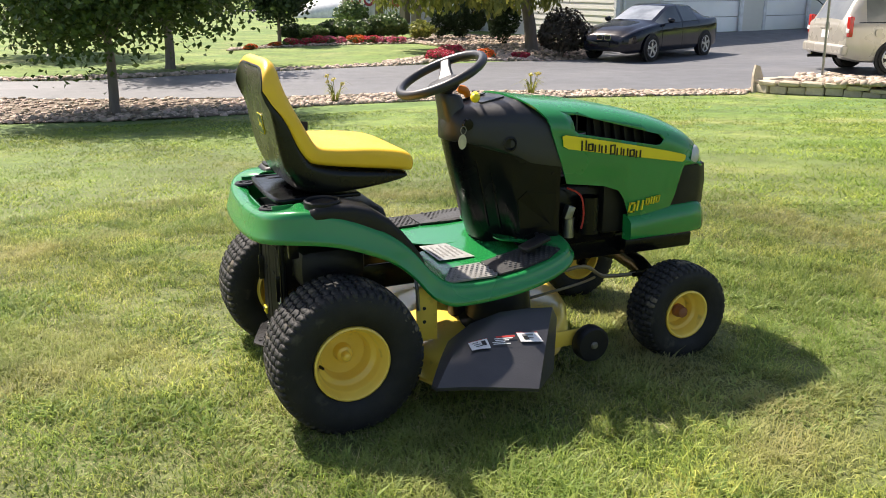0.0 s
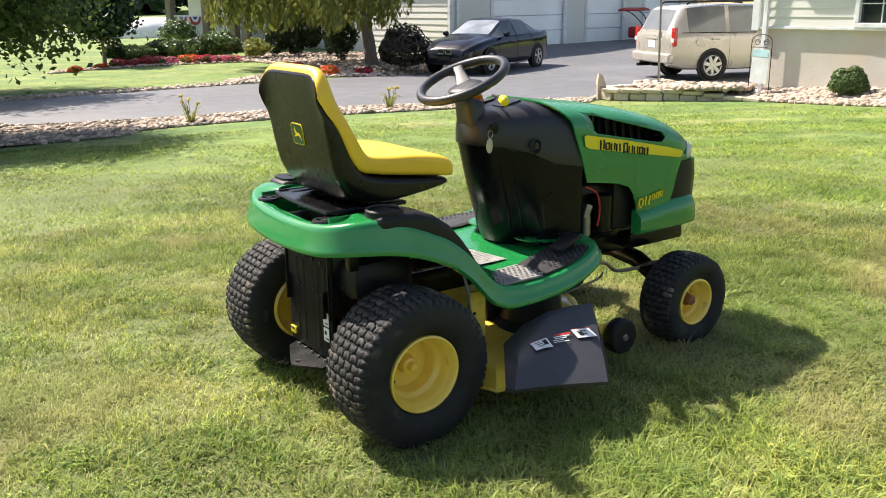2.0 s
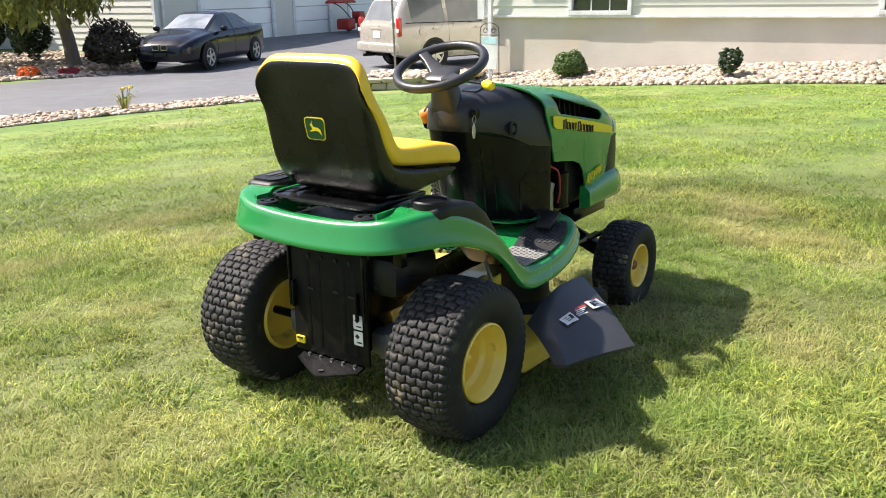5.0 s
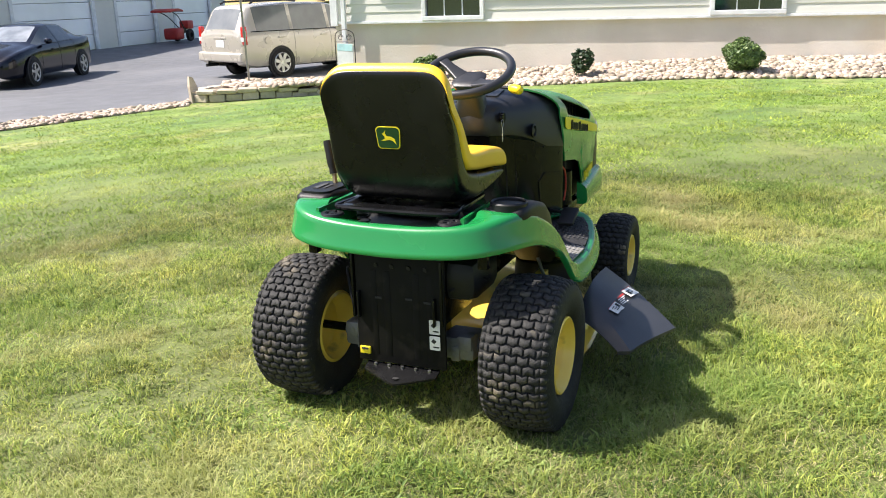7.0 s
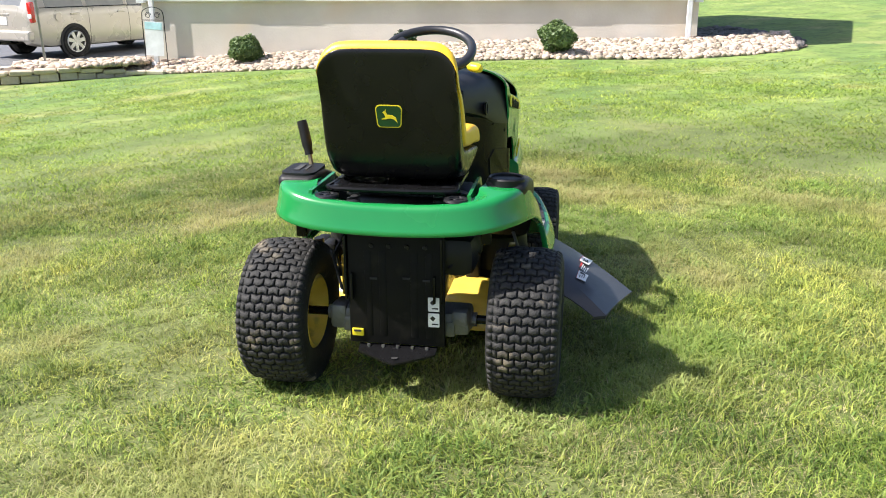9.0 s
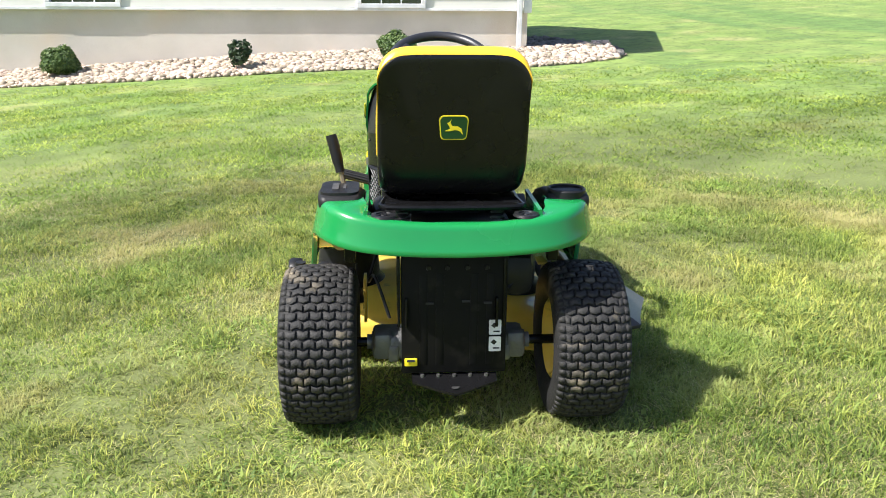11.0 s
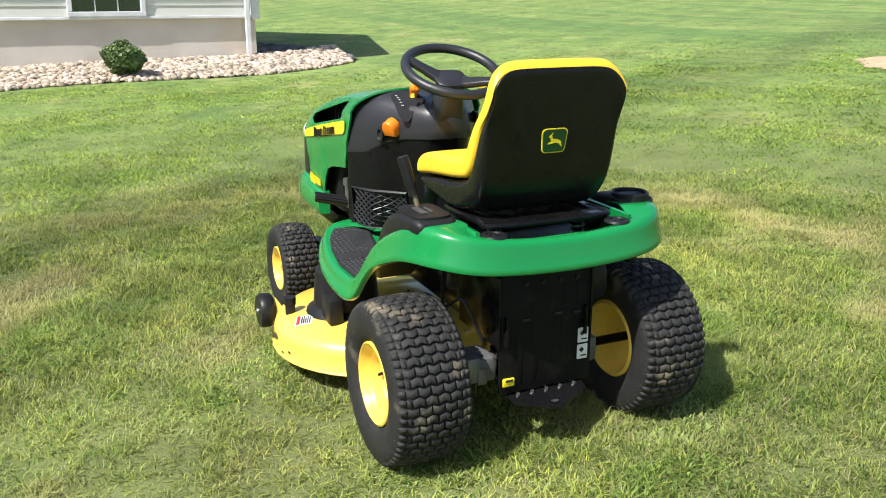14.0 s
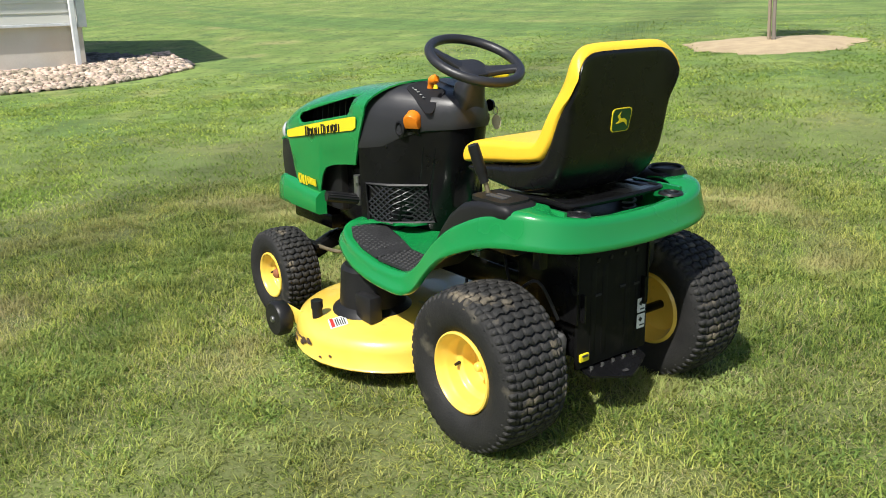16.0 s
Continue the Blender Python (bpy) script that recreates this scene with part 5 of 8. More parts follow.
# throttle plate and lever, blade switch
bm = B()
prism(bm, outline(0.062, 0.040, 0.015, 4), lambda u, v, w: (0.630 + u, 0.095 + v, dash_top(0.630 + u, 0.095 + v) + 0.003 + w), 0.004)
tp = part("throttle_plate", bm, M["black"], tractor, "black throttle plate with pale marks")
for k in range(5):
    bm = B()
    x = 0.61 + 0.014 * k
    box(bm, (x, 0.122, dash_top(x, 0.122) + 0.009), (0.008, 0.006, 0.001))
    part("print", bm, M["white"], tp)
bm = B()
tube(bm, smoothed([(0.640, 0.074, 0.905), (0.630, 0.076, 0.930), (0.620, 0.078, 0.950), (0.592, 0.080, 0.960)], 3), 0.012, 10, radii=[0.012, 0.012, 0.012, 0.012, 0.012, 0.013, 0.015, 0.016, 0.015, 0.010])
part("throttle_lever", bm, M["orange"], tractor, "orange throttle lever")
# an arched rocker knob over a dark pad that stands for its shaded recess, on the left flank of the cowl
arch = [(-0.026, -0.022), (0.026, -0.022)] + [(0.026 * math.cos(a), 0.002 + 0.028 * math.sin(a)) for a in [math.pi * k / 10 for k in range(11)]]
KM = Matrix.Translation((0.630, 0.152, 0.830)) @ Euler((radians(-24), 0, radians(28))).to_matrix().to_4x4()
bm = B()
rings = []
for w, k in ((-0.012, 1.0), (0.018, 1.0), (0.023, 0.90), (0.025, 0.70)):
    rings.append([KM @ Vector((u * k, w, v * k)) for u, v in arch])
ring_loft(bm, rings)
part("cruise_knob", bm, M["orange"], tractor, "orange rocker knob", angle=35)
bm = B()
rings = []
for w, k in ((-0.012, 1.0), (0.012, 0.95), (0.015, 0.8)):
    rings.append([KM @ Vector((u * k, w, -0.038 + v * k)) for u, v in outline(0.024, 0.016, 0.008, 4)])
ring_loft(bm, rings)
part("knob_recess", bm, M["gloss"], tractor)
bm = B()
lathe(bm, [(0.0, 0.012), (0.006, 0.011), (0.008, 0.0)], 10, (0.565, 0.105, 0.932), "Z")
part("small_knob", bm, M["decal"], tractor)
# ignition, key and tag
bm = B()
lathe(bm, [(0.0, -0.012), (0.017, -0.010), (0.020, 0.0)], 18, (0, 0, 0))
bmesh.ops.transform(bm, matrix=Matrix.Translation((0.545, -0.102, 0.862)), verts=bm.verts)
part("ignition", bm, M["gloss"], tractor, "ignition switch")
bm = B()
tube(bm, [(0.526 + 0.010 * math.cos(a), -0.112, 0.845 + 0.013 * math.sin(a)) for a in [2 * math.pi * k / 16 for k in range(16)]], 0.0015, 6, closed=True)
kt = part("key", bm, M["steel"], tractor, "key ring with a round tag")
bm = B()
prism(bm, [(0.017 * math.cos(a), 0.025 * math.sin(a)) for a in [2 * math.pi * k / 20 for k in range(20)]], lambda u, v, w: (0.522 + u, -0.112 - w + 0.3 * u, 0.807 + v), 0.002)
part("key_tag", bm, M["brass"], kt, "pale oval key tag")
# recess knob on the right of the cowl, screws, cap on top
for s in (-1, 1):
    bm = B()
    lathe(bm, [(0.024, 0.0), (0.026, s * 0.004), (0.020, s * 0.006), (0.016, -s * 0.004), (0.0, -s * 0.006)], 20, (0.665, s * 0.178, 0.80))
    part("latch", bm, M["black"], tractor)
    bm = B()
    bmesh.ops.create_uvsphere(bm, u_segments=14, v_segments=8, radius=0.018, matrix=Matrix.Translation((0.742, s * 0.168, 0.897)) @ Matrix.Diagonal((1.2, 0.6, 0.7, 1)))
    part("hinge_dimple", bm, M["gloss"], tractor)
    for x, z in ((0.80, 0.70), (0.72, 0.735)):
        bm = B()
        lathe(bm, [(0.0, s * 0.003), (0.005, s * 0.003), (0.006, 0)], 10, (x, s * tower_y(x, z), z))
        part("screw", bm, M["gloss"], tractor)
bm = B()
prism(bm, outline(0.045, 0.03, 0.010, 4), lambda u, v, w: (0.66 + u, -0.03 + v, dash_top(0.66 + u, -0.03 + v) - 0.002 + w), 0.007)
part("gauge_cap", bm, M["dash"], tractor)

# ---- footboard pads, pedals, stickers ----
for s in (-1, 1):
    top_mat = M["grip"] if s < 0 else M["pad"]
    def tread_pad(name, pts, z, mtl, label):
        bm = B()
        prism(bm, pts, lambda u, v, w: (u, CY + s * v, z(u, v) + w), 0.006)
        return part(name, bm, mtl, tractor, label, smooth=False)
    zf = lambda u, v: interp(u, [0.30, 0.40, 0.50, 0.62, 0.72, 0.80, 0.85], [0.432, 0.4275, 0.4305, 0.4385, 0.4515, 0.4655, 0.474])
    rear_pad = [(0.330, 0.385), (0.350, 0.398), (0.500, 0.402), (0.510, 0.395), (0.510, 0.262), (0.430, 0.262), (0.400, 0.275)]
    front_pad = [(0.515, 0.398), (0.620, 0.385), (0.715, 0.360), (0.775, 0.328), (0.805, 0.285), (0.812, 0.225), (0.795, 0.205), (0.640, 0.225), (0.515, 0.262)]
    for nm, pts in (("foot_pad", rear_pad), ("toe_pad", front_pad)):
        mtl = M["grip"] if (s < 0 and nm == "foot_pad") else M["pad"]
        pad = tread_pad(nm, pts, zf, mtl, "knobbed grey foot pad" if mtl == M["grip"] else "knobbed black foot pad")
        bm = B()
        cxp = sum(p[0] for p in pts) / len(pts)
        for i in range(-6, 7):
            for j in range(-5, 6):
                x, y = cxp + 0.019 * i + (0.0095 if j % 2 else 0), 0.325 + 0.016 * j
                inside = False
                for (xa, ya), (xb, yb) in zip(pts, pts[1:] + pts[:1]):
                    if (ya > y) != (yb > y) and x < (xb - xa) * (y - ya) / (yb - ya) + xa:
                        inside = not inside
                if inside:
                    box(bm, (x, CY + s * y, zf(x, y) + 0.007), (0.008, 0.006, 0.005), rot=(0, 0, 45 if (i + j) % 2 else 0))
        part("studs", bm, M["grip"] if mtl == M["grip"] else M["stud"], pad, smooth=False)
M["worn_sheet"] = mat("worn_sticker", (0.40, 0.40, 0.37), 0.4, color2=(0.28, 0.28, 0.26), scale=60, stain=(0.22, 0.21, 0.19), stain_scale=45, stain_lo=0.5)
# instruction sheet on the centre of the footboard
bm = B()
prism(bm, [(0.40, -0.20), (0.40, -0.02), (0.50, -0.02), (0.53, -0.20)], lambda u, v, w: (u, v, 0.434 + w), 0.001)
sheet = part("sticker", bm, M["worn_sheet"], tractor, "worn pale instruction sticker")
bm = B()
for k in range(6):
    box(bm, (0.412 + 0.018 * k, -0.11, 0.4355), (0.007, 0.14 - 0.02 * (k % 3), 0.0008))
part("print", bm, M["grip"], sheet)
bm = B()
tube(bm, [(0.884, 0.345, 0.560), (0.857, 0.215, 0.532)], 0.017, 12)
for k in range(12):
    a = 2 * math.pi * k / 12
    tube(bm, [(0.884 + 0.017 * math.cos(a), 0.343, 0.560 + 0.017 * math.sin(a)), (0.859 + 0.017 * math.cos(a), 0.222, 0.534 + 0.017 * math.sin(a))], 0.0025, 5)
tube(bm, [(0.858, 0.22, 0.53), (0.85, 0.14, 0.50)], 0.008)
part("brake_pedal", bm, M["black"], tractor, "ribbed black rubber brake pedal")
bm = B()
box(bm, (0.70, -0.30, 0.487), (0.10, 0.06, 0.016), rot=(0, -22, 0), bev=0.006)
tube(bm, [(0.73, -0.28, 0.492), (0.76, -0.20, 0.492)], 0.007)
part("drive_pedal", bm, M["black"], tractor, "black drive pedal")

# ---- mower deck ----
deck = part("mower_deck", B(), M["yellow"], tractor, "yellow steel mower deck")
LC, RAD = Vector((0.665, 0.205, 0)), 0.355
poly = []
for k in range(25):
    a = radians(-15 + 215 * k / 24)
    poly.append((LC.x + RAD * math.cos(a) * (1.02 if math.cos(a) > 0 else 0.98), LC.y + RAD * math.sin(a)))
poly += [(0.29, 0.02), (0.27, -0.18), (0.265, -0.34), (0.30, -0.435), (0.45, -0.445), (0.60, -0.435), (0.69, -0.405), (0.78, -0.34), (0.87, -0.245), (0.95, -0.12), (0.99, 0.0)]
cxy = Vector((sum(p[0] for p in poly) / len(poly), sum(p[1] for p in poly) / len(poly)))
bm = B()
rings = []
DECK_STEPS = ((0.097, 1.010), (0.101, 1.014), (0.107, 1.0), (0.155, 0.995), (0.170, 0.985), (0.186, 0.960), (0.196, 0.925), (0.205, 0.86), (0.215, 0.70), (0.222, 0.62), (0.225, 0.3), (0.226, 0.02))
for z, k in DECK_STEPS:
    rings.append([(cxy.x + (x - cxy.x) * k, cxy.y + (y - cxy.y) * k, z) for x, y in poly])
ring_loft(bm, rings, caps=(False, True))
part("deck_shell", bm, M["yellow"], deck, "yellow deck shell with chipped edge", angle=45)
M["chip"] = mat("chipped_rusty_steel", (0.10, 0.055, 0.03), 0.85, color2=(0.05, 0.035, 0.025), scale=60, bump=0.4)
chip_rng = random.Random(4)
for k in range(18):
    f = chip_rng.uniform(8.6, 11.2) if k < 15 else chip_rng.uniform(11.5, 14)
    i = int(f)
    x, y = [poly[i][c] + (poly[i + 1][c] - poly[i][c]) * (f - i) for c in (0, 1)]
    tx, ty = poly[i + 1][0] - poly[i][0], poly[i + 1][1] - poly[i][1]
    tl_ = math.hypot(tx, ty)
    zc_ = chip_rng.uniform(0.110, 0.152)
    w_, h_ = chip_rng.uniform(0.007, 0.022), chip_rng.uniform(0.004, 0.012)
    bm = B()
    ring = [(w_ * math.cos(a) * chip_rng.uniform(0.5, 1.1), h_ * math.sin(a) * chip_rng.uniform(0.5, 1.1)) for a in [2 * math.pi * q / 9 for q in range(9)]]
    prism(bm, ring, lambda u, v, w: (cxy.x + (x - cxy.x) * 1.006 + tx / tl_ * u + w * ty / tl_, cxy.y + (y - cxy.y) * 1.006 + ty / tl_ * u - w * tx / tl_, zc_ + v), 0.0015)
    part("paint_chip", bm, M["chip"], deck, "chipped paint with rust")
for cx_, cy_ in ((0.660, 0.315), (0.60, -0.24)):
    bm = B()
    lathe(bm, [(0.0, 0.375), (0.090, 0.372), (0.102, 0.360), (0.112, 0.24), (0.135, 0.222), (0.14, 0.205)], 28, (cx_, cy_, 0.0), "Z")
    box(bm, (cx_ - 0.10, cy_ + 0.08, 0.26), (0.09, 0.05, 0.09), bev=0.01)
    part("belt_cover", bm, M["black"], deck, "black plastic belt cover")
bm = B()
cyl(bm, (0.722, 0.495, 0.185), (0.722, 0.495, 0.255), 0.017, seg=16)
cyl(bm, (0.722, 0.495, 0.235), (0.722, 0.495, 0.262), 0.020, seg=16)
part("wash_port", bm, M["black"], deck, "black hose port")
def deck_top(x, y):
    """Height of the deck shell over a point of the plan."""
    dx, dy, k = x - cxy.x, y - cxy.y, 0.0
    for (ax, ay), (bx, by) in zip(poly, poly[1:] + poly[:1]):
        ax, ay, bx, by = ax - cxy.x, ay - cxy.y, bx - cxy.x, by - cxy.y
        det = ax * by - ay * bx
        if abs(det) > 1e-9:
            p, q = (dx * by - dy * bx) / det, (ax * dy - ay * dx) / det
            if p >= 0 and q >= 0:
                k = p + q
    for (z0, k0), (z1, k1) in zip(DECK_STEPS[2:], DECK_STEPS[3:]):
        if k1 <= k <= k0:
            return z0 + (z1 - z0) * (k0 - k) / (k0 - k1)
    return DECK_STEPS[-1][0]


def on_sticker(u, v, w):
    x, y = 0.622 + u * 0.9 + v * 0.35, 0.476 - u * 0.35 + v * 0.9
    return (x, y, deck_top(x, y) + 0.0028 + w)


bm = B()
prism(bm, outline(0.034, 0.030, 0.003, 2), lambda u, v, w: on_sticker(u, v, w - 0.0014), 0.0012)
lb = part("warning_sticker", bm, M["white"], deck, "white and red warning sticker")
bm = B()
prism(bm, [(-0.030, 0.014), (0.030, 0.014), (0.030, 0.025), (-0.030, 0.025)], on_sticker, 0.0010)
part("print", bm, M["red"], lb)
bm = B()
for u0, u1, v in ((-0.028, 0.020, 0.007), (-0.028, 0.027, 0.000), (-0.028, 0.012, -0.007), (-0.028, 0.024, -0.014), (-0.028, 0.016, -0.021)):
    prism(bm, [(u0, v - 0.0018), (u1, v - 0.0018), (u1, v + 0.0018), (u0, v + 0.0018)], on_sticker, 0.0010)
part("print", bm, M["black"], lb)
for x, y, s in ((0.858, -0.42, -1), (0.925, 0.535, 1)):
    gw = part("gauge_wheel", B(), M["black"], deck, "small black gauge wheel")
    bm = B()
    lathe(bm, [(0.012, 0.026), (0.035, 0.026), (0.055, 0.025), (0.061, 0.018), (0.062, 0.0), (0.061, -0.018), (0.055, -0.025), (0.035, -0.026), (0.012, -0.026)], 32, (x, y, 0.150), closed=True)
    part("roller", bm, M["black"], gw)
    bm = B()
    lathe(bm, [(0.0, s * 0.033), (0.010, s * 0.032), (0.013, s * 0.026), (0.013, -s * 0.03)], 12, (x, y, 0.150))
    part("axle_bolt", bm, M["steel"], gw)
    bm = B()
    box(bm, (x - 0.075, y - s * 0.035, 0.165), (0.17, 0.008, 0.055), bev=0.002)
    part("wheel_bracket", bm, M["yellow"], gw)
bm = B()
box(bm, (0.300, -0.330, 0.310), (0.070, 0.008, 0.18), bev=0.002)
box(bm, (0.300, -0.318, 0.396), (0.070, 0.030, 0.008), bev=0.002)
lb = part("lift_bracket", bm, M["yellow"], deck, "yellow deck hanger bracket")
for z in (0.285, 0.330):
    bm = B()
    lathe(bm, [(0.0, -0.001), (0.006, -0.001), (0.006, 0.0)], 12, (0.290, -0.3345, z))
    part("bolt_hole", bm, M["dark"], lb)
part("lift_link", tube(B(), [(0.268, -0.342, 0.33), (0.264, -0.340, 0.40), (0.262, -0.32, 0.46)], 0.006, 8), M["steel"], deck, "steel lift link")
# discharge deflector
bm = B()
TOP = [(0.33, -0.43, 0.250), (0.40, -0.44, 0.300), (0.50, -0.445, 0.325), (0.60, -0.445, 0.322), (0.690, -0.445, 0.312), (0.712, -0.44, 0.270)]
LOW = [(0.205, -0.595, 0.198), (0.205, -0.635, 0.205), (0.28, -0.655, 0.203), (0.37, -0.685, 0.198), (0.485, -0.728, 0.190), (0.60, -0.615, 0.182)]
rings = []
for q in (0.0, 0.25, 0.5, 0.75, 1.0):
    ring = []
    for a, b in zip(TOP, LOW):
        p = Vector(a).lerp(Vector(b), q)
        p.z += 0.010 * math.sin(q * math.pi) * (1 if 0.3 < a[0] < 0.7 else 0.4)
        ring.append(p)
    rings.append(ring)
ring_loft(bm, rings, closed=False)
for a, b in zip(LOW, LOW[1:]):
    v = [bm.verts.new(p) for p in (a, b, (b[0], b[1] + 0.004, b[2] - 0.012), (a[0], a[1] + 0.004, a[2] - 0.012))]
    bm.faces.new(v)
bmesh.ops.remove_doubles(bm, verts=bm.verts, dist=1e-4)
chute = part("discharge_chute", bm, M["chute"], deck, "black plastic discharge deflector", angle=35)
md = chute.modifiers.new("thick", "SOLIDIFY")
md.thickness, md.offset = 0.006, -1

def on_chute(u, v, w):
    """A place on the deflector: u along it, v from its hinge down."""
    i = u * 5
    k = min(4, int(i))
    a = Vector(TOP[k]).lerp(Vector(TOP[k + 1]), i - k)
    b = Vector(LOW[k]).lerp(Vector(LOW[k + 1]), i - k)
    p = a.lerp(b, v)
    p.z += 0.010 * math.sin(v * math.pi) + w
    p.y -= w * 0.8
    return p


def chute_plate(u0, u1, v0, v1, w, mtl, parent, name, label=""):
    bm = B()
    u0, u1, v0, v1 = u0 + 0.035, u1 + 0.045, 0.43 + (v0 - 0.59) * 0.85, 0.43 + (v1 - 0.59) * 0.85
    vs = [[bm.verts.new(on_chute(u0 + (u1 - u0) * i / 5 + 0.45 * (v1 - v0) * j / 4, v0 + (v1 - v0) * j / 4, w)) for j in range(5)] for i in range(6)]
    for a, b in zip(vs, vs[1:]):
        for j in range(4):
            bm.faces.new((a[j], a[j + 1], b[j + 1], b[j]))
    ob = part(name, bm, mtl, parent, label)
    return ob


cs = chute_plate(0.24, 0.36, 0.59, 0.75, 0.0050, M["white"], chute, "sticker", "white warning sticker with a red edge and pictogram")
for k in range(3):
    chute_plate(0.275 + 0.02 * k, 0.305 + 0.025 * k, 0.625 + 0.035 * k, 0.637 + 0.035 * k, 0.0062, M["iron"], cs, "print")
chute_plate(0.335, 0.355, 0.62, 0.70, 0.0062, M["iron"], cs, "print")
chute_plate(0.235, 0.365, 0.583, 0.589, 0.0056, M["red"], cs, "red_edge")
cs = chute_plate(0.425, 0.54, 0.565, 0.592, 0.0050, M["red"], chute, "sticker", "worn red and white warning strip")
for k in range(4):
    chute_plate(0.42 + 0.012 * (k % 2), 0.535 - 0.02 * (k % 3), 0.60 + 0.028 * k, 0.614 + 0.028 * k, 0.0050, M["white"], cs, "print")
cs = chute_plate(0.555, 0.68, 0.53, 0.67, 0.0050, M["white"], chute, "sticker", "white warning sticker with a falling-figure pictogram")
chute_plate(0.595, 0.655, 0.565, 0.578, 0.0062, M["iron"], cs, "print")
chute_plate(0.605, 0.625, 0.585, 0.64, 0.0062, M["iron"], cs, "print")
chute_plate(0.635, 0.665, 0.61, 0.622, 0.0062, M["iron"], cs, "print")
chute_plate(0.55, 0.685, 0.524, 0.530, 0.0056, M["red"], cs, "red_edge")


# ---- foliage helpers ----
def leaves(name, centres, normals, size, material, parent, label="", elong=1.6, jitter=0.4, droop=0.0):
    """One mesh of small leaf blades, each a bent diamond."""
    n = len(centres)
    c = np.asarray(centres, float)
    d = rng.normal(size=(n, 3))
    d[:, 2] = d[:, 2] * 0.6 - droop
    d /= np.linalg.norm(d, axis=1)[:, None]
    nn = np.asarray(normals, float) + rng.normal(size=(n, 3)) * jitter
    s = np.cross(d, nn)
    s /= np.maximum(1e-6, np.linalg.norm(s, axis=1))[:, None]
    up = np.cross(s, d)
    L = size * rng.uniform(0.6, 1.3, (n, 1))
    a = c - d * L * elong * 0.5
    b = c + d * L * elong * 0.5 - up * L * 0.15
    l = c + s * L * 0.5 + up * L * 0.1
    r = c - s * L * 0.5 + up * L * 0.1
    V = np.stack((a, l, b, r), 1).reshape(-1, 3)
    k = np.arange(n)[:, None] * 4
    F = np.concatenate((k, k + 1, k + 2, k, k + 2, k + 3), 1).ravel()
    ob = raw_mesh(name, V, F, np.full(2 * n, 3), material, parent)
    if label:
        ob["label"] = label
    return ob


def blob_points(n, centre, radii, inner=0.55, lumps=9, lump=0.28):
    """Points through an uneven rounded crown, thicker towards its surface."""
    c, r = np.array(centre, float), np.array(radii, float)
    v = rng.normal(size=(n, 3))
    v /= np.linalg.norm(v, axis=1)[:, None]
    dirs = rng.normal(size=(lumps, 3))
    dirs /= np.linalg.norm(dirs, axis=1)[:, None]
    bulge = np.max(np.clip(v @ dirs.T, 0, 1) ** 5, axis=1)
    rad = rng.uniform(inner, 1, n) ** 0.6 * (1 - lump + 1.6 * lump * bulge)
    return c + v * r * rad[:, None], v


def bush(name, x, y, rx, rz, material, label, count, leaf, stem=True, category="shrub", group="", z0=None, lift=0.1, flat=1.0):
    zb = gz(x, y) if z0 is None else z0
    t = thing(name, label, category, Matrix.Translation((x, y, zb)), group)
    p, nrm = blob_points(count, (0, 0, rz + lift), (rx, rx * flat, rz))
    p[:, 2] = np.maximum(p[:, 2], 0.02)
    leaves("foliage", p, nrm, leaf, material, t)
    if stem:
        for k in range(3):
            bm = B()
            a = rng.uniform(0, 6.28)
            tube(bm, [(0, 0, -0.05), (0.2 * rx * math.cos(a), 0.2 * rx * math.sin(a), rz * 0.6), (0.45 * rx * math.cos(a), 0.45 * rx * math.sin(a), rz * 1.2)], 0.012, 5, radii=[0.02 * rx / 0.4, 0.014 * rx / 0.4, 0.006 * rx / 0.4])
            part("stem", bm, M["bark"], t)
    return t


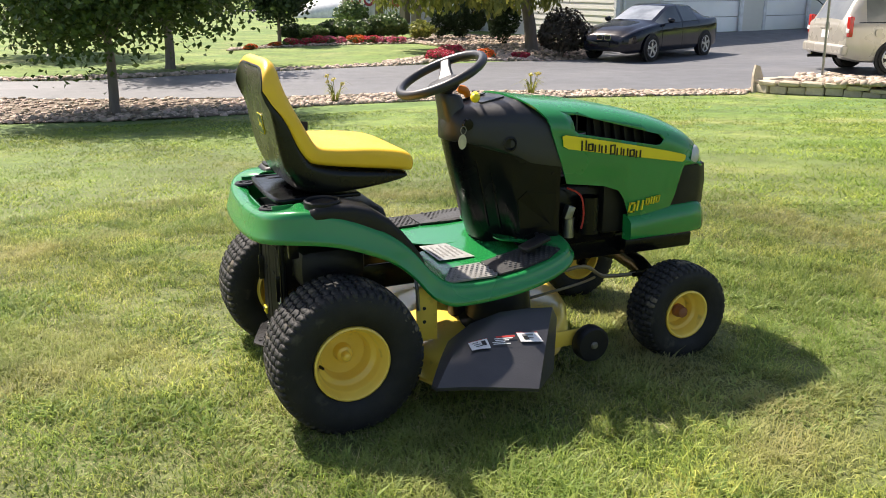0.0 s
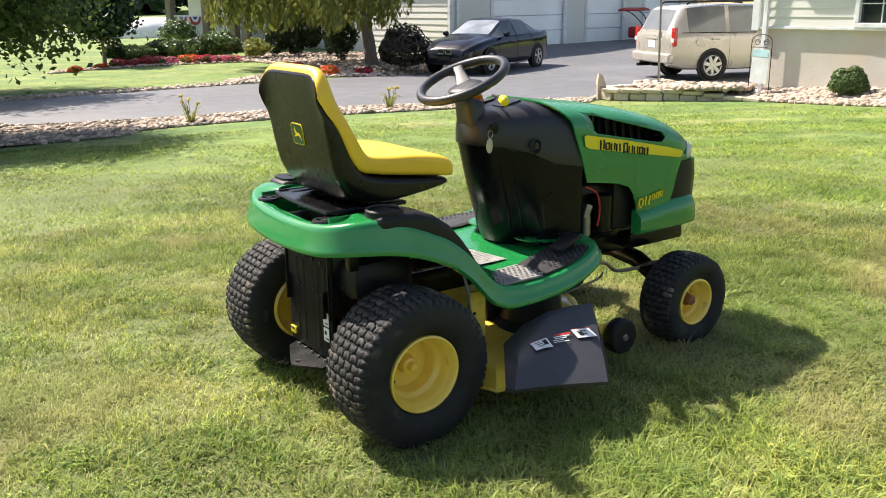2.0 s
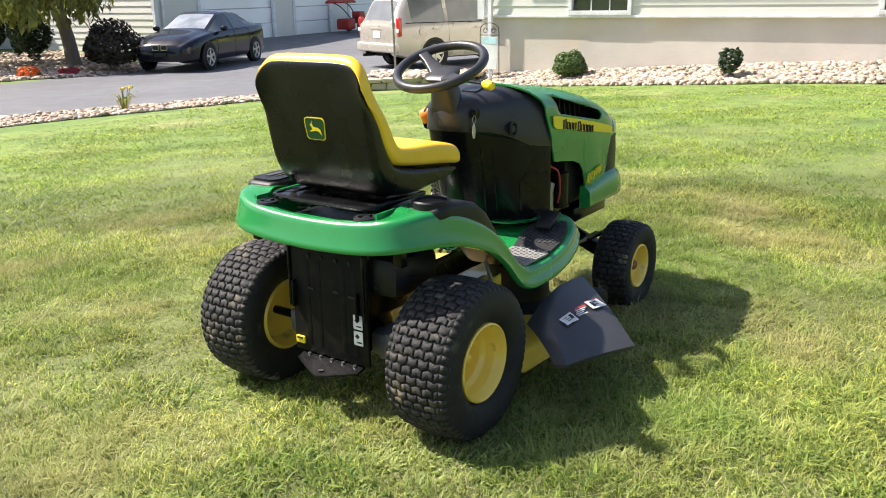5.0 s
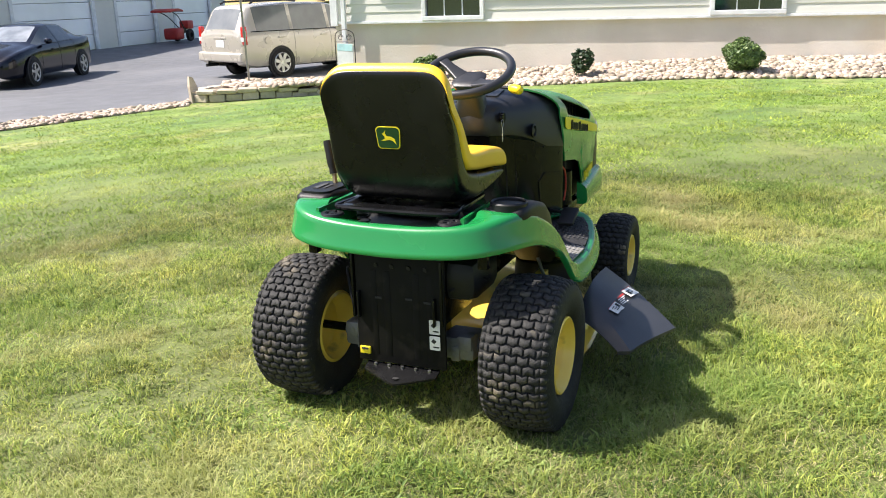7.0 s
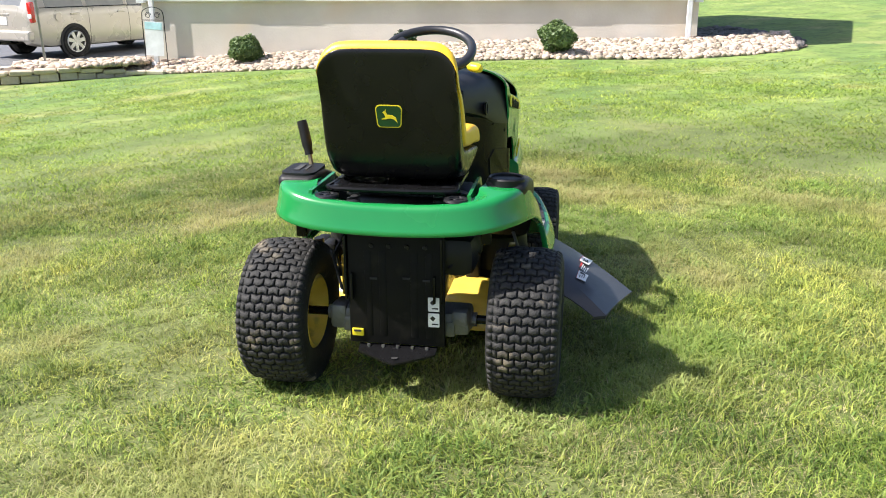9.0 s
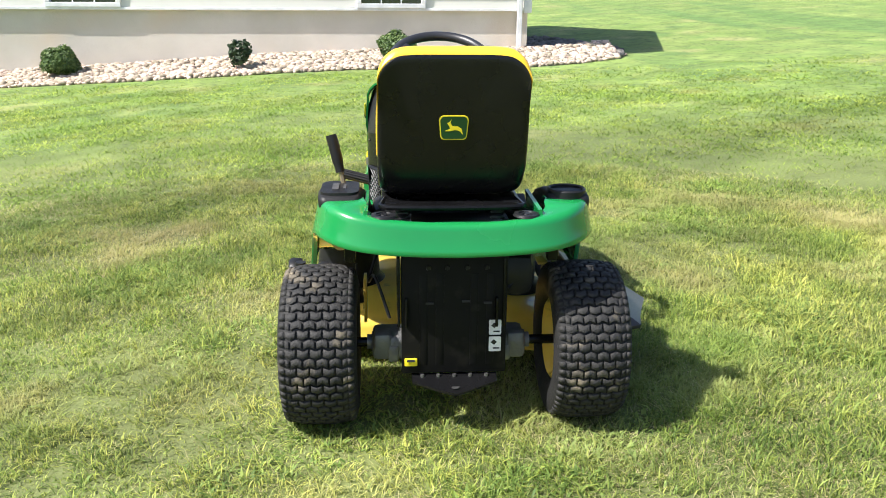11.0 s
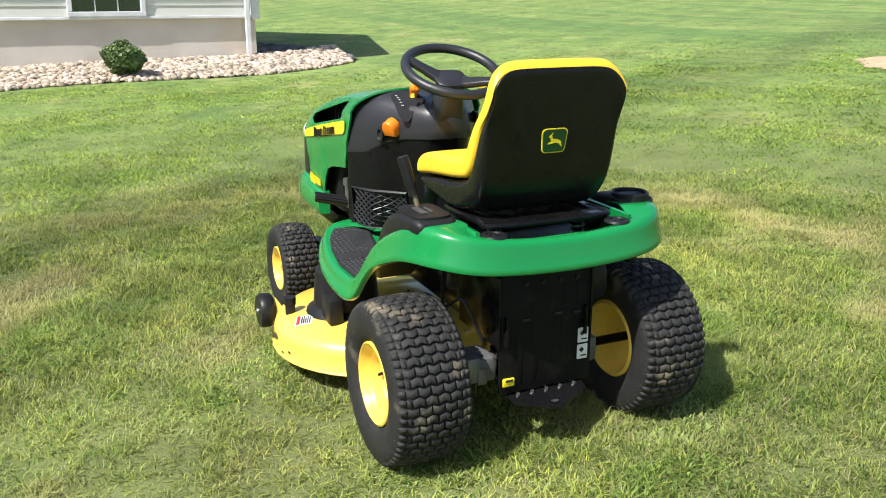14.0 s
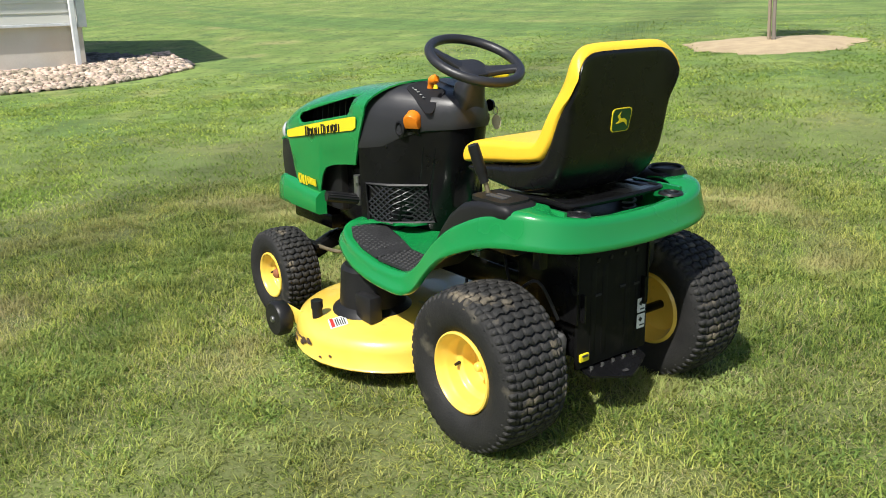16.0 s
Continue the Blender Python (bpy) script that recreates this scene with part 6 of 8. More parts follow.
def tree(name, x, y, trunk_r, fork, crown_c, crown_r, material, label, count, leaf, limbs=9, lean=0.0, group="", seed=1):
    zb = gz(x, y)
    t = thing(name, label, "tree", Matrix.Translation((x, y, zb)), group)
    bm = B()
    top = Vector(crown_c)
    pts = smoothed([(0, 0, -0.1), (0.03 + lean * 0.3, 0.02, fork * 0.5), (lean, 0, fork), ((lean + top.x) / 2, top.y / 2, (fork + top.z) / 2), (top.x, top.y, top.z + crown_r[2] * 0.5)], 3)
    n = len(pts)
    tube(bm, pts, trunk_r, 10, radii=[trunk_r * (1.35 if i == 0 else 1.0 - 0.85 * (i / (n - 1)) ** 1.2) for i in range(n)])
    part("trunk", bm, M["bark"], t)
    C, N = [], []
    rs = np.random.default_rng(seed)
    for k in range(limbs):
        a = 2 * math.pi * k / limbs + rs.uniform(-0.3, 0.3)
        el = rs.uniform(-0.8, 0.9)
        q = rs.uniform(0.65, 1.0)
        tip = Vector((top.x + crown_r[0] * q * math.cos(a) * math.cos(el), top.y + crown_r[1] * q * math.sin(a) * math.cos(el), top.z + crown_r[2] * q * math.sin(el)))
        start = Vector(pts[max(2, int(n * rs.uniform(0.4, 0.85)))])
        mid = start.lerp(tip, 0.5) + Vector((0, 0, 0.12 * crown_r[2]))
        lp = smoothed([start, mid, tip], 4)
        bm = B()
        tube(bm, lp, 0.02, 6, radii=[trunk_r * 0.42 * (1 - 0.85 * i / (len(lp) - 1)) for i in range(len(lp))])
        part("limb", bm, M["bark"], t)
        m = count // limbs
        f = rs.uniform(0.25, 1.08, m) ** 0.8
        base = np.array([np.interp(f * (len(lp) - 1), range(len(lp)), [p[i] for p in lp]) for i in range(3)]).T
        spread = np.array(crown_r) * 0.34
        off = rs.normal(size=(m, 3)) * spread * 0.6
        off[:, 2] -= 0.1 * crown_r[2] * rs.uniform(0, 1, m)
        C.append(base + off)
        N.append(off / np.maximum(1e-6, np.linalg.norm(off, axis=1))[:, None] + (0, 0, 0.6))
    leaves("crown", np.concatenate(C), np.concatenate(N), leaf, material, t, droop=0.5)
    return t


# ---- bed along the near house ----
BED_A = [(11.25, 9.75), (11.75, 8.3), (11.95, 7.0), (11.65, 5.0), (11.45, 2.6), (11.55, 0.0), (11.75, -2.2), (12.65, -3.8)]
BED_B = [(12.3, 9.6), (12.9, 8.4), (12.75, 7.3), (12.65, 5.0), (12.85, 2.6), (13.05, 0.0), (13.25, -2.2), (14.0, -3.9)]
surface("house_bed", BED_A, BED_B, M["bedsoil"], 0.025, "soil of the planting bed along the house", "bed", rows=4)
def bed_rise(x, y):
    """The stones are banked up towards the wall."""
    ya, yb = [p[1] for p in BED_A[::-1]], [p[1] for p in BED_B[::-1]]
    xa, xb = float(np.interp(y, ya, [p[0] for p in BED_A[::-1]])), float(np.interp(y, yb, [p[0] for p in BED_B[::-1]]))
    return 0.17 * min(1.0, max(0.0, (x - xa) / max(0.3, xb - xa) * 1.25))


stone_field("bed_stones", scatter(BED_A, BED_B, 11000), 0.058, "pale tan river stones in the bed along the house", lift=bed_rise)
surface("side_bed", [(12.7, -3.8), (13.5, -2.4), (14.5, -2.35), (17.5, -2.0)], [(13.2, -4.1), (14.6, -4.2), (16.0, -4.0), (18.2, -3.4)], M["bedsoil"], 0.025, "soil of the bed beside the house", "bed", rows=4)
# stone colour again, darkened to carry the shade beside the house
M["stone_shaded"] = mat("shaded_stone", (0.17, 0.155, 0.14), 0.85, color2=(0.12, 0.11, 0.10), scale=14, bump=0.3, island=0.4)
stone_field("side_stones", scatter([(12.7, -3.7), (13.5, -2.4), (14.5, -2.35), (17.5, -2.0)], [(13.2, -4.0), (14.6, -4.2), (16.0, -4.0), (18.2, -3.4)], 2200), 0.075, "stones darkened in colour for the shade of the house", material=M["stone_shaded"])

# low block wall round the end of the bed
wall = thing("retaining_wall", "low curved wall of tan split-face blocks", "wall", kind="structure")
WP = smoothed([(13.2, 8.6, 0), (12.3, 9.35, 0), (11.5, 9.72, 0), (10.98, 9.6, 0), (10.90, 9.2, 0), (11.22, 8.6, 0), (11.68, 7.9, 0), (11.95, 7.2, 0), (11.95, 6.4, 0)], 14)
lens = np.cumsum([0] + [(b - a).length for a, b in zip(WP, WP[1:])])
BLK, BH = 0.30, 0.15
bmeshes = []
for k in range(4):
    bm = B()
    box(bm, (0, 0, 0), (BLK * 0.97, 0.20, BH * 0.95), bev=0.018, seg=1)
    for v in bm.verts:
        v.co += Vector((rng.uniform(-1, 1), rng.uniform(-1, 1), rng.uniform(-1, 1))) * 0.008
    ob0 = finish("block", bm, M["block"], wall, smooth=False)
    bmeshes.append(ob0.data)
    bpy.data.objects.remove(ob0)
bm = B()
box(bm, (0, 0, 0), (0.36, 0.26, 0.07), bev=0.015, seg=1)
for v in bm.verts:
    v.co += Vector((rng.uniform(-1, 1), rng.uniform(-1, 1), rng.uniform(-1, 1))) * 0.010
ob0 = finish("cap", bm, M["block"], wall, smooth=False)
cap_mesh = ob0.data
bpy.data.objects.remove(ob0)
for row in range(3):
    s = 0.15 * (row % 2)
    step = BLK if row < 2 else 0.37
    while s < lens[-1] - 0.2:
        p = Vector([np.interp(s, lens, [q[i] for q in WP]) for i in range(3)])
        q = Vector([np.interp(s + 0.05, lens, [q[i] for q in WP]) for i in range(3)])
        d = q - p
        drop = 0.11 + 0.15 * smooth01(3.9, 5.6, s)
        if row == 2:
            h = BH * 1.75 + 0.035 - drop
        else:
            h = BH * (row + 0.25) - drop
        if h > -0.05:
            ob = new("block" if row < 2 else "cap_stone", bmeshes[int(rng.integers(4))] if row < 2 else cap_mesh)
            ob.parent = wall
            ob.location = (p.x, p.y, gz(p.x, p.y) + h)
            ob.rotation_euler = (0, 0, math.atan2(d.y, d.x) + rng.uniform(-0.05, 0.05))
        s += step
slab = thing("end_stone", "upright flat stone leaning on the wall end", "stone", Matrix.Translation((10.86, 9.55, gz(10.86, 9.55))))
bm = B()
ring_loft(bm, [[(-0.13, -0.03, -0.05), (0.13, -0.03, -0.05), (0.13, 0.03, -0.05), (-0.13, 0.03, -0.05)], [(-0.10, 0.03, 0.30), (0.12, 0.03, 0.28), (0.12, 0.08, 0.28), (-0.10, 0.08, 0.30)], [(-0.02, 0.08, 0.48), (0.08, 0.08, 0.45), (0.08, 0.12, 0.45), (-0.02, 0.12, 0.48)]])
part("slab", bm, M["block"], slab, smooth=False)
fill = B()
c0 = fill.verts.new((12.0, 8.6, gz(12.0, 8.6) + 0.20))
ring = [fill.verts.new((p.x * 0.98 + 12.1 * 0.02, p.y, gz(p.x, p.y) + 0.20)) for p in WP[:76]]
for a, b in zip(ring, ring[1:]):
    fill.faces.new((c0, a, b))
tagged(finish("wall_fill", fill, M["bedsoil"]), "soil filling the raised bed end", "bed", kind="structure")
inside = []
while len(inside) < 900:
    x, y = rng.uniform(11.2, 12.6), rng.uniform(7.2, 9.75)
    if (x - 12.15) ** 2 / 0.8 ** 2 + (y - 8.5) ** 2 / 1.25 ** 2 < 1:
        inside.append((x, y))
stone_field("raised_bed_stones", inside, 0.075, "pale river stones in the raised bed", lift=0.20)

# shrubs by the house
bush("round_shrub", 11.80, 0.02, 0.29, 0.235, M["leaf_shrub"], "small round green shrub in the stone bed", 3600, 0.035, group="shrubs along the house")
bush("round_shrub", 12.10, 5.34, 0.29, 0.235, M["leaf_shrub"], "small round green shrub in the stone bed", 3600, 0.035, group="shrubs along the house")
bush("upright_shrub", 11.80, 2.47, 0.18, 0.22, M["leaf_dark"], "sparse upright dark shrub in the stone bed", 520, 0.05, group="shrubs along the house")

# garden flag stand, flag pole, house-side post
sx, sy = 12.15, 7.05
zs = gz(sx, sy) + 0.22
st = thing("garden_sign", "wrought iron garden stand with a pale banner", "sign", Matrix.Translation((sx, sy, zs)) @ Euler((0, 0, radians(-88))).to_matrix().to_4x4())
bm = B()
for s in (-1, 1):
    tube(bm, [(s * 0.20, 0, -0.2), (s * 0.20, 0, 0.72)], 0.008, 6)
tube(bm, smoothed([(-0.20, 0, 0.72), (-0.17, 0, 0.86), (0, 0, 0.92), (0.17, 0, 0.86), (0.20, 0, 0.72)], 5), 0.008, 6)
tube(bm, [(-0.20, 0, 0.70), (0.20, 0, 0.70)], 0.007, 6)
for s in (-1, 1):
    tube(bm, [(s * 0.085 + 0.055 * math.cos(a) * (1 - a / 16), 0, 0.78 + 0.055 * math.sin(a) * (1 - a / 16)) for a in np.linspace(0, 9, 22)], 0.006, 5)
part("stand", bm, M["iron"], st, "black wrought iron stand")
bm = B()
box(bm, (0.0, -0.012, 0.38), (0.33, 0.006, 0.58), rot=(0, 3, 0))
part("banner", bm, M["trimw"], st, "white cloth banner", smooth=False)
M["aqua"] = mat("pale_blue_print", (0.45, 0.70, 0.75), 0.7, scale=12)
part("banner_top", box(B(), (0.0, -0.017, 0.60), (0.31, 0.004, 0.12), rot=(0, 3, 0)), M["aqua"], st, "pale blue band", smooth=False)
px, py = 11.75, 8.95
pole = thing("pole", "thin grey metal pole standing in the raised bed", "pole", Matrix.Translation((px, py, gz(px, py))))
part("shaft", tube(B(), [(0, 0, -0.1), (-0.03, 0.02, 1.6), (-0.08, 0.04, 3.4)], 0.022, 10), M["steel"], pole)
part("clamp", cyl(B(), (-0.02, 0.01, 1.12), (-0.022, 0.01, 1.22), 0.034), M["steel"], pole)

# ---- vehicles ----
def car(name, m, label, spec, paint):
    """A car from stations (x, half width, lower edge, belt, roof, half roof width, kind of the stretch ahead): x ahead, y left, ground at 0."""
    c = thing(name, label, "car", m)
    W, wb, wr = spec["W"] / 2, spec["wheelbase"], spec["wheel_r"]
    st = spec["stations"]
    rows, kinds = [], []
    xs = [q[0] for q in st]
    for i in range(len(st) - 1):
        n = 3
        for k in range(n):
            x = xs[i] + (xs[i + 1] - xs[i]) * k / n
            rows.append([x] + [float(np.interp(x, xs, [q[j] for q in st])) for j in range(1, 6)])
            kinds.append(st[i][6])
    rows.append(list(st[-1][:6]))
    arr = np.array(rows)
    for _ in range(2):
        arr[1:-1, 1:4] = 0.25 * arr[:-2, 1:4] + 0.5 * arr[1:-1, 1:4] + 0.25 * arr[2:, 1:4]
    sharp = arr[:, 4].copy()
    arr[1:-1, 4] = 0.2 * sharp[:-2] + 0.6 * sharp[1:-1] + 0.2 * sharp[2:]
    rings = []
    for x, hw, zl, zb, zr, wr_ in arr:
        h = zb - zl
        half = [(0.74 * hw, zl), (0.955 * hw, zl + 0.04), (0.99 * hw, zl + 0.20 * h), (hw, zl + 0.52 * h), (0.992 * hw, zl + 0.78 * h), (0.965 * hw, zb - 0.02), (0.93 * hw, zb + 0.012)]
        half += [(wr_ + (0.93 * hw - wr_) * 0.45, zb + 0.012 + (zr - 0.06 - zb) * 0.55), (wr_, max(zb + 0.016, zr - 0.055)), (0.86 * wr_, max(zb + 0.02, zr - 0.018)), (0.5 * wr_, zr - 0.004), (0.0, zr)]
        rings.append([(x, -y, z) for y, z in half] + [(x, y, z) for y, z in half[-2::-1]])
    n = len(rings[0])
    body, panes, screens = B(), {}, {}
    made = {}

    def corner(bm, i, j):
        key = (id(bm), i, j)
        if key not in made:
            made[key] = bm.verts.new(rings[i][j])
        return made[key]
    for i in range(len(rings) - 1):
        for j in range(n - 1):
            q = min(j, n - 2 - j)
            kd = kinds[i]
            bm = body
            if kd in "wf" and q in (6, 7):
                bm = panes.setdefault((st[int(i // 3)][0] if kd == "w" else "f", j < n // 2), B())
            if kd in "rf" and q in (9, 10):
                bm = screens.setdefault(kd, B())
            bm.faces.new((corner(bm, i, j), corner(bm, i, j + 1), corner(bm, i + 1, j + 1), corner(bm, i + 1, j)))
    for i in (0, len(rings) - 1):
        body.faces.new([corner(body, i, j) for j in range(n)])
    part("body", body, paint, c, angle=48)
    for bm in panes.values():
        part("side_window", bm, spec["glass"], c, spec["glass_label"], angle=60)
    for kd, bm in screens.items():
        part("windscreen" if kd == "f" else "rear_window", bm, spec["screen"] if kd == "f" else spec["glass"], c, "windscreen with a bright reflection in its base colour" if kd == "f" else "rear window", angle=60)
    # belt moulding and sill line
    for s in (-1, 1):
        i0 = [i for i, k in enumerate(kinds) if k in "wpf"]
        j = 6 if s < 0 else n - 7
        bm = B()
        tube(bm, [Vector(rings[i][j]) + Vector((0, s * 0.004, 0)) for i in range(i0[0], i0[-1] + 1)], 0.010, 6)
        part("belt_moulding", bm, M["gloss"], c)
        for gx in spec["gaps"]:
            i = int(np.argmin(abs(arr[:, 0] - gx)))
            jj = range(1, 7) if s < 0 else range(n - 7, n - 1)
            bm = B()
            tube(bm, [Vector((gx, rings[i][j_][1] + s * 0.001, rings[i][j_][2])) for j_ in jj], 0.004, 4)
            part("door_gap", bm, M["iron"], c)
    for fx in (spec["FX"], spec["FX"] - wb):
        for s in (-1, 1):
            y = s * (W - 0.072)
            w = part("wheel", B(), M["rubber"], c, "alloy wheel with black tyre")
            bm = B()
            lathe(bm, [(wr * 0.66, 0.09), (wr * 0.72, 0.105), (wr * 0.9, 0.10), (wr * 0.985, 0.07), (wr, 0), (wr * 0.985, -0.07), (wr * 0.9, -0.10), (wr * 0.66, -0.09)], 36, (fx, y, wr))
            part("tyre", bm, M["rubber"], w)
            bm = B()
            lathe(bm, [(wr * 0.68, s * 0.09), (wr * 0.64, s * 0.084), (0.0, s * 0.082)], 30, (fx, y, wr))
            part("wheel_well", bm, M["iron"], w)
            bm = B()
            lathe(bm, [(wr * 0.70, s * 0.094), (wr * 0.67, s * 0.104), (wr * 0.62, s * 0.096), (wr * 0.61, s * 0.06)], 30, (fx, y, wr))
            lathe(bm, [(0.0, s * 0.100), (wr * 0.15, s * 0.098), (wr * 0.17, s * 0.08)], 16, (fx, y, wr))
            for k in range(spec["spokes"]):
                a = 2 * math.pi * k / spec["spokes"] + 0.2
                for da in spec["twin"]:
                    box(bm, (fx + wr * 0.38 * math.cos(a + da), y + s * 0.091, wr + wr * 0.38 * math.sin(a + da)), (wr * 0.50, 0.022, spec["spoke_w"]), rot=(0, -math.degrees(a + da * 0.4), 0))
            part("rim", bm, M["alloy"], w, "silver alloy rim")
            # flat dark disc on the body side stands for the shaded arch opening
            arch = B()
            lathe(arch, [(wr * 1.13, s * 0.070), (wr * 1.12, s * 0.078), (0.01, s * 0.078)], 36, (fx, y, wr * 1.02))
            part("wheel_arch", arch, M["dark"], c)
    return c


M["carglass"] = mat("car_glass", (0.075, 0.085, 0.085), 0.04, scale=3, spec=0.8)
M["navy"] = mat("dark_blue_car_paint", (0.004, 0.005, 0.011), 0.14, 0.0, color2=(0.005, 0.006, 0.013), scale=3, coat=0.25, spec=0.35)
M["champagne"] = mat("champagne_car_paint", (0.53, 0.495, 0.43), 0.28, 0.3, color2=(0.51, 0.475, 0.41), scale=3, coat=0.5)
M["alloy"] = mat("alloy", (0.62, 0.62, 0.62), 0.3, 0.7, scale=10)
M["lamp_red"] = mat("red_lamp_lens", (0.50, 0.02, 0.015), 0.15, scale=8, coat=0.5)
M["chrome"] = mat("chrome", (0.75, 0.75, 0.75), 0.1, 1.0, scale=10)
# base colour paled for light reflected in and seen through the van windows
M["vanglass"] = mat("light_car_glass", (0.17, 0.18, 0.18), 0.06, color2=(0.13, 0.14, 0.14), scale=3, spec=0.8)
# pale patches in the base colour stand for reflections on the windscreen
M["windscreen"] = mat("windscreen_reflection", (0.36, 0.38, 0.40), 0.05, color2=(0.16, 0.18, 0.19), scale=2.2, spec=0.9, coat=0.6)
SED = dict(glass=M["carglass"], screen=M["windscreen"], glass_label="dark tinted car glass", W=1.80, wheelbase=2.76, wheel_r=0.325, FX=1.42, spokes=5, twin=(-0.10, 0.10), spoke_w=0.030, gaps=(-0.98, -0.10, 0.92),
           stations=[(-2.26, 0.66, 0.44, 0.78, 0.84, 0.50, "b"), (-2.22, 0.78, 0.32, 0.93, 0.98, 0.62, "b"), (-2.05, 0.85, 0.24, 1.00, 1.045, 0.66, "b"), (-1.70, 0.885, 0.21, 0.985, 1.065, 0.66, "r"), (-1.08, 0.90, 0.20, 0.955, 1.345, 0.55, "p"), (-0.95, 0.90, 0.20, 0.95, 1.372, 0.565, "w"),
                     (-0.20, 0.90, 0.20, 0.935, 1.415, 0.59, "p"), (-0.10, 0.90, 0.20, 0.93, 1.413, 0.59, "w"), (0.22, 0.90, 0.20, 0.925, 1.375, 0.58, "f"), (1.00, 0.90, 0.20, 0.905, 1.00, 0.68, "b"), (1.40, 0.89, 0.20, 0.86, 0.935, 0.66, "b"), (1.80, 0.85, 0.20, 0.79, 0.865, 0.60, "b"), (2.06, 0.77, 0.20, 0.71, 0.775, 0.52, "b"), (2.20, 0.66, 0.23, 0.63, 0.67, 0.42, "b"), (2.25, 0.56, 0.30, 0.55, 0.58, 0.34, "b")])
hd = Vector((-2.81, -1.15, 0)).normalized()
fx_c, rx_c = Vector((13.92, 17.0, 0)), Vector((16.73, 18.15, 0))
left = Vector((-hd.y, hd.x, 0))
ctr = (fx_c + rx_c) / 2 - left * 0.88 - hd * 0.04
zc = gz(ctr.x, ctr.y) + 0.03
sedan = car("sedan", Matrix.Translation((ctr.x, ctr.y, zc)) @ Euler((0, 0, math.atan2(hd.y, hd.x))).to_matrix().to_4x4() @ Matrix.Scale(1.05, 4), "dark blue sedan parked on the asphalt driveway", SED, M["navy"])
for s in (-1, 1):
    bm = B()
    prism(bm, outline(0.095, 0.065, 0.04, 5), lambda u, v, w, s=s: (2.245 + w - 0.02 * abs(v), s * 0.115 + u, 0.60 + v), 0.03)
    g = part("kidney_grille", bm, M["chrome"], sedan, "chrome grille surround")
    bm = B()
    prism(bm, outline(0.078, 0.048, 0.03, 5), lambda u, v, w, s=s: (2.262 + w, s * 0.115 + u, 0.60 + v), 0.02)
    part("grille_slats", bm, M["iron"], g)
    bm = B()
    prism(bm, outline(0.15, 0.055, 0.04, 5), lambda u, v, w, s=s: (2.13 - 0.9 * max(0, u + 0.1) ** 1.5 + w, s * (0.46 + u), 0.62 + v), 0.03)
    part("headlight", bm, M["lens"], sedan, "clear headlight")
    bm = B()
    bmesh.ops.create_uvsphere(bm, u_segments=14, v_segments=8, radius=0.1, matrix=Matrix.Translation((0.66, s * 0.97, 1.0)) @ Matrix.Diagonal((0.7, 1.0, 0.7, 1)))
    part("door_mirror", bm, M["navy"], sedan)
    bm = B()
    box(bm, (0.25, s * 0.905, 0.80), (0.18, 0.03, 0.03), bev=0.01)
    part("door_handle", bm, M["navy"], sedan)
part("front_plate", box(B(), (2.27, 0, 0.43), (0.015, 0.32, 0.10)), M["iron"], sedan, "front plate holder", smooth=False)
part("air_intake", box(B(), (2.20, 0, 0.30), (0.06, 0.9, 0.09), bev=0.02), M["iron"], sedan)
VAN = dict(glass=M["vanglass"], screen=M["windscreen"], glass_label="van windows with pale reflections in their base colour", W=1.86, wheelbase=2.9, wheel_r=0.335, FX=1.50, spokes=7, twin=(0.0,), spoke_w=0.075, gaps=(-0.98, 0.12, 1.25),
           stations=[(-2.44, 0.78, 0.40, 0.92, 0.99, 0.66, "b"), (-2.41, 0.87, 0.32, 1.03, 1.10, 0.70, "r"), (-2.16, 0.915, 0.26, 1.05, 1.60, 0.66, "p"), (-2.00, 0.925, 0.24, 1.05, 1.655, 0.68, "w"), (-1.06, 0.93, 0.22, 1.045, 1.70, 0.70, "p"), (-0.96, 0.93, 0.22, 1.045, 1.70, 0.70, "w"),
                     (0.06, 0.93, 0.22, 1.035, 1.68, 0.69, "p"), (0.16, 0.93, 0.22, 1.03, 1.67, 0.69, "w"), (0.55, 0.93, 0.22, 1.02, 1.60, 0.67, "f"), (1.45, 0.91, 0.22, 0.98, 1.07, 0.70, "b"), (1.85, 0.87, 0.22, 0.90, 0.97, 0.64, "b"), (2.20, 0.78, 0.24, 0.78, 0.84, 0.54, "b"), (2.36, 0.66, 0.28, 0.66, 0.71, 0.44, "b"), (2.42, 0.56, 0.36, 0.58, 0.62, 0.36, "b")])
vd = Vector((0.936, -0.348, 0)).normalized()
vr = Vector((vd.y, -vd.x, 0))
vc = Vector((16.45, 11.40, 0)) - vr * 0.88 + vd * 1.49
vc = Vector((-2.0, -1.5, 0)) + (vc - Vector((-2.0, -1.5, 0))) / 1.06
zc = gz(15.4, 10.6) + 0.03
van = car("minivan", Matrix.Translation((vc.x, vc.y, zc)) @ Euler((0, 0, math.atan2(vd.y, vd.x))).to_matrix().to_4x4(), "champagne minivan parked beside the house", VAN, M["champagne"])
part("rear_bumper", box(B(), (-2.43, 0, 0.50), (0.16, 1.80, 0.22), bev=0.05, seg=3), M["champagne"], van)
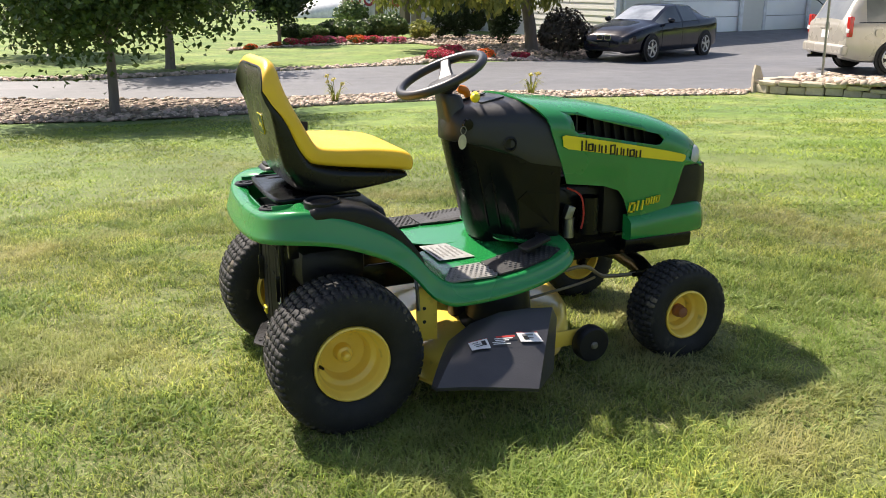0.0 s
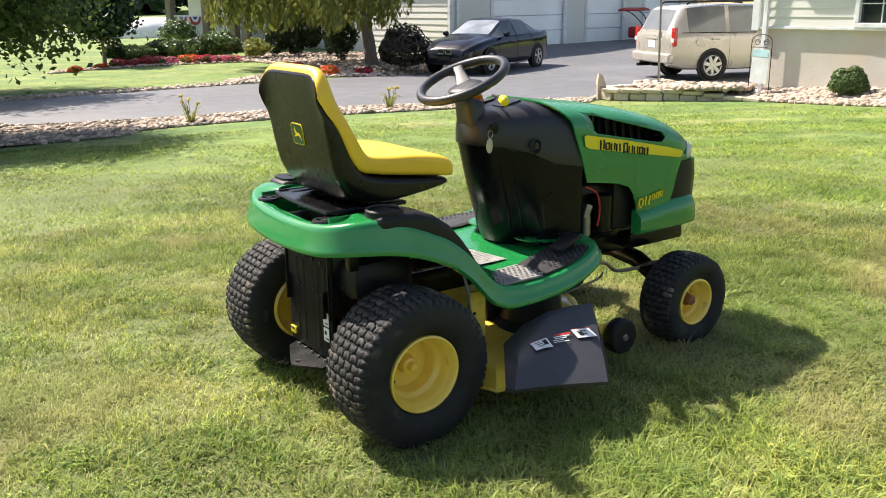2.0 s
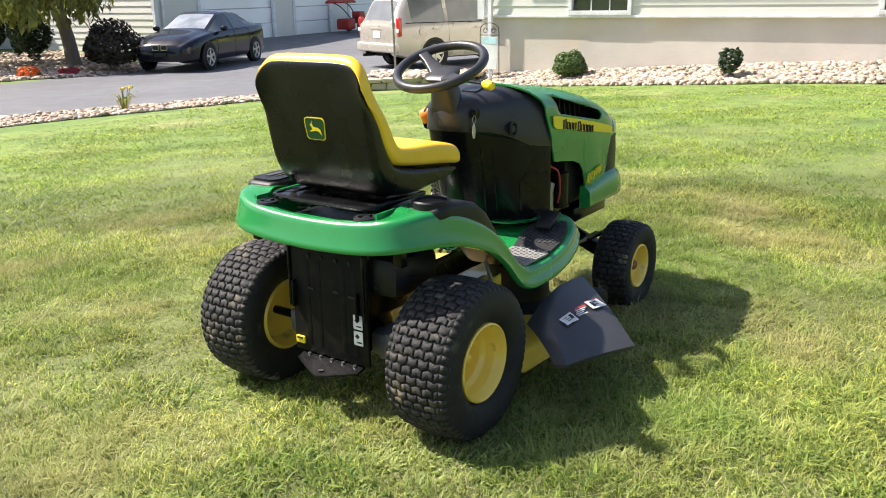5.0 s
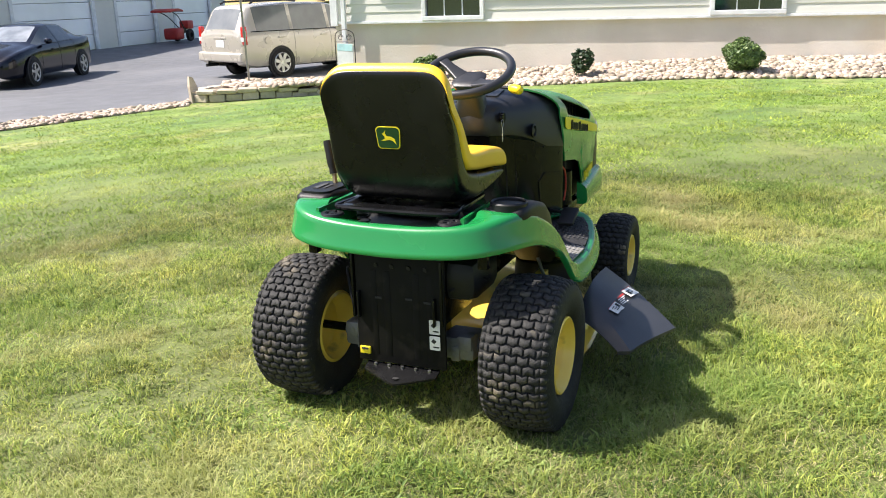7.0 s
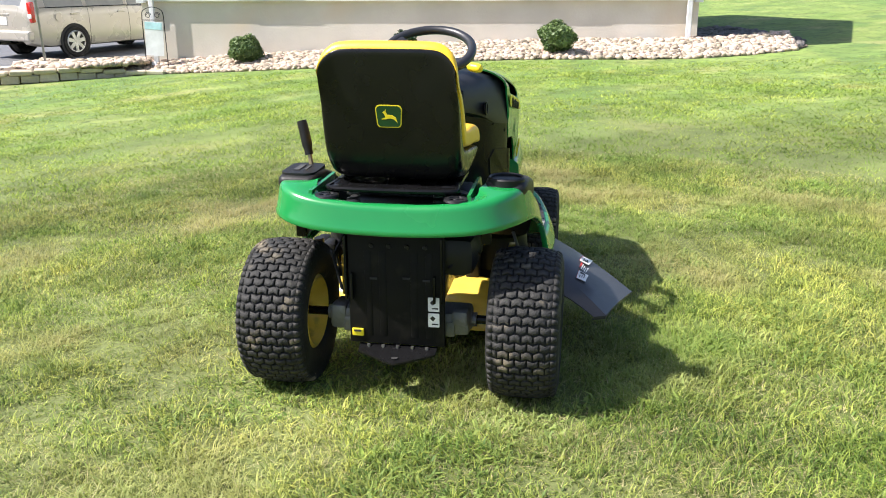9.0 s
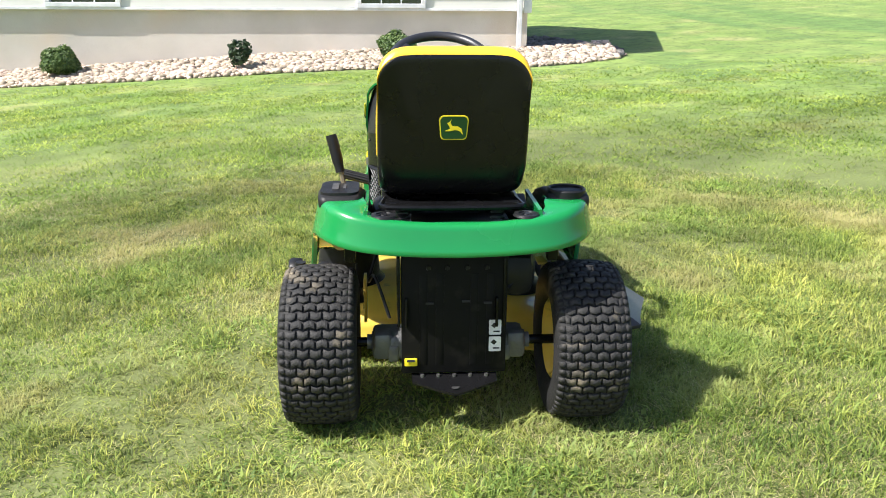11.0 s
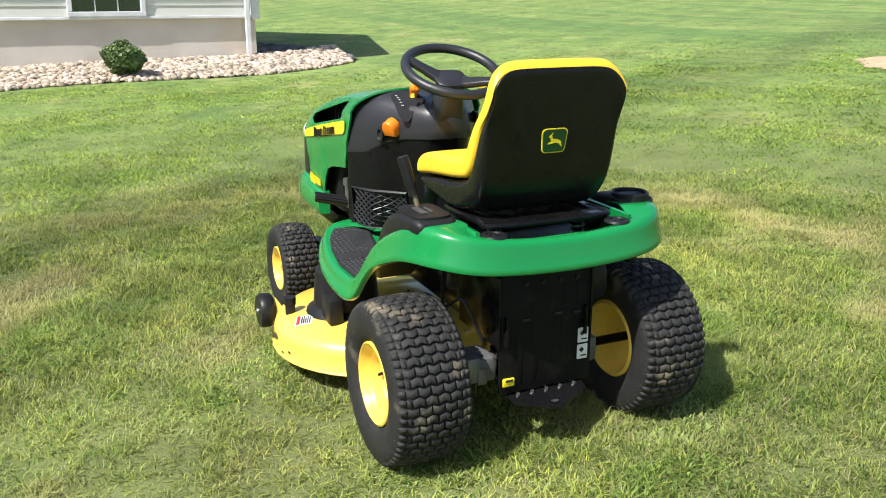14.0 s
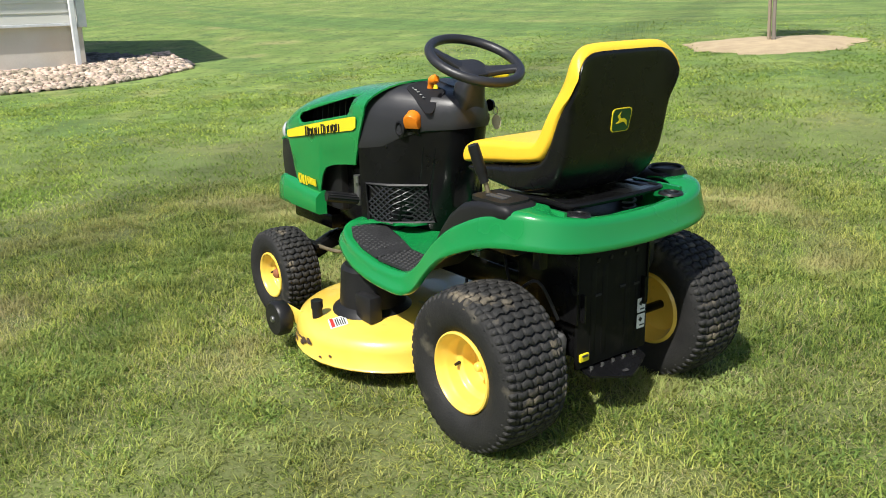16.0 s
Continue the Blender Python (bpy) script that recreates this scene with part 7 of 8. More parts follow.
for s in (-1, 1):
    bm = B()
    box(bm, (-2.36, s * 0.875, 0.98), (0.10, 0.14, 0.42), bev=0.03)
    tl = part("tail_lamp", bm, M["lamp_red"], van, "red tail lamp")
    part("reverse_lens", box(B(), (-2.405, s * 0.875, 0.90), (0.03, 0.12, 0.09), bev=0.01), M["white"], tl, "clear lens")
    bm = B()
    tube(bm, [(-1.95, s * 0.60, 1.68), (-1.85, s * 0.60, 1.73), (-0.2, s * 0.60, 1.745), (0.25, s * 0.60, 1.70)], 0.025, 6)
    part("roof_rail", bm, M["iron"], van, "black roof rail")
    for xx in (-1.35, -0.1):
        bm = B()
        box(bm, (xx, s * 0.935, 0.92), (0.2, 0.03, 0.035), bev=0.01)
        part("door_handle", bm, M["champagne"], van)
bm = B()
prism(bm, outline(0.085, 0.085, 0.08, 5), lambda u, v, w: (-1.75 + u, -0.936 - w, 0.86 + v), 0.004)
part("fuel_flap", bm, M["champagne"], van)
part("rear_plate", box(B(), (-2.44, 0, 0.80), (0.02, 0.32, 0.16)), M["white"], van, "pale rear plate", smooth=False)
part("plate_garnish", box(B(), (-2.43, 0, 0.93), (0.04, 0.5, 0.05), bev=0.01), M["champagne"], van)
part("rear_wiper", box(B(), (-2.31, 0.15, 1.19), (0.03, 0.55, 0.02), rot=(4, 0, 0)), M["iron"], van)
part("tailpipe", cyl(B(), (-2.52, 0.55, 0.30), (-2.2, 0.55, 0.30), 0.035), M["iron"], van)

# ---- garage building ----
GP, GU = Vector((18.4, 22.5, 0)), Vector((1.0, 0.07, 0)).normalized()
GV = Vector((-GU.y, GU.x, 0))
zg = -0.35
GMx = Matrix(((GU.x, GV.x, 0, GP.x), (GU.y, GV.y, 0, GP.y), (0, 0, 1, zg), (0, 0, 0, 1)))
gar = thing("garage_house", "pale sided house with white garage doors", "house", GMx)
DOORS = [(0.0, 3.75), (4.9, 7.2), (8.4, 11.0)]
GH, GL, GR, GD = 3.2, -1.9, 12.0, 9.0
bm = B()
prev = GL
for a, b in DOORS + [(GR, GR)]:
    if a > prev:
        box(bm, ((prev + a) / 2, 0.15, GH / 2 - 0.2), (a - prev, 0.3, GH + 0.4))
    if b > a:
        box(bm, ((a + b) / 2, 0.15, (2.25 + GH) / 2), (b - a, 0.3, GH - 2.25))
    prev = b
box(bm, (GR - 0.15, GD / 2, GH / 2 - 0.2), (0.3, GD - 0.6, GH + 0.4))
box(bm, (GL + 0.15, GD / 2, GH / 2 - 0.2), (0.3, GD - 0.6, GH + 0.4))
box(bm, ((GL + GR) / 2, GD - 0.1, GH / 2 - 0.2), (GR - GL, 0.3, GH + 0.4))
part("wall", bm, M["siding"], gar, smooth=False)
bm = B()
ring_loft(bm, [[(GL - 0.4, -0.12, GH), (GL - 0.4, GD + 0.5, GH), (GL - 0.4, GD / 2, GH + 2.6)], [(GR + 0.4, -0.12, GH), (GR + 0.4, GD + 0.5, GH), (GR + 0.4, GD / 2, GH + 2.6)]])
part("roof", bm, M["roof"], gar, smooth=False)
for a, b in DOORS:
    d = part("garage_door", B(), M["trimw"], gar, "white panelled garage door")
    for k in range(4):
        part("door_panel", box(B(), ((a + b) / 2, 0.12, 0.28 + 0.55 * k), (b - a - 0.02, 0.05, 0.535), bev=0.012), M["door_white"], d, smooth=False)
    for x in (a, b):
        part("door_casing", box(B(), (x, -0.01, 1.15), (0.14, 0.10, 2.35), bev=0.01), M["trimw"], gar, smooth=False)
    part("door_casing", box(B(), ((a + b) / 2, -0.01, 2.31), (b - a + 0.14, 0.10, 0.14), bev=0.01), M["trimw"], gar, smooth=False)
for u in (GL + 0.02, GR - 0.02):
    part("corner_trim", box(B(), (u, -0.02, GH / 2 - 0.15), (0.16, 0.12, GH + 0.3), bev=0.01), M["trimw"], gar, smooth=False)
part("downspout", box(B(), (GL + 0.28, -0.08, GH / 2), (0.09, 0.07, GH), bev=0.012), M["trimw"], gar, smooth=False)
LAPG = 0.21
for a, b in ((GL + 0.1, -0.07), (3.82, 4.83), (7.27, 8.33), (11.07, GR - 0.1)):
    for k in range(16):
        bm = B()
        ring_loft(bm, [[(a, 0.0, 0), (a, -0.03, 0), (a, -0.006, LAPG), (a, 0.0, LAPG)], [(b, 0.0, 0), (b, -0.03, 0), (b, -0.006, LAPG), (b, 0.0, LAPG)]])
        ob = part("siding_board", bm, M["siding"], gar, smooth=False)
        ob.location = (0, 0, -0.18 + LAPG * k)
for k in range(16):
    bm = B()
    ring_loft(bm, [[(GL, 0.1, 0), (GL - 0.03, 0.1, 0), (GL - 0.006, 0.1, LAPG), (GL, 0.1, LAPG)], [(GL, GD - 0.4, 0), (GL - 0.03, GD - 0.4, 0), (GL - 0.006, GD - 0.4, LAPG), (GL, GD - 0.4, LAPG)]])
    part("siding_board", bm, M["siding"], gar, smooth=False).location = (0, 0, -0.18 + LAPG * k)
for u in (4.35, 7.8, 11.5):
    lm = part("wall_lantern", B(), M["iron"], gar, "black wall lantern")
    bm = B()
    box(bm, (u, -0.03, 1.98), (0.12, 0.05, 0.30), bev=0.01)
    tube(bm, smoothed([(u, -0.05, 2.02), (u, -0.16, 2.12), (u, -0.20, 2.02)], 4), 0.012, 6)
    lathe(bm, [(0.0, 2.05), (0.09, 1.98), (0.08, 1.80), (0.05, 1.72), (0.0, 1.70)], 8, (u, -0.20, 0), "Z")
    part("lantern_body", bm, M["iron"], lm)
tl = thing("tiller", "red garden tiller standing by the garage doors", "tiller", Matrix.Translation((25.6, 21.9, gz(25.6, 21.9) + 0.05)) @ Euler((0, 0, radians(10))).to_matrix().to_4x4())
M["red_paint"] = mat("red_machine_paint", (0.42, 0.025, 0.02), 0.45, scale=9)
part("tine_guard", box(B(), (-0.45, 0, 0.32), (0.55, 0.6, 0.42), bev=0.08, seg=3), M["red_paint"], tl, "red tine guard")
part("engine", box(B(), (0.55, 0, 0.62), (0.45, 0.38, 0.32), bev=0.05), M["red_paint"], tl)
part("gearbox", box(B(), (0.1, 0, 0.42), (0.6, 0.16, 0.2), bev=0.03), M["iron"], tl)
for s in (-1, 1):
    bm = B()
    lathe(bm, [(0.10, 0.07), (0.22, 0.06), (0.24, 0), (0.22, -0.06), (0.10, -0.07)], 20, (0.25, s * 0.28, 0.24), closed=True)
    part("wheel", bm, M["rubber"], tl)
    part("handle_bar", tube(B(), smoothed([(0.15, s * 0.1, 0.5), (-0.4, s * 0.22, 0.95), (-0.95, s * 0.28, 1.15)], 4), 0.02, 6), M["iron"], tl)
bm = B()
ring_loft(bm, [[(-1.25 + 0.9 * k, -0.42, 1.12 + 0.06 * math.sin(k * 3)), (-1.25 + 0.9 * k, 0.42, 1.12 + 0.06 * math.sin(k * 3)), (-1.25 + 0.9 * k, 0.42, 1.18 + 0.08 * math.sin(k * 3)), (-1.25 + 0.9 * k, -0.42, 1.18 + 0.08 * math.sin(k * 3))] for k in (0, 0.33, 0.66, 1.0)])
part("hood_panel", bm, M["red_paint"], tl)

# ---- porch house ----
PA, PB = Vector((11.3, 34.9, 0)), Vector((12.9, 31.2, 0))
pu = (PB - PA).normalized()
pv = Vector((-pu.y, pu.x, 0))
zp = gz(11.5, 31.5)
PM = Matrix(((pu.x, pv.x, 0, PA.x), (pu.y, pv.y, 0, PA.y), (0, 0, 1, zp), (0, 0, 0, 1)))
ph = thing("porch_house", "pale sided house with a white railed porch", "house", PM)
bm = B()
box(bm, (1.8, 5.2, 1.8), (6.6, 6.0, 3.6))
part("wall", bm, M["siding"], ph, smooth=False)
bm = B()
ring_loft(bm, [[(-1.9, -0.5, 3.0), (-1.9, 8.6, 3.5), (-1.9, 4.2, 5.6)], [(5.5, -0.5, 3.0), (5.5, 8.6, 3.5), (5.5, 4.2, 5.6)]])
part("roof", bm, M["roof"], ph, smooth=False)
part("porch_floor", box(B(), (1.9, 1.0, 0.22), (4.6, 2.3, 0.30)), M["trimw"], ph, smooth=False)
for x in (-0.25, 1.85, 3.35, 4.0):
    part("porch_post", box(B(), (x, 0.05, 1.65), (0.30, 0.30, 2.8), bev=0.02), M["wood"], ph, "tan stone-faced post", smooth=False)
for a, b in ((-0.05, 1.65), (2.05, 3.2)):
    rl = part("railing", B(), M["trimw"], ph, "white porch railing")
    for z in (0.48, 1.38):
        part("rail", box(B(), ((a + b) / 2, 0.05, z), (b - a, 0.07, 0.08), bev=0.01), M["trimw"], rl, smooth=False)
    nb = int((b - a) / 0.11)
    for k in range(nb):
        part("baluster", box(B(), (a + 0.06 + 0.11 * k, 0.05, 0.93), (0.045, 0.04, 0.86)), M["trimw"], rl, smooth=False)
M["bunt_red"] = mat("red_cloth", (0.40, 0.05, 0.06), 0.8, scale=9)
M["bunt_blue"] = mat("blue_cloth", (0.08, 0.10, 0.22), 0.8, scale=9)
for x in (0.42, 1.25, 2.35, 2.95):
    bt = thing("bunting", "red white and blue half-round bunting on the rail", "bunting", PM @ Matrix.Translation((x, -0.01, 1.36)), group="buntings on the porch")
    for r0, r1, mt in ((0.0, 0.12, M["bunt_blue"]), (0.12, 0.22, M["trimw"]), (0.22, 0.34, M["bunt_red"])):
        bm = B()
        pts = []
        for k in range(9):
            a = math.pi + math.pi * k / 8
            pts.append((math.cos(a), math.sin(a)))
        vs = []
        for c_, s_ in pts:
            ff = 0.02 * math.sin(8 * math.atan2(s_, c_))
            vs.append((bm.verts.new((r0 * c_, ff, r0 * s_)), bm.verts.new((r1 * c_, ff - 0.015, r1 * s_))))
        for a, b in zip(vs, vs[1:]):
            bm.faces.new((a[0], a[1], b[1], b[0]))
        sb = part("swag", bm, mt, bt)
        sm = sb.modifiers.new("thick", "SOLIDIFY")
        sm.thickness = 0.006
for x in (1.0,):
    window(ph, x, 0.9, 1.0, 2.3)
    w_ = ph.children[-1]
    w_.location = (0, 2.15, 0)
part("porch_door", box(B(), (3.75, 2.15, 1.4), (0.95, 0.08, 2.05), bev=0.01), M["trimw"], ph, "white glazed door", smooth=False)
part("door_glass", box(B(), (3.75, 2.10, 1.5), (0.5, 0.03, 1.3)), M["pane"], ph, smooth=False)

# hedge, flower rows, bed before the porch
for k in range(9):
    f = k / 8
    bush("hedge_shrub", 7.0 + 3.7 * f, 28.4 - 0.7 * f + 0.2 * math.sin(k * 2.3), 0.42 + 0.16 * f + 0.05 * math.sin(k * 2.1), 0.22 + 0.17 * f + 0.05 * math.cos(k * 1.7), M["leaf_shrub"] if k % 3 else M["leaf_dark"], "rounded green shrub in the hedge before the porch", 1500, 0.085, stem=False, group="hedge shrubs")
bush("hedge_shrub", 10.9, 33.5, 0.7, 0.6, M["leaf_shrub"], "rounded shrub beside the porch", 1200, 0.10, stem=False, group="hedge shrubs")
FL = [("petal_orange", 4.92, 25.25), ("petal_orange", 5.86, 26.0), ("petal_red", 6.45, 26.35), ("petal_red", 7.0, 26.45), ("petal_red", 7.5, 26.5), ("petal_pink", 7.85, 26.5), ("petal_pink", 8.2, 26.4), ("petal_orange", 8.7, 26.2), ("petal_red", 9.15, 26.0), ("petal_pink", 9.6, 25.9), ("petal_pink", 9.95, 25.7),
      ("petal_red", 8.4, 18.7), ("petal_red", 8.85, 19.3), ("petal_red", 9.7, 20.5), ("petal_orange", 9.88, 18.7), ("petal_red", 11.1, 18.95)]
for k, (mn, x, y) in enumerate(FL):
    r = (0.22 if k < 2 else 0.34 + 0.05 * math.sin(k * 1.9)) if k < 11 else (0.36 if k < 15 else 0.25)
    t = bush("flower_mound", x, y, r * 0.7, r * 0.30, M["leaf_shrub"], "low mound of " + {"petal_red": "red", "petal_pink": "pink", "petal_orange": "orange"}[mn] + " flowers in the stone bed", 420, 0.06, stem=False, category="flowers", group="flower mounds", lift=0.02)
    p, nr = blob_points(850, (0, 0, r * 0.30 + 0.03), (r, r * 0.8, r * 0.38), inner=0.8, lump=0.35)
    p[:, 2] = np.maximum(p[:, 2], 0.05)
    leaves("blossoms", p, nr, 0.045, M[mn], t, elong=1.0, jitter=0.8)
MB_A = [(6.8, 18.05), (8.0, 18.35), (9.9, 18.1), (11.5, 18.2), (13.2, 18.9), (14.0, 20.0)]
MB_B = [(7.0, 18.7), (9.4, 20.6), (10.8, 22.8), (10.6, 26.6), (13.0, 29.0), (15.8, 26.5)]
surface("garden_bed", MB_A, MB_B, M["bedsoil"], 0.02, "soil of the garden bed before the porch", "bed", rows=10)
stone_field("garden_stones", scatter(MB_A, MB_B, 5200), 0.07, "tan stones covering the garden bed")
FB_A = [(-4, 20.0), (-1.6, 18.25), (3.0, 17.9), (7.0, 17.8), (8.7, 18.5)]
FB_B = [(-3.8, 20.4), (-1.5, 18.65), (3.0, 18.3), (7.0, 18.25), (8.9, 19.1)]
stone_field("flower_bed_stones", scatter([(4.2, 25.0), (6.5, 25.9), (9.0, 25.6), (10.6, 25.0)], [(4.3, 25.6), (6.5, 26.9), (9.2, 26.8), (11.2, 26.6)], 1300), 0.06, "tan stones round the flower row")
stone_field("far_border_stones", scatter(FB_A, FB_B, 1400), 0.07, "stone edging along the far side of the driveway")
for x, y, r, h in ((12.2, 26.9, 0.48, 0.75), (12.85, 26.7, 0.38, 0.72), (13.3, 26.3, 0.38, 0.72), (13.6, 25.4, 0.38, 0.70), (12.8, 23.2, 0.50, 0.74)):
    bush("column_evergreen", x, y, r, h, M["leaf_dark"], "dark clipped evergreen in the garden bed", 2400, 0.07, stem=False, group="clipped evergreens")
bush("barberry_bush", 12.45, 19.1, 0.92, 0.62, M["leaf_brown"], "dark brownish bush beside the parked sedan", 4200, 0.07, flat=0.8)
bush("garden_shrub", 11.2, 26.4, 0.55, 0.3, M["leaf_light"], "loose grey-green plant in the garden bed", 700, 0.09, stem=False)
# daylily at the driveway edge
for x, y, lab in ((3.55, 11.55, "daylily with yellow flowers in the stone border"), (7.0, 11.0, "daylily with a pale flower in the stone border")):
    dl = thing("daylily", lab, "flower", Matrix.Translation((x, y, gz(x, y))), group="daylilies")
    for k in range(26):
        a = rng.uniform(0, 6.28)
        hgt, out = rng.uniform(0.16, 0.36), rng.uniform(0.08, 0.26)
        bm = B()
        d = Vector((math.cos(a), math.sin(a), 0))
        pr = Vector((-d.y, d.x, 0)) * 0.012
        pts = [d * 0.03, d * out * 0.5 + Vector((0, 0, hgt * 0.8)), d * out * 0.9 + Vector((0, 0, hgt)), d * out * 1.5 + Vector((0, 0, hgt * 0.75))]
        vs = [(bm.verts.new(p + pr * w), bm.verts.new(p - pr * w)) for p, w in zip(pts, (1, 1, 0.7, 0.1))]
        for p, q in zip(vs, vs[1:]):
            bm.faces.new((p[0], p[1], q[1], q[0]))
        part("blade", bm, M["leaf_light"], dl)
    for k in range(4):
        a = rng.uniform(0, 6.28)
        tip = Vector((0.13 * math.cos(a), 0.13 * math.sin(a), rng.uniform(0.32, 0.48)))
        part("stalk", tube(B(), [(0, 0, 0), tip * 0.6, tip], 0.005, 5), M["leaf_light"], dl)
        p, nr = blob_points(16, tip, (0.035, 0.035, 0.03))
        leaves("bloom", p, nr, 0.04, M["petal_yellow"], dl, elong=1.2)

# ---- trees ----
tree("lawn_tree", 0.05, 11.75, 0.085, 1.35, (-0.1, 0.1, 2.5), (2.1, 2.1, 1.55), M["leaf"], "leafy green tree in the stone border by the driveway", 44000, 0.066, limbs=34, seed=3)
tree("lawn_tree", 1.85, 19.8, 0.13, 1.3, (-0.4, 0.2, 2.7), (2.3, 2.3, 1.5), M["leaf"], "leafy green tree beyond the driveway", 16000, 0.10, limbs=20, seed=4)
tree("lawn_tree", -0.8, 26.5, 0.12, 1.5, (0, 0, 2.9), (2.2, 2.2, 1.6), M["leaf"], "green tree standing on the far lawn", 7000, 0.15, limbs=14, seed=5)
tree("round_tree", 6.4, 27.6, 0.075, 0.8, (0.0, 0, 2.05), (1.05, 1.05, 1.35), M["leaf_dark"], "small dense dark green tree on the far lawn", 6500, 0.12, limbs=14, seed=6)
wl = thing("weeping_willow", "weeping tree with hanging yellow-green foliage", "tree", Matrix.Translation((12.5, 21.1, gz(12.5, 21.1))))
bm = B()
tube(bm, smoothed([(0.15, 0, -0.1), (0.05, 0, 0.8), (-0.15, 0.1, 1.8), (-0.5, 0.3, 3.2)], 4), 0.2, 10, radii=[0.26, 0.22, 0.20, 0.19, 0.18, 0.17, 0.16, 0.15, 0.14, 0.13, 0.12, 0.1, 0.06])
part("trunk", bm, M["bark"], wl)
WC, WN = [], []
for k in range(420):
    a, rr = rng.uniform(0, 6.28), 2.7 * math.sqrt(rng.uniform(0.02, 1))
    cx_, cy_ = -1.3 + rr * math.cos(a) * 1.15, 1.0 + rr * math.sin(a)
    top_ = 3.4 - 0.12 * rr * rr + rng.uniform(-0.3, 0.3)
    low_ = rng.uniform(1.05, 2.1) if rr > 0.8 else 1.9
    m_ = 26
    zz = np.linspace(top_, low_, m_)
    WC.append(np.stack((cx_ + rng.normal(size=m_) * 0.06 + 0.1 * np.sin(zz * 2 + k), cy_ + rng.normal(size=m_) * 0.06, zz), 1))
    WN.append(np.tile((math.cos(a), math.sin(a), 0.2), (m_, 1)))
leaves("hanging_foliage", np.concatenate(WC), np.concatenate(WN), 0.11, M["leaf_light"], wl, elong=2.2, droop=2.2)
for k in range(7):
    a = 2 * math.pi * k / 7
    part("limb", tube(B(), smoothed([(-0.3, 0.2, 2.4), (-0.8 + 0.9 * math.cos(a), 0.6 + 0.9 * math.sin(a), 3.3), (-1.3 + 2.0 * math.cos(a), 1.0 + 2.0 * math.sin(a), 3.2)], 4), 0.04, 6), M["bark"], wl)

# young trees on the rising lawn, each in a ring of bare earth
for x, y, r, h in ((5.40, -9.35, 1.16, 2.6), (60.0, -20.9, 1.4, 3.0), (70.0, -12.0, 1.2, 3.0)):
    zt_ = gz(x, y)
    bm = B()
    n_ = 96
    rings = []
    for k in (1.0, 0.8, 0.4, 0.05):
        ring = []
        for j in range(n_):
            a = 2 * math.pi * j / n_
            q = r * k * (1 + (0.07 * math.sin(3 * a + 1) + 0.05 * math.sin(7 * a) + 0.03 * math.sin(17 * a + 2) + 0.025 * math.sin(29 * a)) * k)
            ring.append((x + q * math.cos(a), y + q * math.sin(a), gz(x + q * math.cos(a), y + q * math.sin(a)) + (0.004 if k == 1.0 else 0.02 + 0.05 * (1 - k))))
        rings.append(ring)
    ring_loft(bm, rings, caps=(False, True))
    tagged(finish("tree_ring", bm, M["dirt"]), "ring of bare sandy earth round a young tree", "bare earth", kind="structure")
    yt = tree("young_tree", x, y, 0.03, 1.2, (0.05, 0, 2.1), (0.55, 0.55, 0.8), M["leaf"], "slim young tree in a ring of bare earth", 700, 0.09, limbs=8, seed=int(x), group="young trees")
    bm = B()
    box(bm, (0.10, 0.02, 0.55), (0.035, 0.035, 1.3), rot=(0, 3, 0))
    part("stake", bm, M["wood"], yt, "weathered wooden stake")
    bm = B()
    lathe(bm, [(0.045, 0.98), (0.05, 1.05), (0.045, 1.2), (0.04, 0.98)], 10, (0.06, 0, 0), "Z")
    part("tree_tie", bm, M["aqua"], yt, "pale blue tie band")

# ---- distance: field, woods, far road ----
surface("grain_field", [(40, 60), (80, 60), (150, 30), (170, 0)], [(70, 130), (140, 120), (230, 70), (250, 10)], M["field"], 0.25, "ripe golden field beyond the garage", "field", rows=14)
surface("far_road", [(-60, 75), (-20, 66), (20, 62), (34, 62)], [(-60, 78), (-20, 69), (20, 64.5), (34, 64.5)], M["asphalt"], 0.06, "pale far road across the lawn", "road", rows=3)
wd = thing("white_mound", "white covered mound on the far lawn", "cover", Matrix.Translation((15.3, 50.5, gz(15.3, 50.5))))
bm = B()
bmesh.ops.create_uvsphere(bm, u_segments=24, v_segments=12, radius=1.0, matrix=Matrix.Diagonal((2.6, 1.5, 1.15, 1)))
part("cover_sheet", bm, M["trimw"], wd, "white plastic sheet")
WC, WN = [], []
for k in range(230):
    a = radians(rng.uniform(-8, 128))
    d = rng.uniform(95, 120) if a > radians(62) else rng.uniform(215, 260)
    x, y = d * math.cos(a), d * math.sin(a)
    s_ = d / 110
    h = rng.uniform(6, 11) * s_
    p, nr = blob_points(240, (x, y, gz(x, y) + h * 0.5), (rng.uniform(3, 5.5) * s_, rng.uniform(3, 5.5) * s_, h * 0.56), inner=0.7)
    WC.append(p)
    WN.append(nr)
fw = leaves("far_woods", np.concatenate(WC), np.concatenate(WN), 1.5, M["leaf_dark"], None, elong=1.2)
tagged(fw, "dark line of distant woods", "woods", kind="stuff")

# ---- grass blades round the tractor ----
def bare(x, y):
    """How dry and thin the lawn is, 0 to 1."""
    v = 0.5 + 0.22 * np.sin(x * 1.9 + 0.7) * np.sin(y * 2.3 + 1.1) + 0.2 * np.sin(x * 0.83 - y * 1.1 + 2) + 0.16 * np.sin(x * 4.7 + y * 3.9) + 0.10 * np.sin(7.9 * x - 6.1 * y)
    return np.clip(v, 0, 1)


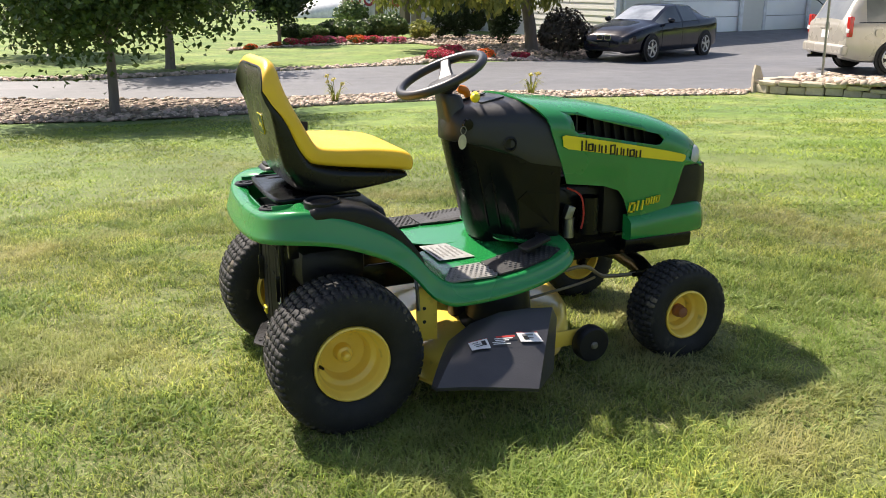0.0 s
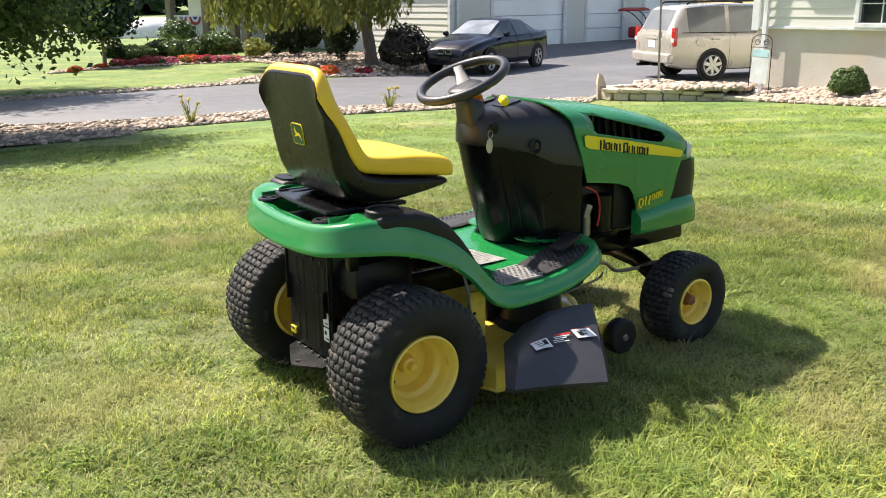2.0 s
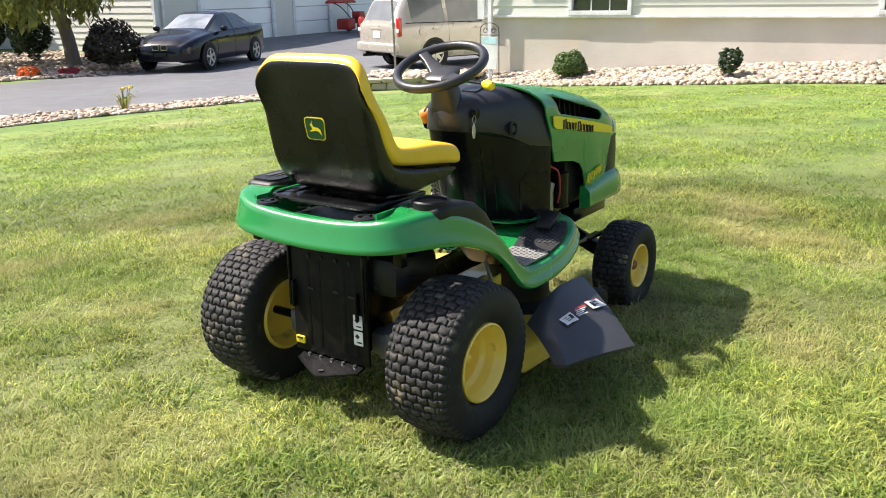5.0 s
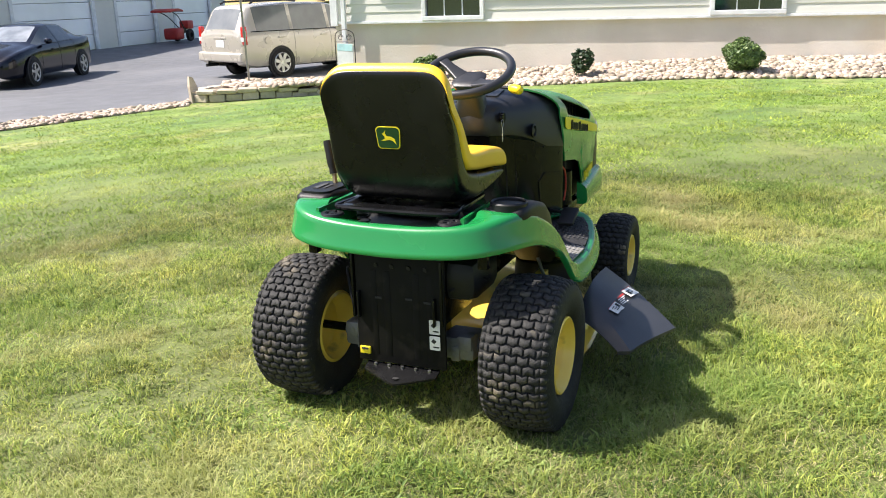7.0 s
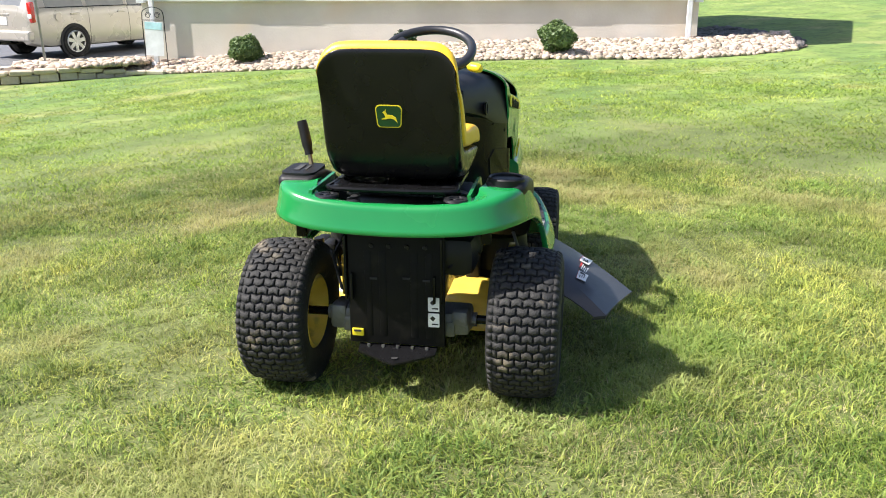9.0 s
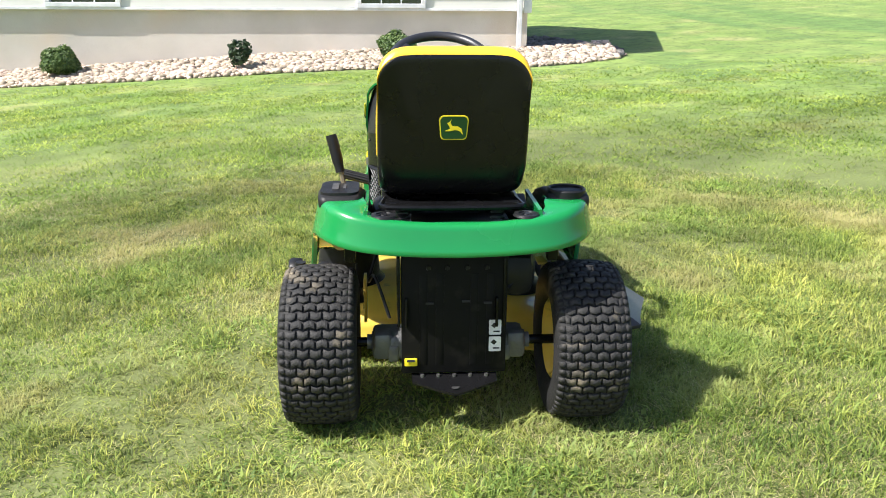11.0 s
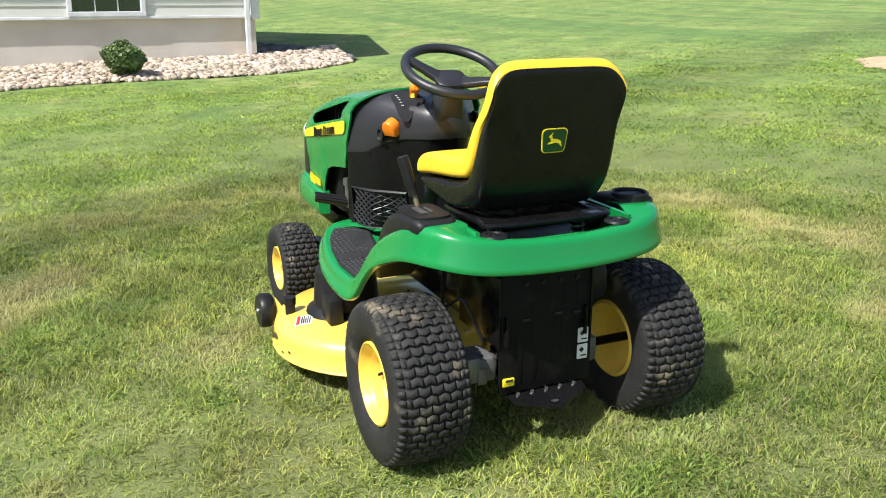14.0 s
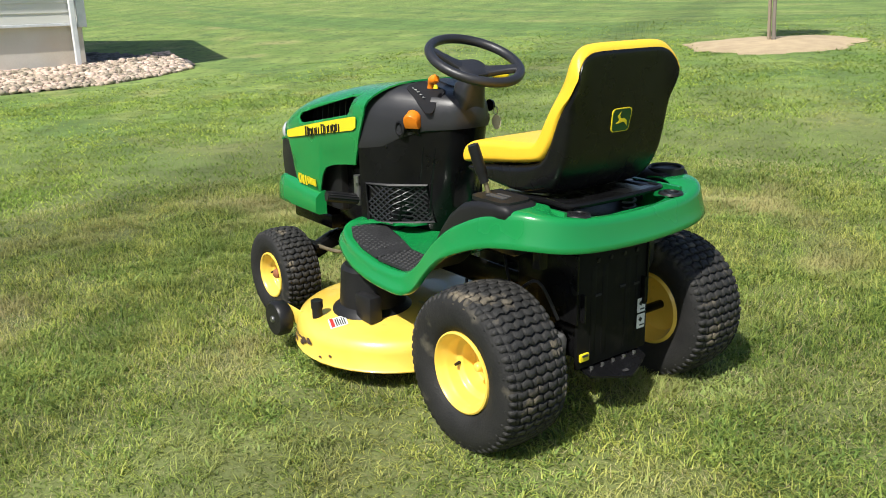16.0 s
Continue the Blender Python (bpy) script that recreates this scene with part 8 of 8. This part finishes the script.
def clumps(x, y):
    """Tufts and thin spots a hand across, 0 to 1."""
    out = np.zeros_like(x)
    for step, share, seed in ((0.115, 0.55, 3), (0.047, 0.45, 4)):
        table = np.random.default_rng(seed).uniform(0, 1, (512, 512))
        u, v = (0.83 * x + 0.56 * y) / step, (0.83 * y - 0.56 * x) / step
        i, j = np.floor(u).astype(int), np.floor(v).astype(int)
        f, g = u - i, v - j
        f, g = f * f * (3 - 2 * f), g * g * (3 - 2 * g)
        a = table[i % 512, j % 512] * (1 - f) + table[(i + 1) % 512, j % 512] * f
        b = table[i % 512, (j + 1) % 512] * (1 - f) + table[(i + 1) % 512, (j + 1) % 512] * f
        out += share * (a * (1 - g) + b * g)
    return np.clip(0.5 + (out - 0.5) * 1.7, 0, 1)


def grass(name, count, rmin, rmax, h0, h1, width, material, label, seed, thin=0.0, keep=None, lean0=0.3, lean1=1.5, bent=True):
    r_ = np.random.default_rng(seed)
    rr = np.sqrt(r_.uniform(rmin ** 2, rmax ** 2, count))
    aa = r_.uniform(0, 2 * np.pi, count)
    x, y = 0.3 + rr * np.cos(aa), rr * np.sin(aa)
    d, c = bare(x, y), clumps(x, y)
    ok = (r_.uniform(0, 1, count) > thin * d) & (r_.uniform(0, 1, count) < 0.58 + 0.76 * c)
    if keep is not None:
        ok &= keep(x, y, d, r_)
    x, y, d, c = x[ok], y[ok], d[ok], c[ok]
    n = len(x)
    z = ground_z(x, y) - 0.004
    h = r_.uniform(h0, h1, n) * (0.58 + 0.80 * c) * (1.1 - 0.45 * d)
    a = r_.uniform(0, 2 * np.pi, n)
    lean = r_.uniform(lean0, lean1, n) * h
    dx, dy = np.cos(a), np.sin(a)
    w = width * r_.uniform(0.6, 1.3, n)
    px, py = -dy * w / 2, dx * w / 2
    mx, my, mz = x + dx * lean * 0.35, y + dy * lean * 0.35, z + h * 0.62
    tx, ty, tz = x + dx * lean, y + dy * lean, z + h * r_.uniform(0.6, 1.0, n)
    if bent:
        V = np.stack((np.stack((x - px, y - py, z), 1), np.stack((x + px, y + py, z), 1), np.stack((mx + px * 0.8, my + py * 0.8, mz), 1), np.stack((mx - px * 0.8, my - py * 0.8, mz), 1), np.stack((tx, ty, tz), 1)), 1).reshape(-1, 3)
        k = np.arange(n)[:, None] * 5
        F = np.concatenate((k, k + 1, k + 2, k + 3, k + 3, k + 2, k + 4), 1).ravel()
        S = np.tile((4, 3), n)
    else:
        V = np.stack((np.stack((x - px, y - py, z), 1), np.stack((x + px, y + py, z), 1), np.stack((tx, ty, tz), 1)), 1).reshape(-1, 3)
        F, S = np.arange(3 * n), np.full(n, 3)
    ob = raw_mesh(name, V, F, S, material)
    return tagged(ob, label, "grass", kind="stuff")


def grass_mat(name, a, b, dry, island, lush=None, dry_lo=0.50, dry_hi=0.66):
    m = mat(name, a, 0.52, color2=b, scale=1.7, island=island, transl=0.48, stain=dry, stain_scale=1.1, stain_lo=dry_lo, stain_hi=dry_hi, spec=0.25)
    if lush:
        nt = m.node_tree
        n, l = nt.nodes, nt.links
        b = n["Principled BSDF"]
        tr = [q for q in n if q.type == "BSDF_TRANSLUCENT"][0]
        t = n.new("ShaderNodeTexNoise")
        t.inputs["Scale"].default_value, t.inputs["Detail"].default_value = 0.75, 4.0
        l.new(n.new("ShaderNodeNewGeometry").outputs["Position"], t.inputs["Vector"])
        r = n.new("ShaderNodeMapRange")
        r.inputs[1].default_value, r.inputs[2].default_value, r.inputs[4].default_value = 0.48, 0.66, 0.75
        l.new(t.outputs[0], r.inputs[0])
        x = n.new("ShaderNodeMix")
        x.data_type = "RGBA"
        l.new(r.outputs[0], x.inputs[0])
        l.new(b.inputs["Base Color"].links[0].from_socket, x.inputs[6])
        x.inputs[7].default_value = (*lush, 1)
        l.new(x.outputs[2], b.inputs["Base Color"])
        l.new(x.outputs[2], tr.inputs[0])
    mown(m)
    return m


M["blade"] = grass_mat("grass_blade", (0.225, 0.325, 0.066), (0.415, 0.455, 0.120), (0.52, 0.48, 0.21), 0.7, lush=(0.185, 0.275, 0.064))
M["blade_far"] = grass_mat("far_grass_blade", (0.235, 0.345, 0.062), (0.345, 0.430, 0.090), (0.42, 0.425, 0.15), 0.50, lush=(0.185, 0.290, 0.060), dry_lo=0.56, dry_hi=0.76)
M["dry_far"] = grass_mat("far_dry_blade", (0.40, 0.39, 0.16), (0.44, 0.43, 0.20), (0.40, 0.40, 0.17), 0.25)
M["blade_dry"] = grass_mat("dry_grass_blade", (0.50, 0.46, 0.23), (0.58, 0.53, 0.30), (0.52, 0.47, 0.26), 0.35)
M["clover"] = grass_mat("broad_grass_blade", (0.255, 0.375, 0.090), (0.32, 0.43, 0.115), (0.36, 0.43, 0.15), 0.45)


def fade(r0, r1):
    """Thins the blades out between two distances."""
    return lambda x, y, d, r: r.uniform(0, 1, len(x)) < np.clip((r1 - np.hypot(x - 0.3, y)) / (r1 - r0), 0, 1)


grass("lawn_grass", 730000, 0.0, 3.6, 0.018, 0.050, 0.0037, M["blade"], "short green lawn grass round the tractor", 11, thin=0.36, keep=fade(2.7, 3.7), lean0=0.3, lean1=1.9)
grass("dry_grass", 330000, 0.0, 3.6, 0.012, 0.040, 0.0030, M["blade_dry"], "dry straw-coloured grass among the green", 12, keep=lambda x, y, d, r: r.uniform(0, 1, len(x)) < 0.20 + 0.95 * d ** 1.5, lean0=0.8, lean1=3.0, bent=False)
grass("broad_grass", 190000, 0.0, 3.5, 0.018, 0.040, 0.0085, M["clover"], "broad-bladed pale green weed grass", 13, keep=lambda x, y, d, r: (np.sin(x * 4.1 + 1 + 1.7 * np.sin(1.3 * y)) * np.sin(y * 4.7 + 0.4 + 1.9 * np.sin(1.1 * x)) + 0.35 * np.sin(13 * x + 2 * np.sin(5 * y)) * np.sin(12 * y) > 0.42) | (r.uniform(0, 1, len(x)) < 0.06), lean0=0.6, lean1=1.8)
grass("mid_grass", 1050000, 2.6, 11.0, 0.014, 0.040, 0.0110, M["blade_far"], "lawn grass further from the tractor", 14, thin=0.3, keep=lambda x, y, d, r: (r.uniform(0, 1, len(x)) < np.clip((np.hypot(x - 0.3, y) - 2.4) / 1.0, 0, 1)) & fade(4.0, 11.0)(x, y, d, r) & (x < 11.0) & (y < 10.0), lean0=0.6, lean1=2.2, bent=False)
grass("mid_dry_grass", 60000, 3.0, 9.0, 0.015, 0.035, 0.010, M["dry_far"], "dry grass further from the tractor", 15, keep=lambda x, y, d, r: r.uniform(0, 1, len(x)) < 0.4 * d ** 1.5 * np.clip((9.0 - np.hypot(x, y)) / 5, 0, 1), lean0=0.6, lean1=2.2, bent=False)
grass("far_grass", 420000, 5.5, 17.0, 0.016, 0.038, 0.024, M["blade_far"], "lawn grass far from the tractor", 16, thin=0.3, keep=lambda x, y, d, r: (r.uniform(0, 1, len(x)) < np.clip((np.hypot(x - 0.3, y) - 5.0) / 3.0, 0, 1)) & fade(9.0, 17.0)(x, y, d, r) & (x < 11.2) & (y < 10.0), lean0=0.8, lean1=2.6, bent=False)
